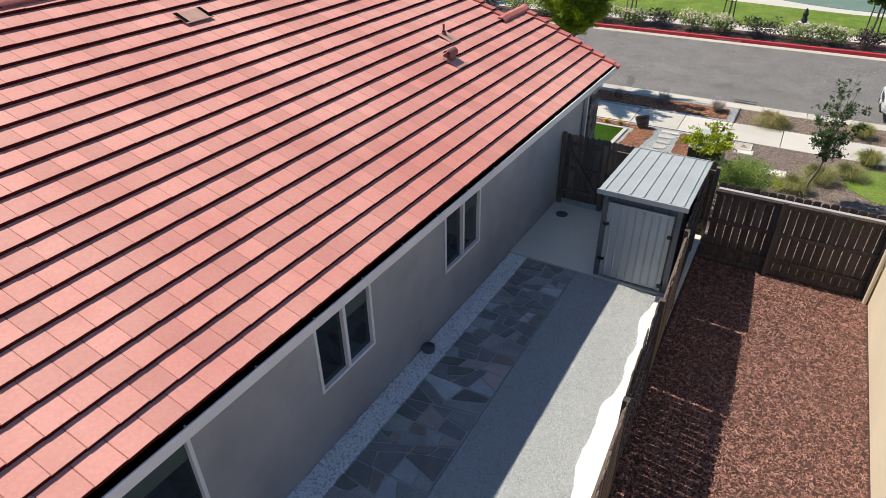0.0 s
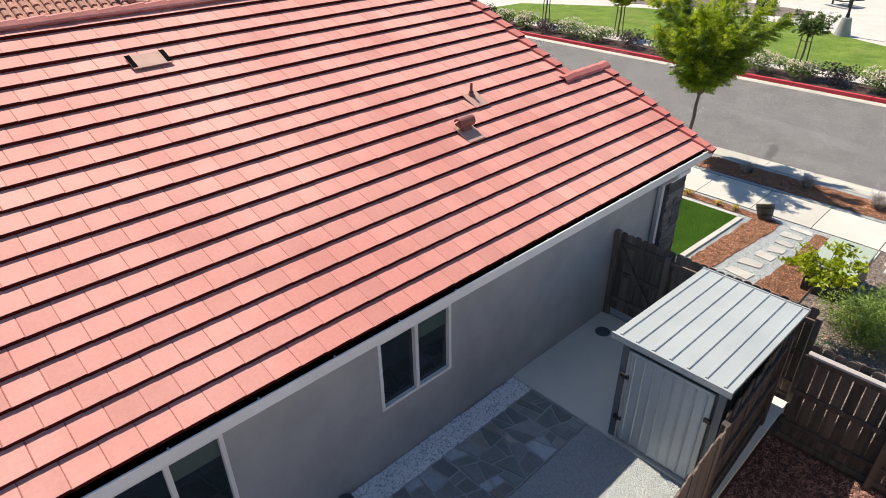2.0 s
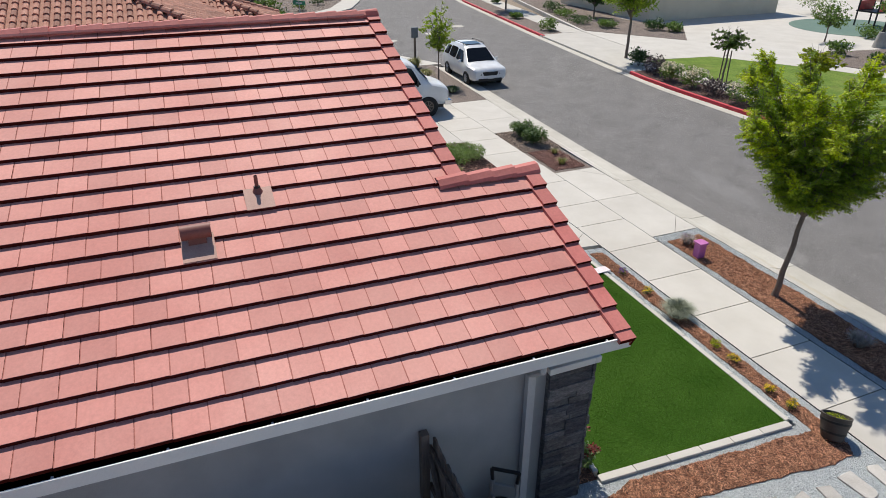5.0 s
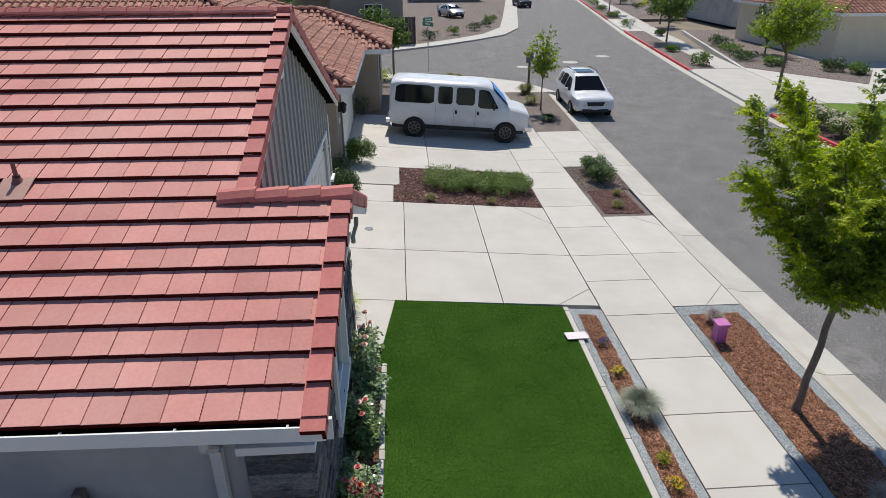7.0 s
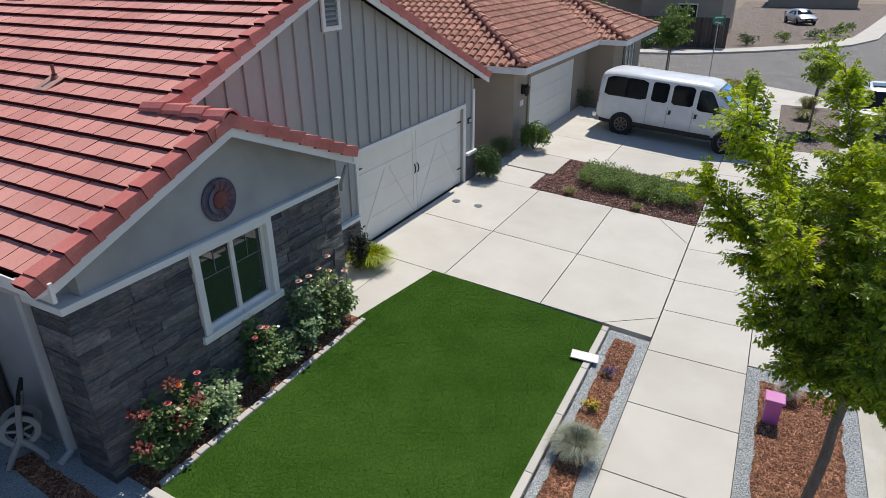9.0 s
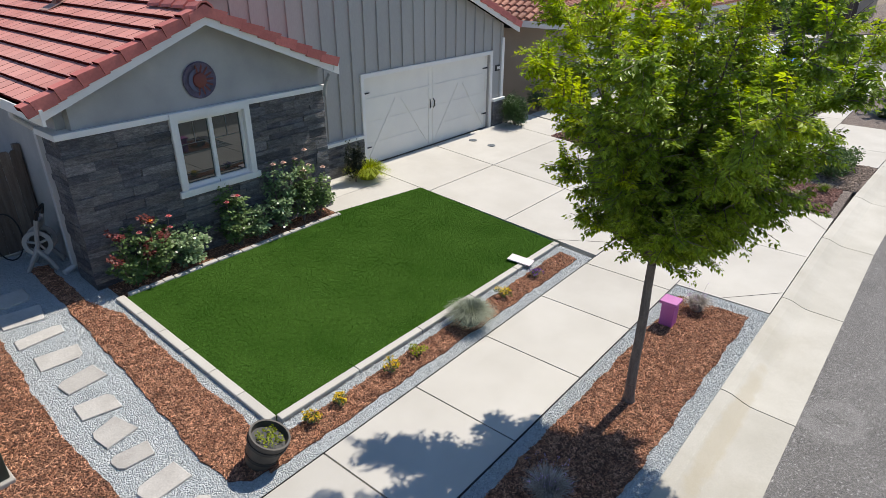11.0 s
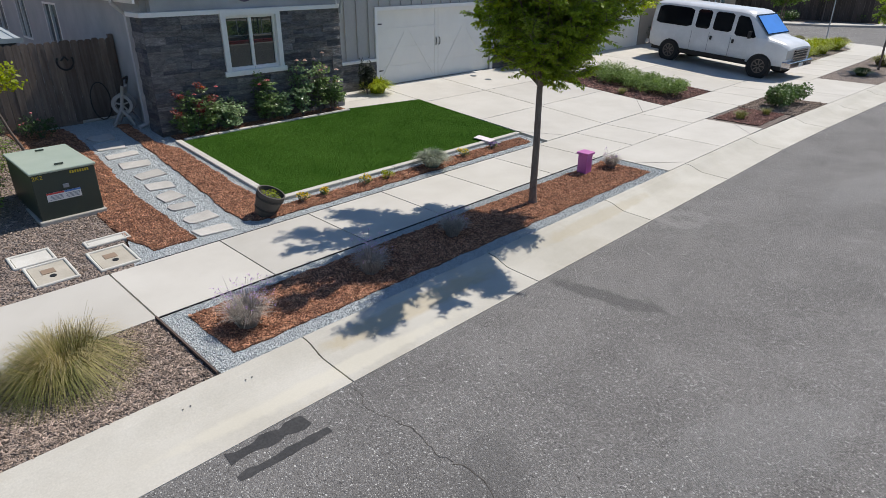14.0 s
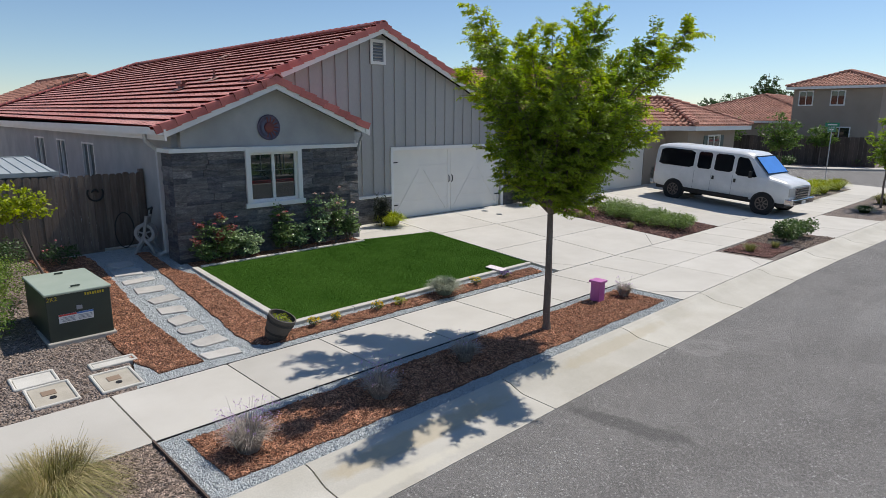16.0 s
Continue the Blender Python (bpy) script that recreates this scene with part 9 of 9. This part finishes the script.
# rake tiles: L-shaped caps stepping up the verges
gk = Geo()
gk.add([(-0.015, -0.17, 0.03), (-0.015, 0.040, 0.03), (-0.015, 0.040, 0.098), (-0.015, -0.17, 0.098), (0.40, -0.17, 0.0), (0.40, 0.035, 0.0), (0.40, 0.035, 0.05), (0.40, -0.17, 0.05)],
       [(0, 1, 2, 3), (7, 6, 5, 4), (3, 2, 6, 7), (0, 4, 5, 1), (0, 3, 7, 4), (1, 5, 6, 2)])
gk.add([(-0.015, 0.003, -0.07), (-0.015, 0.036, -0.07), (-0.015, 0.036, 0.03), (-0.015, 0.003, 0.03), (0.40, 0.003, -0.10), (0.40, 0.036, -0.10), (0.40, 0.036, 0.0), (0.40, 0.003, 0.0)],
       [(0, 1, 2, 3), (7, 6, 5, 4), (3, 2, 6, 7), (0, 4, 5, 1), (0, 3, 7, 4), (1, 5, 6, 2)])
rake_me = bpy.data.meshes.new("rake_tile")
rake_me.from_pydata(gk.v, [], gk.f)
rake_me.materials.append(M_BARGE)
rake_me.materials.append(M_BUTT_SHADE)
# The cap ends get the same shade put into their colour.
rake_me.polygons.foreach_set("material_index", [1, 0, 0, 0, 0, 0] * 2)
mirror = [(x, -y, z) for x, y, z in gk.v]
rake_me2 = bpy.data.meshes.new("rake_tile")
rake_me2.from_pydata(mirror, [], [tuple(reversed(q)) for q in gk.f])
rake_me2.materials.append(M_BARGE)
rake_me2.materials.append(M_BUTT_SHADE)
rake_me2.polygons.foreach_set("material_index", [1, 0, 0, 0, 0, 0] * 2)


def rake(frame4, me, x0, side, y, courses, first=0):
    for c in range(first, courses):
        d = gauge(c, y) if c >= 0 else -0.24
        ob = new("rake_tile", me)
        ob.parent = roof
        ob.matrix_basis = Matrix.Translation((x0 - side * d * CA, y - (verge(x0 - d * CA) if side > 0 and y == SMALL_Y else 0), EAVE_Z + d * SA - 0.005)) @ frame4 @ pose(0, 0, 0, 0, 0, RNG.uniform(-0.5, 0.5))


fy = 1 if (FR.to_3x3() @ Vector((0, 1, 0))).y > 0 else -1
rake(FR, rake_me if fy > 0 else rake_me2, EAVE_X, 1, SMALL_Y, 8, -1)
rake(FR, rake_me if fy > 0 else rake_me2, EAVE_X, 1, FRONT_Y, 20, 8)
fl = 1 if (FL.to_3x3() @ Vector((0, 1, 0))).y > 0 else -1
rake(FL, rake_me if fl > 0 else rake_me2, SL_X, -1, SMALL_Y, 8)
rake(FL, rake_me if fl > 0 else rake_me2, LEFT_X, -1, FRONT_Y, 20)
# ridge tiles
gk = Geo()
prof = [(-0.15, -0.055), (-0.13, -0.01), (-0.05, 0.05), (0.05, 0.05), (0.13, -0.01), (0.15, -0.055)]
n = len(prof)
vs = [(x, 0.02, z + 0.035) for x, z in prof] + [(x * 0.92, -0.40, z + 0.008) for x, z in prof] + [(x * 0.85, 0.02, z + 0.012) for x, z in prof]
fs = [(i, i + 1, n + i + 1, n + i) for i in range(n - 1)] + [(i, 2 * n + i, 2 * n + i + 1, i + 1) for i in range(n - 1)]
ridge_me = bpy.data.meshes.new("ridge_tile")
ridge_me.from_pydata(vs, [], fs)
ridge_me.materials.append(M_BARGE)


def ridge(x, z, y_from, y_to):
    y = y_from
    while y > y_to:
        ob = new("ridge_tile", ridge_me)
        ob.parent = roof
        ob.matrix_basis = Matrix.Translation((x, y, z + 0.035)) @ pose(0, 0, 0, RNG.uniform(-0.6, 0.6), 0, RNG.uniform(-0.6, 0.6))
        y -= 0.36


for x, z, y in ((SR_X, SR_Z, SMALL_Y), (RIDGE_X, RIDGE_Z, FRONT_Y)):
    Geo().wallpoly([(x - 0.26, z - 0.26 * SLOPE - 0.08), (x, z - 0.10), (x + 0.26, z - 0.26 * SLOPE - 0.08), (x + 0.26, z - 0.26 * SLOPE + 0.05), (x, z + 0.075), (x - 0.26, z - 0.26 * SLOPE + 0.05)], y - 0.05, y + 0.041).done("apex_tile", M_BARGE, roof)
ridge(SR_X, SR_Z, SMALL_Y + 0.03, FRONT_Y - 0.1)
ridge(RIDGE_X, RIDGE_Z, FRONT_Y + 0.03, BACK_Y)
for k in range(26):
    t = k / 26
    for sx in (1, -1):
        ob = new("ridge_tile", ridge_me)
        ob.parent = roof
        p = Vector((RIDGE_X, BACK_Y, RIDGE_Z)).lerp(Vector((RIDGE_X + sx * 6.53, BACK_Y - 6.53, EAVE_Z)), t)
        q = Vector((sx * 6.53, -6.53, EAVE_Z - RIDGE_Z)).to_track_quat("-Y", "Z").to_matrix().to_4x4()
        ob.matrix_basis = Matrix.Translation(p + Vector((0, 0, 0.04))) @ q

# ---- flagstones and stepping stones ----
def stone_slab(poly, z0f, z1f, mat, parent, name):
    c = (sum(p[0] for p in poly) / len(poly), sum(p[1] for p in poly) / len(poly))
    n = len(poly)
    inner = [(c[0] + (x - c[0]) * 0.965, c[1] + (y - c[1]) * 0.965) for x, y in poly]
    vs = [(x, y, z0f(x, y)) for x, y in poly] + [(x, y, z1f(x, y) - 0.008) for x, y in poly] + [(x, y, z1f(x, y)) for x, y in inner]
    fs = [(i, (i + 1) % n, n + (i + 1) % n, n + i) for i in range(n)] + [(n + i, n + (i + 1) % n, 2 * n + (i + 1) % n, 2 * n + i) for i in range(n)] + [tuple(range(2 * n, 3 * n))]
    return Geo().add(vs, fs).done(name, mat, parent)


flag_path = thing("flagstone_path", (-3.5, 5, 0.43), "irregular dark grey flagstone path along the house", "path", kind="structure")
rs = np.random.RandomState(17)
FX0, FX1 = -4.06, -2.96


def cut(poly, mx, my, nx, ny):
    """The part of a polygon behind the line through (mx, my) with normal (nx, ny)."""
    out = []
    for (xa, ya), (xb, yb) in zip(poly, poly[1:] + poly[:1]):
        da, db = (xa - mx) * nx + (ya - my) * ny, (xb - mx) * nx + (yb - my) * ny
        if da <= 0:
            out.append((xa, ya))
        if (da < 0) != (db < 0) and abs(da - db) > 1e-9:
            t = da / (da - db)
            out.append((xa + (xb - xa) * t, ya + (yb - ya) * t))
    return out


def area_of(poly):
    return abs(sum(x1 * y2 - x2 * y1 for (x1, y1), (x2, y2) in zip(poly, poly[1:] + poly[:1]))) / 2


def split(poly, into):
    """Crazy paving: halve a piece across its longer way, a little askew, until it is a stone's size."""
    xs, ys = [p[0] for p in poly], [p[1] for p in poly]
    dx, dy = max(xs) - min(xs), max(ys) - min(ys)
    if area_of(poly) < rs.uniform(0.035, 0.20) and max(dx, dy) < 0.85:
        into.append(poly)
        return
    a = (0.0 if dx > dy * 1.15 else math.pi / 2) + rs.uniform(-0.5, 0.5)
    q = rs.uniform(0.32, 0.68)
    mx, my = min(xs) + dx * (q if dx > dy * 1.15 else 0.5), min(ys) + dy * (0.5 if dx > dy * 1.15 else q)
    nx, ny = math.cos(a), math.sin(a)
    for sgn in (1, -1):
        half = cut(poly, mx, my, nx * sgn, ny * sgn)
        if len(half) > 2 and area_of(half) > 0.004:
            split(half, into)


cells = []
for k in range(18):
    split(rect(FX0, FX1, -7.35 + k * 0.994, -7.35 + (k + 1) * 0.994), cells)
for cell in cells:
    ring = cell[:]
    flip = 1 if sum(x1 * y2 - x2 * y1 for (x1, y1), (x2, y2) in zip(cell, cell[1:] + cell[:1])) > 0 else -1
    for (xa, ya), (xb, yb) in zip(ring, ring[1:] + ring[:1]):
        ln = math.hypot(xb - xa, yb - ya)
        if ln > 1e-5 and len(cell) > 2:
            nx, ny = flip * (yb - ya) / ln, -flip * (xb - xa) / ln
            cell = cut(cell, xa - nx * 0.013, ya - ny * 0.013, nx, ny)
    if len(cell) < 3 or area_of(cell) < 0.008:
        continue
    # worn corners, then a slightly ragged edge
    worn = []
    for (xa, ya), (xb, yb) in zip(cell, cell[1:] + cell[:1]):
        for t in (0.06, 0.5, 0.94):
            worn.append((xa + (xb - xa) * t + rs.uniform(-0.008, 0.008), ya + (yb - ya) * t + rs.uniform(-0.008, 0.008)))
    worn = [(px_ + skew(py_) * (FX1 - px_) / (FX1 - FX0), py_) for px_, py_ in worn]
    lift = rs.uniform(-0.006, 0.008)
    stone_slab(worn, lambda a, b: 0.36, lambda a, b, lf=lift: 0.428 + lf, M_FLAG, flag_path, "flagstone")
step_path = thing("stepping_path", (-3.15, 17.5, 0.2), "pale flagstone stepping stones set in gravel", "path", kind="structure")
for i, (x, y, w, d, r) in enumerate(((-3.27, 14.8, 0.52, 0.42, 5), (-3.2, 15.42, 0.56, 0.46, -8), (-3.2, 16.05, 0.60, 0.26, 4), (-3.2, 16.68, 0.5, 0.36, -5), (-3.2, 17.30, 0.52, 0.32, 6), (-3.12, 17.90, 0.46, 0.34, -10), (-3.05, 18.45, 0.40, 0.36, 14), (-3.04, 18.95, 0.42, 0.28, -4), (-3.06, 19.5, 0.54, 0.34, 8), (-3.03, 20.03, 0.56, 0.26, -6))):
    pts = []
    for sx, sy in ((-1, -1), (1, -1), (1, 1), (-1, 1)):
        qx, qy = sx * w / 2 * rs.uniform(0.82, 1.08), sy * d / 2 * rs.uniform(0.8, 1.1)
        if rs.uniform() < 0.4:
            pair = [(qx * 0.72, qy), (qx, qy * 0.55)]
            pts += pair if sx * sy < 0 else pair[::-1]
        else:
            pts.append((qx, qy))
    ca, sa = math.cos(math.radians(r)), math.sin(math.radians(r))
    pts = [(x + qx * ca - qy * sa, y + qx * sa + qy * ca) for qx, qy in pts]
    stone_slab(pts, lambda a, b: lot(a, b) - 0.05, lambda a, b: lot(a, b) + 0.014, M_STEP, step_path, "stepping_stone")


# ---- loose chips, gravel and blades ----
def inside(poly, pts):
    x, y = pts[:, 0], pts[:, 1]
    ins = np.zeros(len(pts), bool)
    j = len(poly) - 1
    for i in range(len(poly)):
        xi, yi = poly[i]
        xj, yj = poly[j]
        hit = ((yi > y) != (yj > y)) & (x < (xj - xi) * (y - yi) / (yj - yi + 1e-12) + xi)
        ins ^= hit
        j = i
    return ins


def lot_np(p):
    return HOUSE_Z * np.clip((20.4 - p[:, 1]) / 6.1, 0, 1) * np.clip((p[:, 0] + 37.5) / 6.0, 0, 1)


def scatter(poly, n, rs, holes=()):
    a = np.array(poly)
    lo, hi = a.min(0), a.max(0)
    p = rs.uniform(lo, hi, (int(n), 2))
    k = inside(poly, p)
    for h in holes:
        k &= ~inside(h, p)
    return p[k]


def rotations(n, rs, tilt):
    yaw, pit, rol = rs.uniform(0, 2 * math.pi, n), rs.normal(0, tilt, n), rs.normal(0, tilt, n)
    cy, sy, cp, sp, cr, sr = np.cos(yaw), np.sin(yaw), np.cos(pit), np.sin(pit), np.cos(rol), np.sin(rol)
    R = np.empty((n, 3, 3))
    R[:, 0, 0], R[:, 0, 1], R[:, 0, 2] = cy * cp, cy * sp * sr - sy * cr, cy * sp * cr + sy * sr
    R[:, 1, 0], R[:, 1, 1], R[:, 1, 2] = sy * cp, sy * sp * sr + cy * cr, sy * sp * cr - cy * sr
    R[:, 2, 0], R[:, 2, 1], R[:, 2, 2] = -sp, cp * sr, cp * cr
    return R


CHIP_V = np.array([(-0.5, -0.5, 0), (0.5, -0.35, 0), (0.5, 0.4, 0), (-0.45, 0.5, 0), (-0.4, -0.3, 0.5), (0.4, -0.2, 0.5), (0.42, 0.3, 0.5), (-0.38, 0.32, 0.5)])
CHIP_F = np.array([(4, 5, 6, 7), (0, 1, 5, 4), (1, 2, 6, 5), (2, 3, 7, 6), (3, 0, 4, 7)])
PEB_V = np.array([(0.5, 0, 0), (0, 0.45, 0), (-0.5, 0, 0), (0, -0.45, 0), (0.05, 0.05, 0.38), (0, 0, -0.3)])
PEB_F = np.array([(0, 1, 4), (1, 2, 4), (2, 3, 4), (3, 0, 4)])


def strew(name, pts, z, shape_v, shape_f, size, mat, label, category, rs, tilt=0.35, stretch=1.0):
    n = len(pts)
    R = rotations(n, rs, tilt)
    s = size * rs.uniform(0.55, 1.35, (n, 1))
    dim = np.concatenate([s * stretch * rs.uniform(0.7, 1.4, (n, 1)), s * rs.uniform(0.6, 1.0, (n, 1)), s * rs.uniform(0.5, 0.9, (n, 1))], 1)
    v = shape_v[None] * dim[:, None, :]
    v = np.einsum("nij,nkj->nki", R, v)
    v += np.concatenate([pts, z[:, None]], 1)[:, None, :]
    k = len(shape_v)
    f = (np.arange(n)[:, None, None] * k + shape_f[None]).reshape(-1, shape_f.shape[1])
    bulk(name, v.reshape(-1, 3), f, mat, label=label, category=category, kind="stuff")


rs = np.random.RandomState(23)
for poly, n in ((BARK_L, 15000), (BARK_R, 15000), (STRIP_BARK, 8500), (STREET_BARK, 31000), (ROSE_BED, 4200)):
    p = scatter(poly, n, rs)
    strew("bark_chips", p, lot_np(p) + 0.007, CHIP_V, CHIP_F, 0.0145, M_CHIP, "loose reddish bark chips", "bark chips", rs, 0.4, 2.4)
p = scatter(rect(-0.9, 2.25, 1.5, 12.4), 56000, rs)
strew("bark_chips", p, lot_np(p) - 0.096, CHIP_V, CHIP_F, 0.0195, M_DCHIP, "loose brown bark chips of the neighbour's yard", "bark chips", rs, 0.35, 2.0)
BOXES = [rect(-1.87, -1.33, 19.66, 20.3), rect(-2.03, -1.41, 19.3, 19.54), rect(-1.13, -0.59, 19.6, 20.24), rect(-1.05, -0.51, 19.17, 19.59), rect(-0.26, 0.46, 17.79, 18.31)]
p = scatter(FRONT_MULCH, 42000, rs, BOXES)
strew("mulch_chips", p, lot_np(p) - 0.004, CHIP_V, CHIP_F, 0.0165, M_MCHIP, "loose grey mulch chips", "mulch chips", rs, 0.35, 2.5)
p = scatter(rect(-1.36, 6, 21.95, 23.42), 30000, rs)
strew("mulch_chips", p, lot_np(p) - 0.002, CHIP_V, CHIP_F, 0.0165, M_MCHIP, "loose grey mulch chips", "mulch chips", rs, 0.35, 2.5)
p = scatter(SMALL_BARK, 5500, rs)
strew("bark_chips", p, lot_np(p) + 0.007, CHIP_V, CHIP_F, 0.018, M_DCHIP, "loose brown bark chips", "bark chips", rs, 0.4, 2.2)
p = scatter(BED2, 4500, rs)
strew("mulch_chips", p, lot_np(p), CHIP_V, CHIP_F, 0.025, M_MCHIP, "loose grey mulch chips", "mulch chips", rs, 0.35, 2.2)
for poly in (BUSH_BED,):
    p = scatter(poly, 4500, rs)
    strew("mulch_chips", p, lot_np(p) + 0.0, CHIP_V, CHIP_F, 0.035, M_DCHIP, "loose brown mulch chips", "mulch chips", rs, 0.3, 1.9)
GRAVEL_PATH = [(-1.72, 20.38), (-2.05, 19.2), (-2.35, 17), (-2.3, 13.3), (-4.4, 13.3), (-4.4, 15.5), (-4.33, 19.68), (-10.84, 19.68), (-10.84, 20.38)]
p = scatter(GRAVEL_PATH, 95000, rs, [BARK_L, BARK_R, STRIP_BARK] + BOXES)
strew("gravel_stones", p, lot_np(p) - 0.008, PEB_V, PEB_F, 0.024, M_PEB, "loose blue-grey gravel stones", "gravel", rs, 0.6)
p = scatter(rect(-10.83, -1.42, 21.95, 23.42), 34000, rs, (STREET_BARK,))
strew("gravel_stones", p, lot_np(p) - 0.008, PEB_V, PEB_F, 0.024, M_PEB, "loose blue-grey gravel stones of the edging", "gravel", rs, 0.6)
p = scatter(rect(-2.93, -1.25, 1.0, 10.55), 26000, rs)
strew("gravel_stones", p, lot_np(p) - 0.028, PEB_V, PEB_F, 0.026, M_PEB, "loose gravel stones of the side yard", "gravel", rs, 0.6)
p = scatter([(-4.67, 0.3), (-4.25, 0.3), (-4.035, 10.55), (-4.43, 10.55)], 21000, rs)
strew("pebbles", p, lot_np(p) - 0.022, PEB_V, PEB_F, 0.039, M_WSTONE, "loose white pebbles along the wall", "pebbles", rs, 0.6)

# turf pile: short upright blades
p = scatter(TURF, 150000, rs)
n = len(p)
a = rs.uniform(0, 2 * math.pi, n)
hh = rs.uniform(0.008, 0.018, n)
wv = np.stack([np.cos(a), np.sin(a), np.zeros(n)], 1) * 0.0042
base_p = np.concatenate([p, (lot_np(p) + 0.018)[:, None]], 1)
tip = base_p + np.stack([rs.normal(0, 0.014, n) + 0.006, rs.normal(0, 0.014, n), hh], 1)
v = np.stack([base_p - wv, base_p + wv, tip], 1).reshape(-1, 3)
bulk("turf_pile", v, np.arange(3 * n).reshape(n, 3), M_TURFB, label="short green blades of the artificial turf", category="turf", kind="stuff")
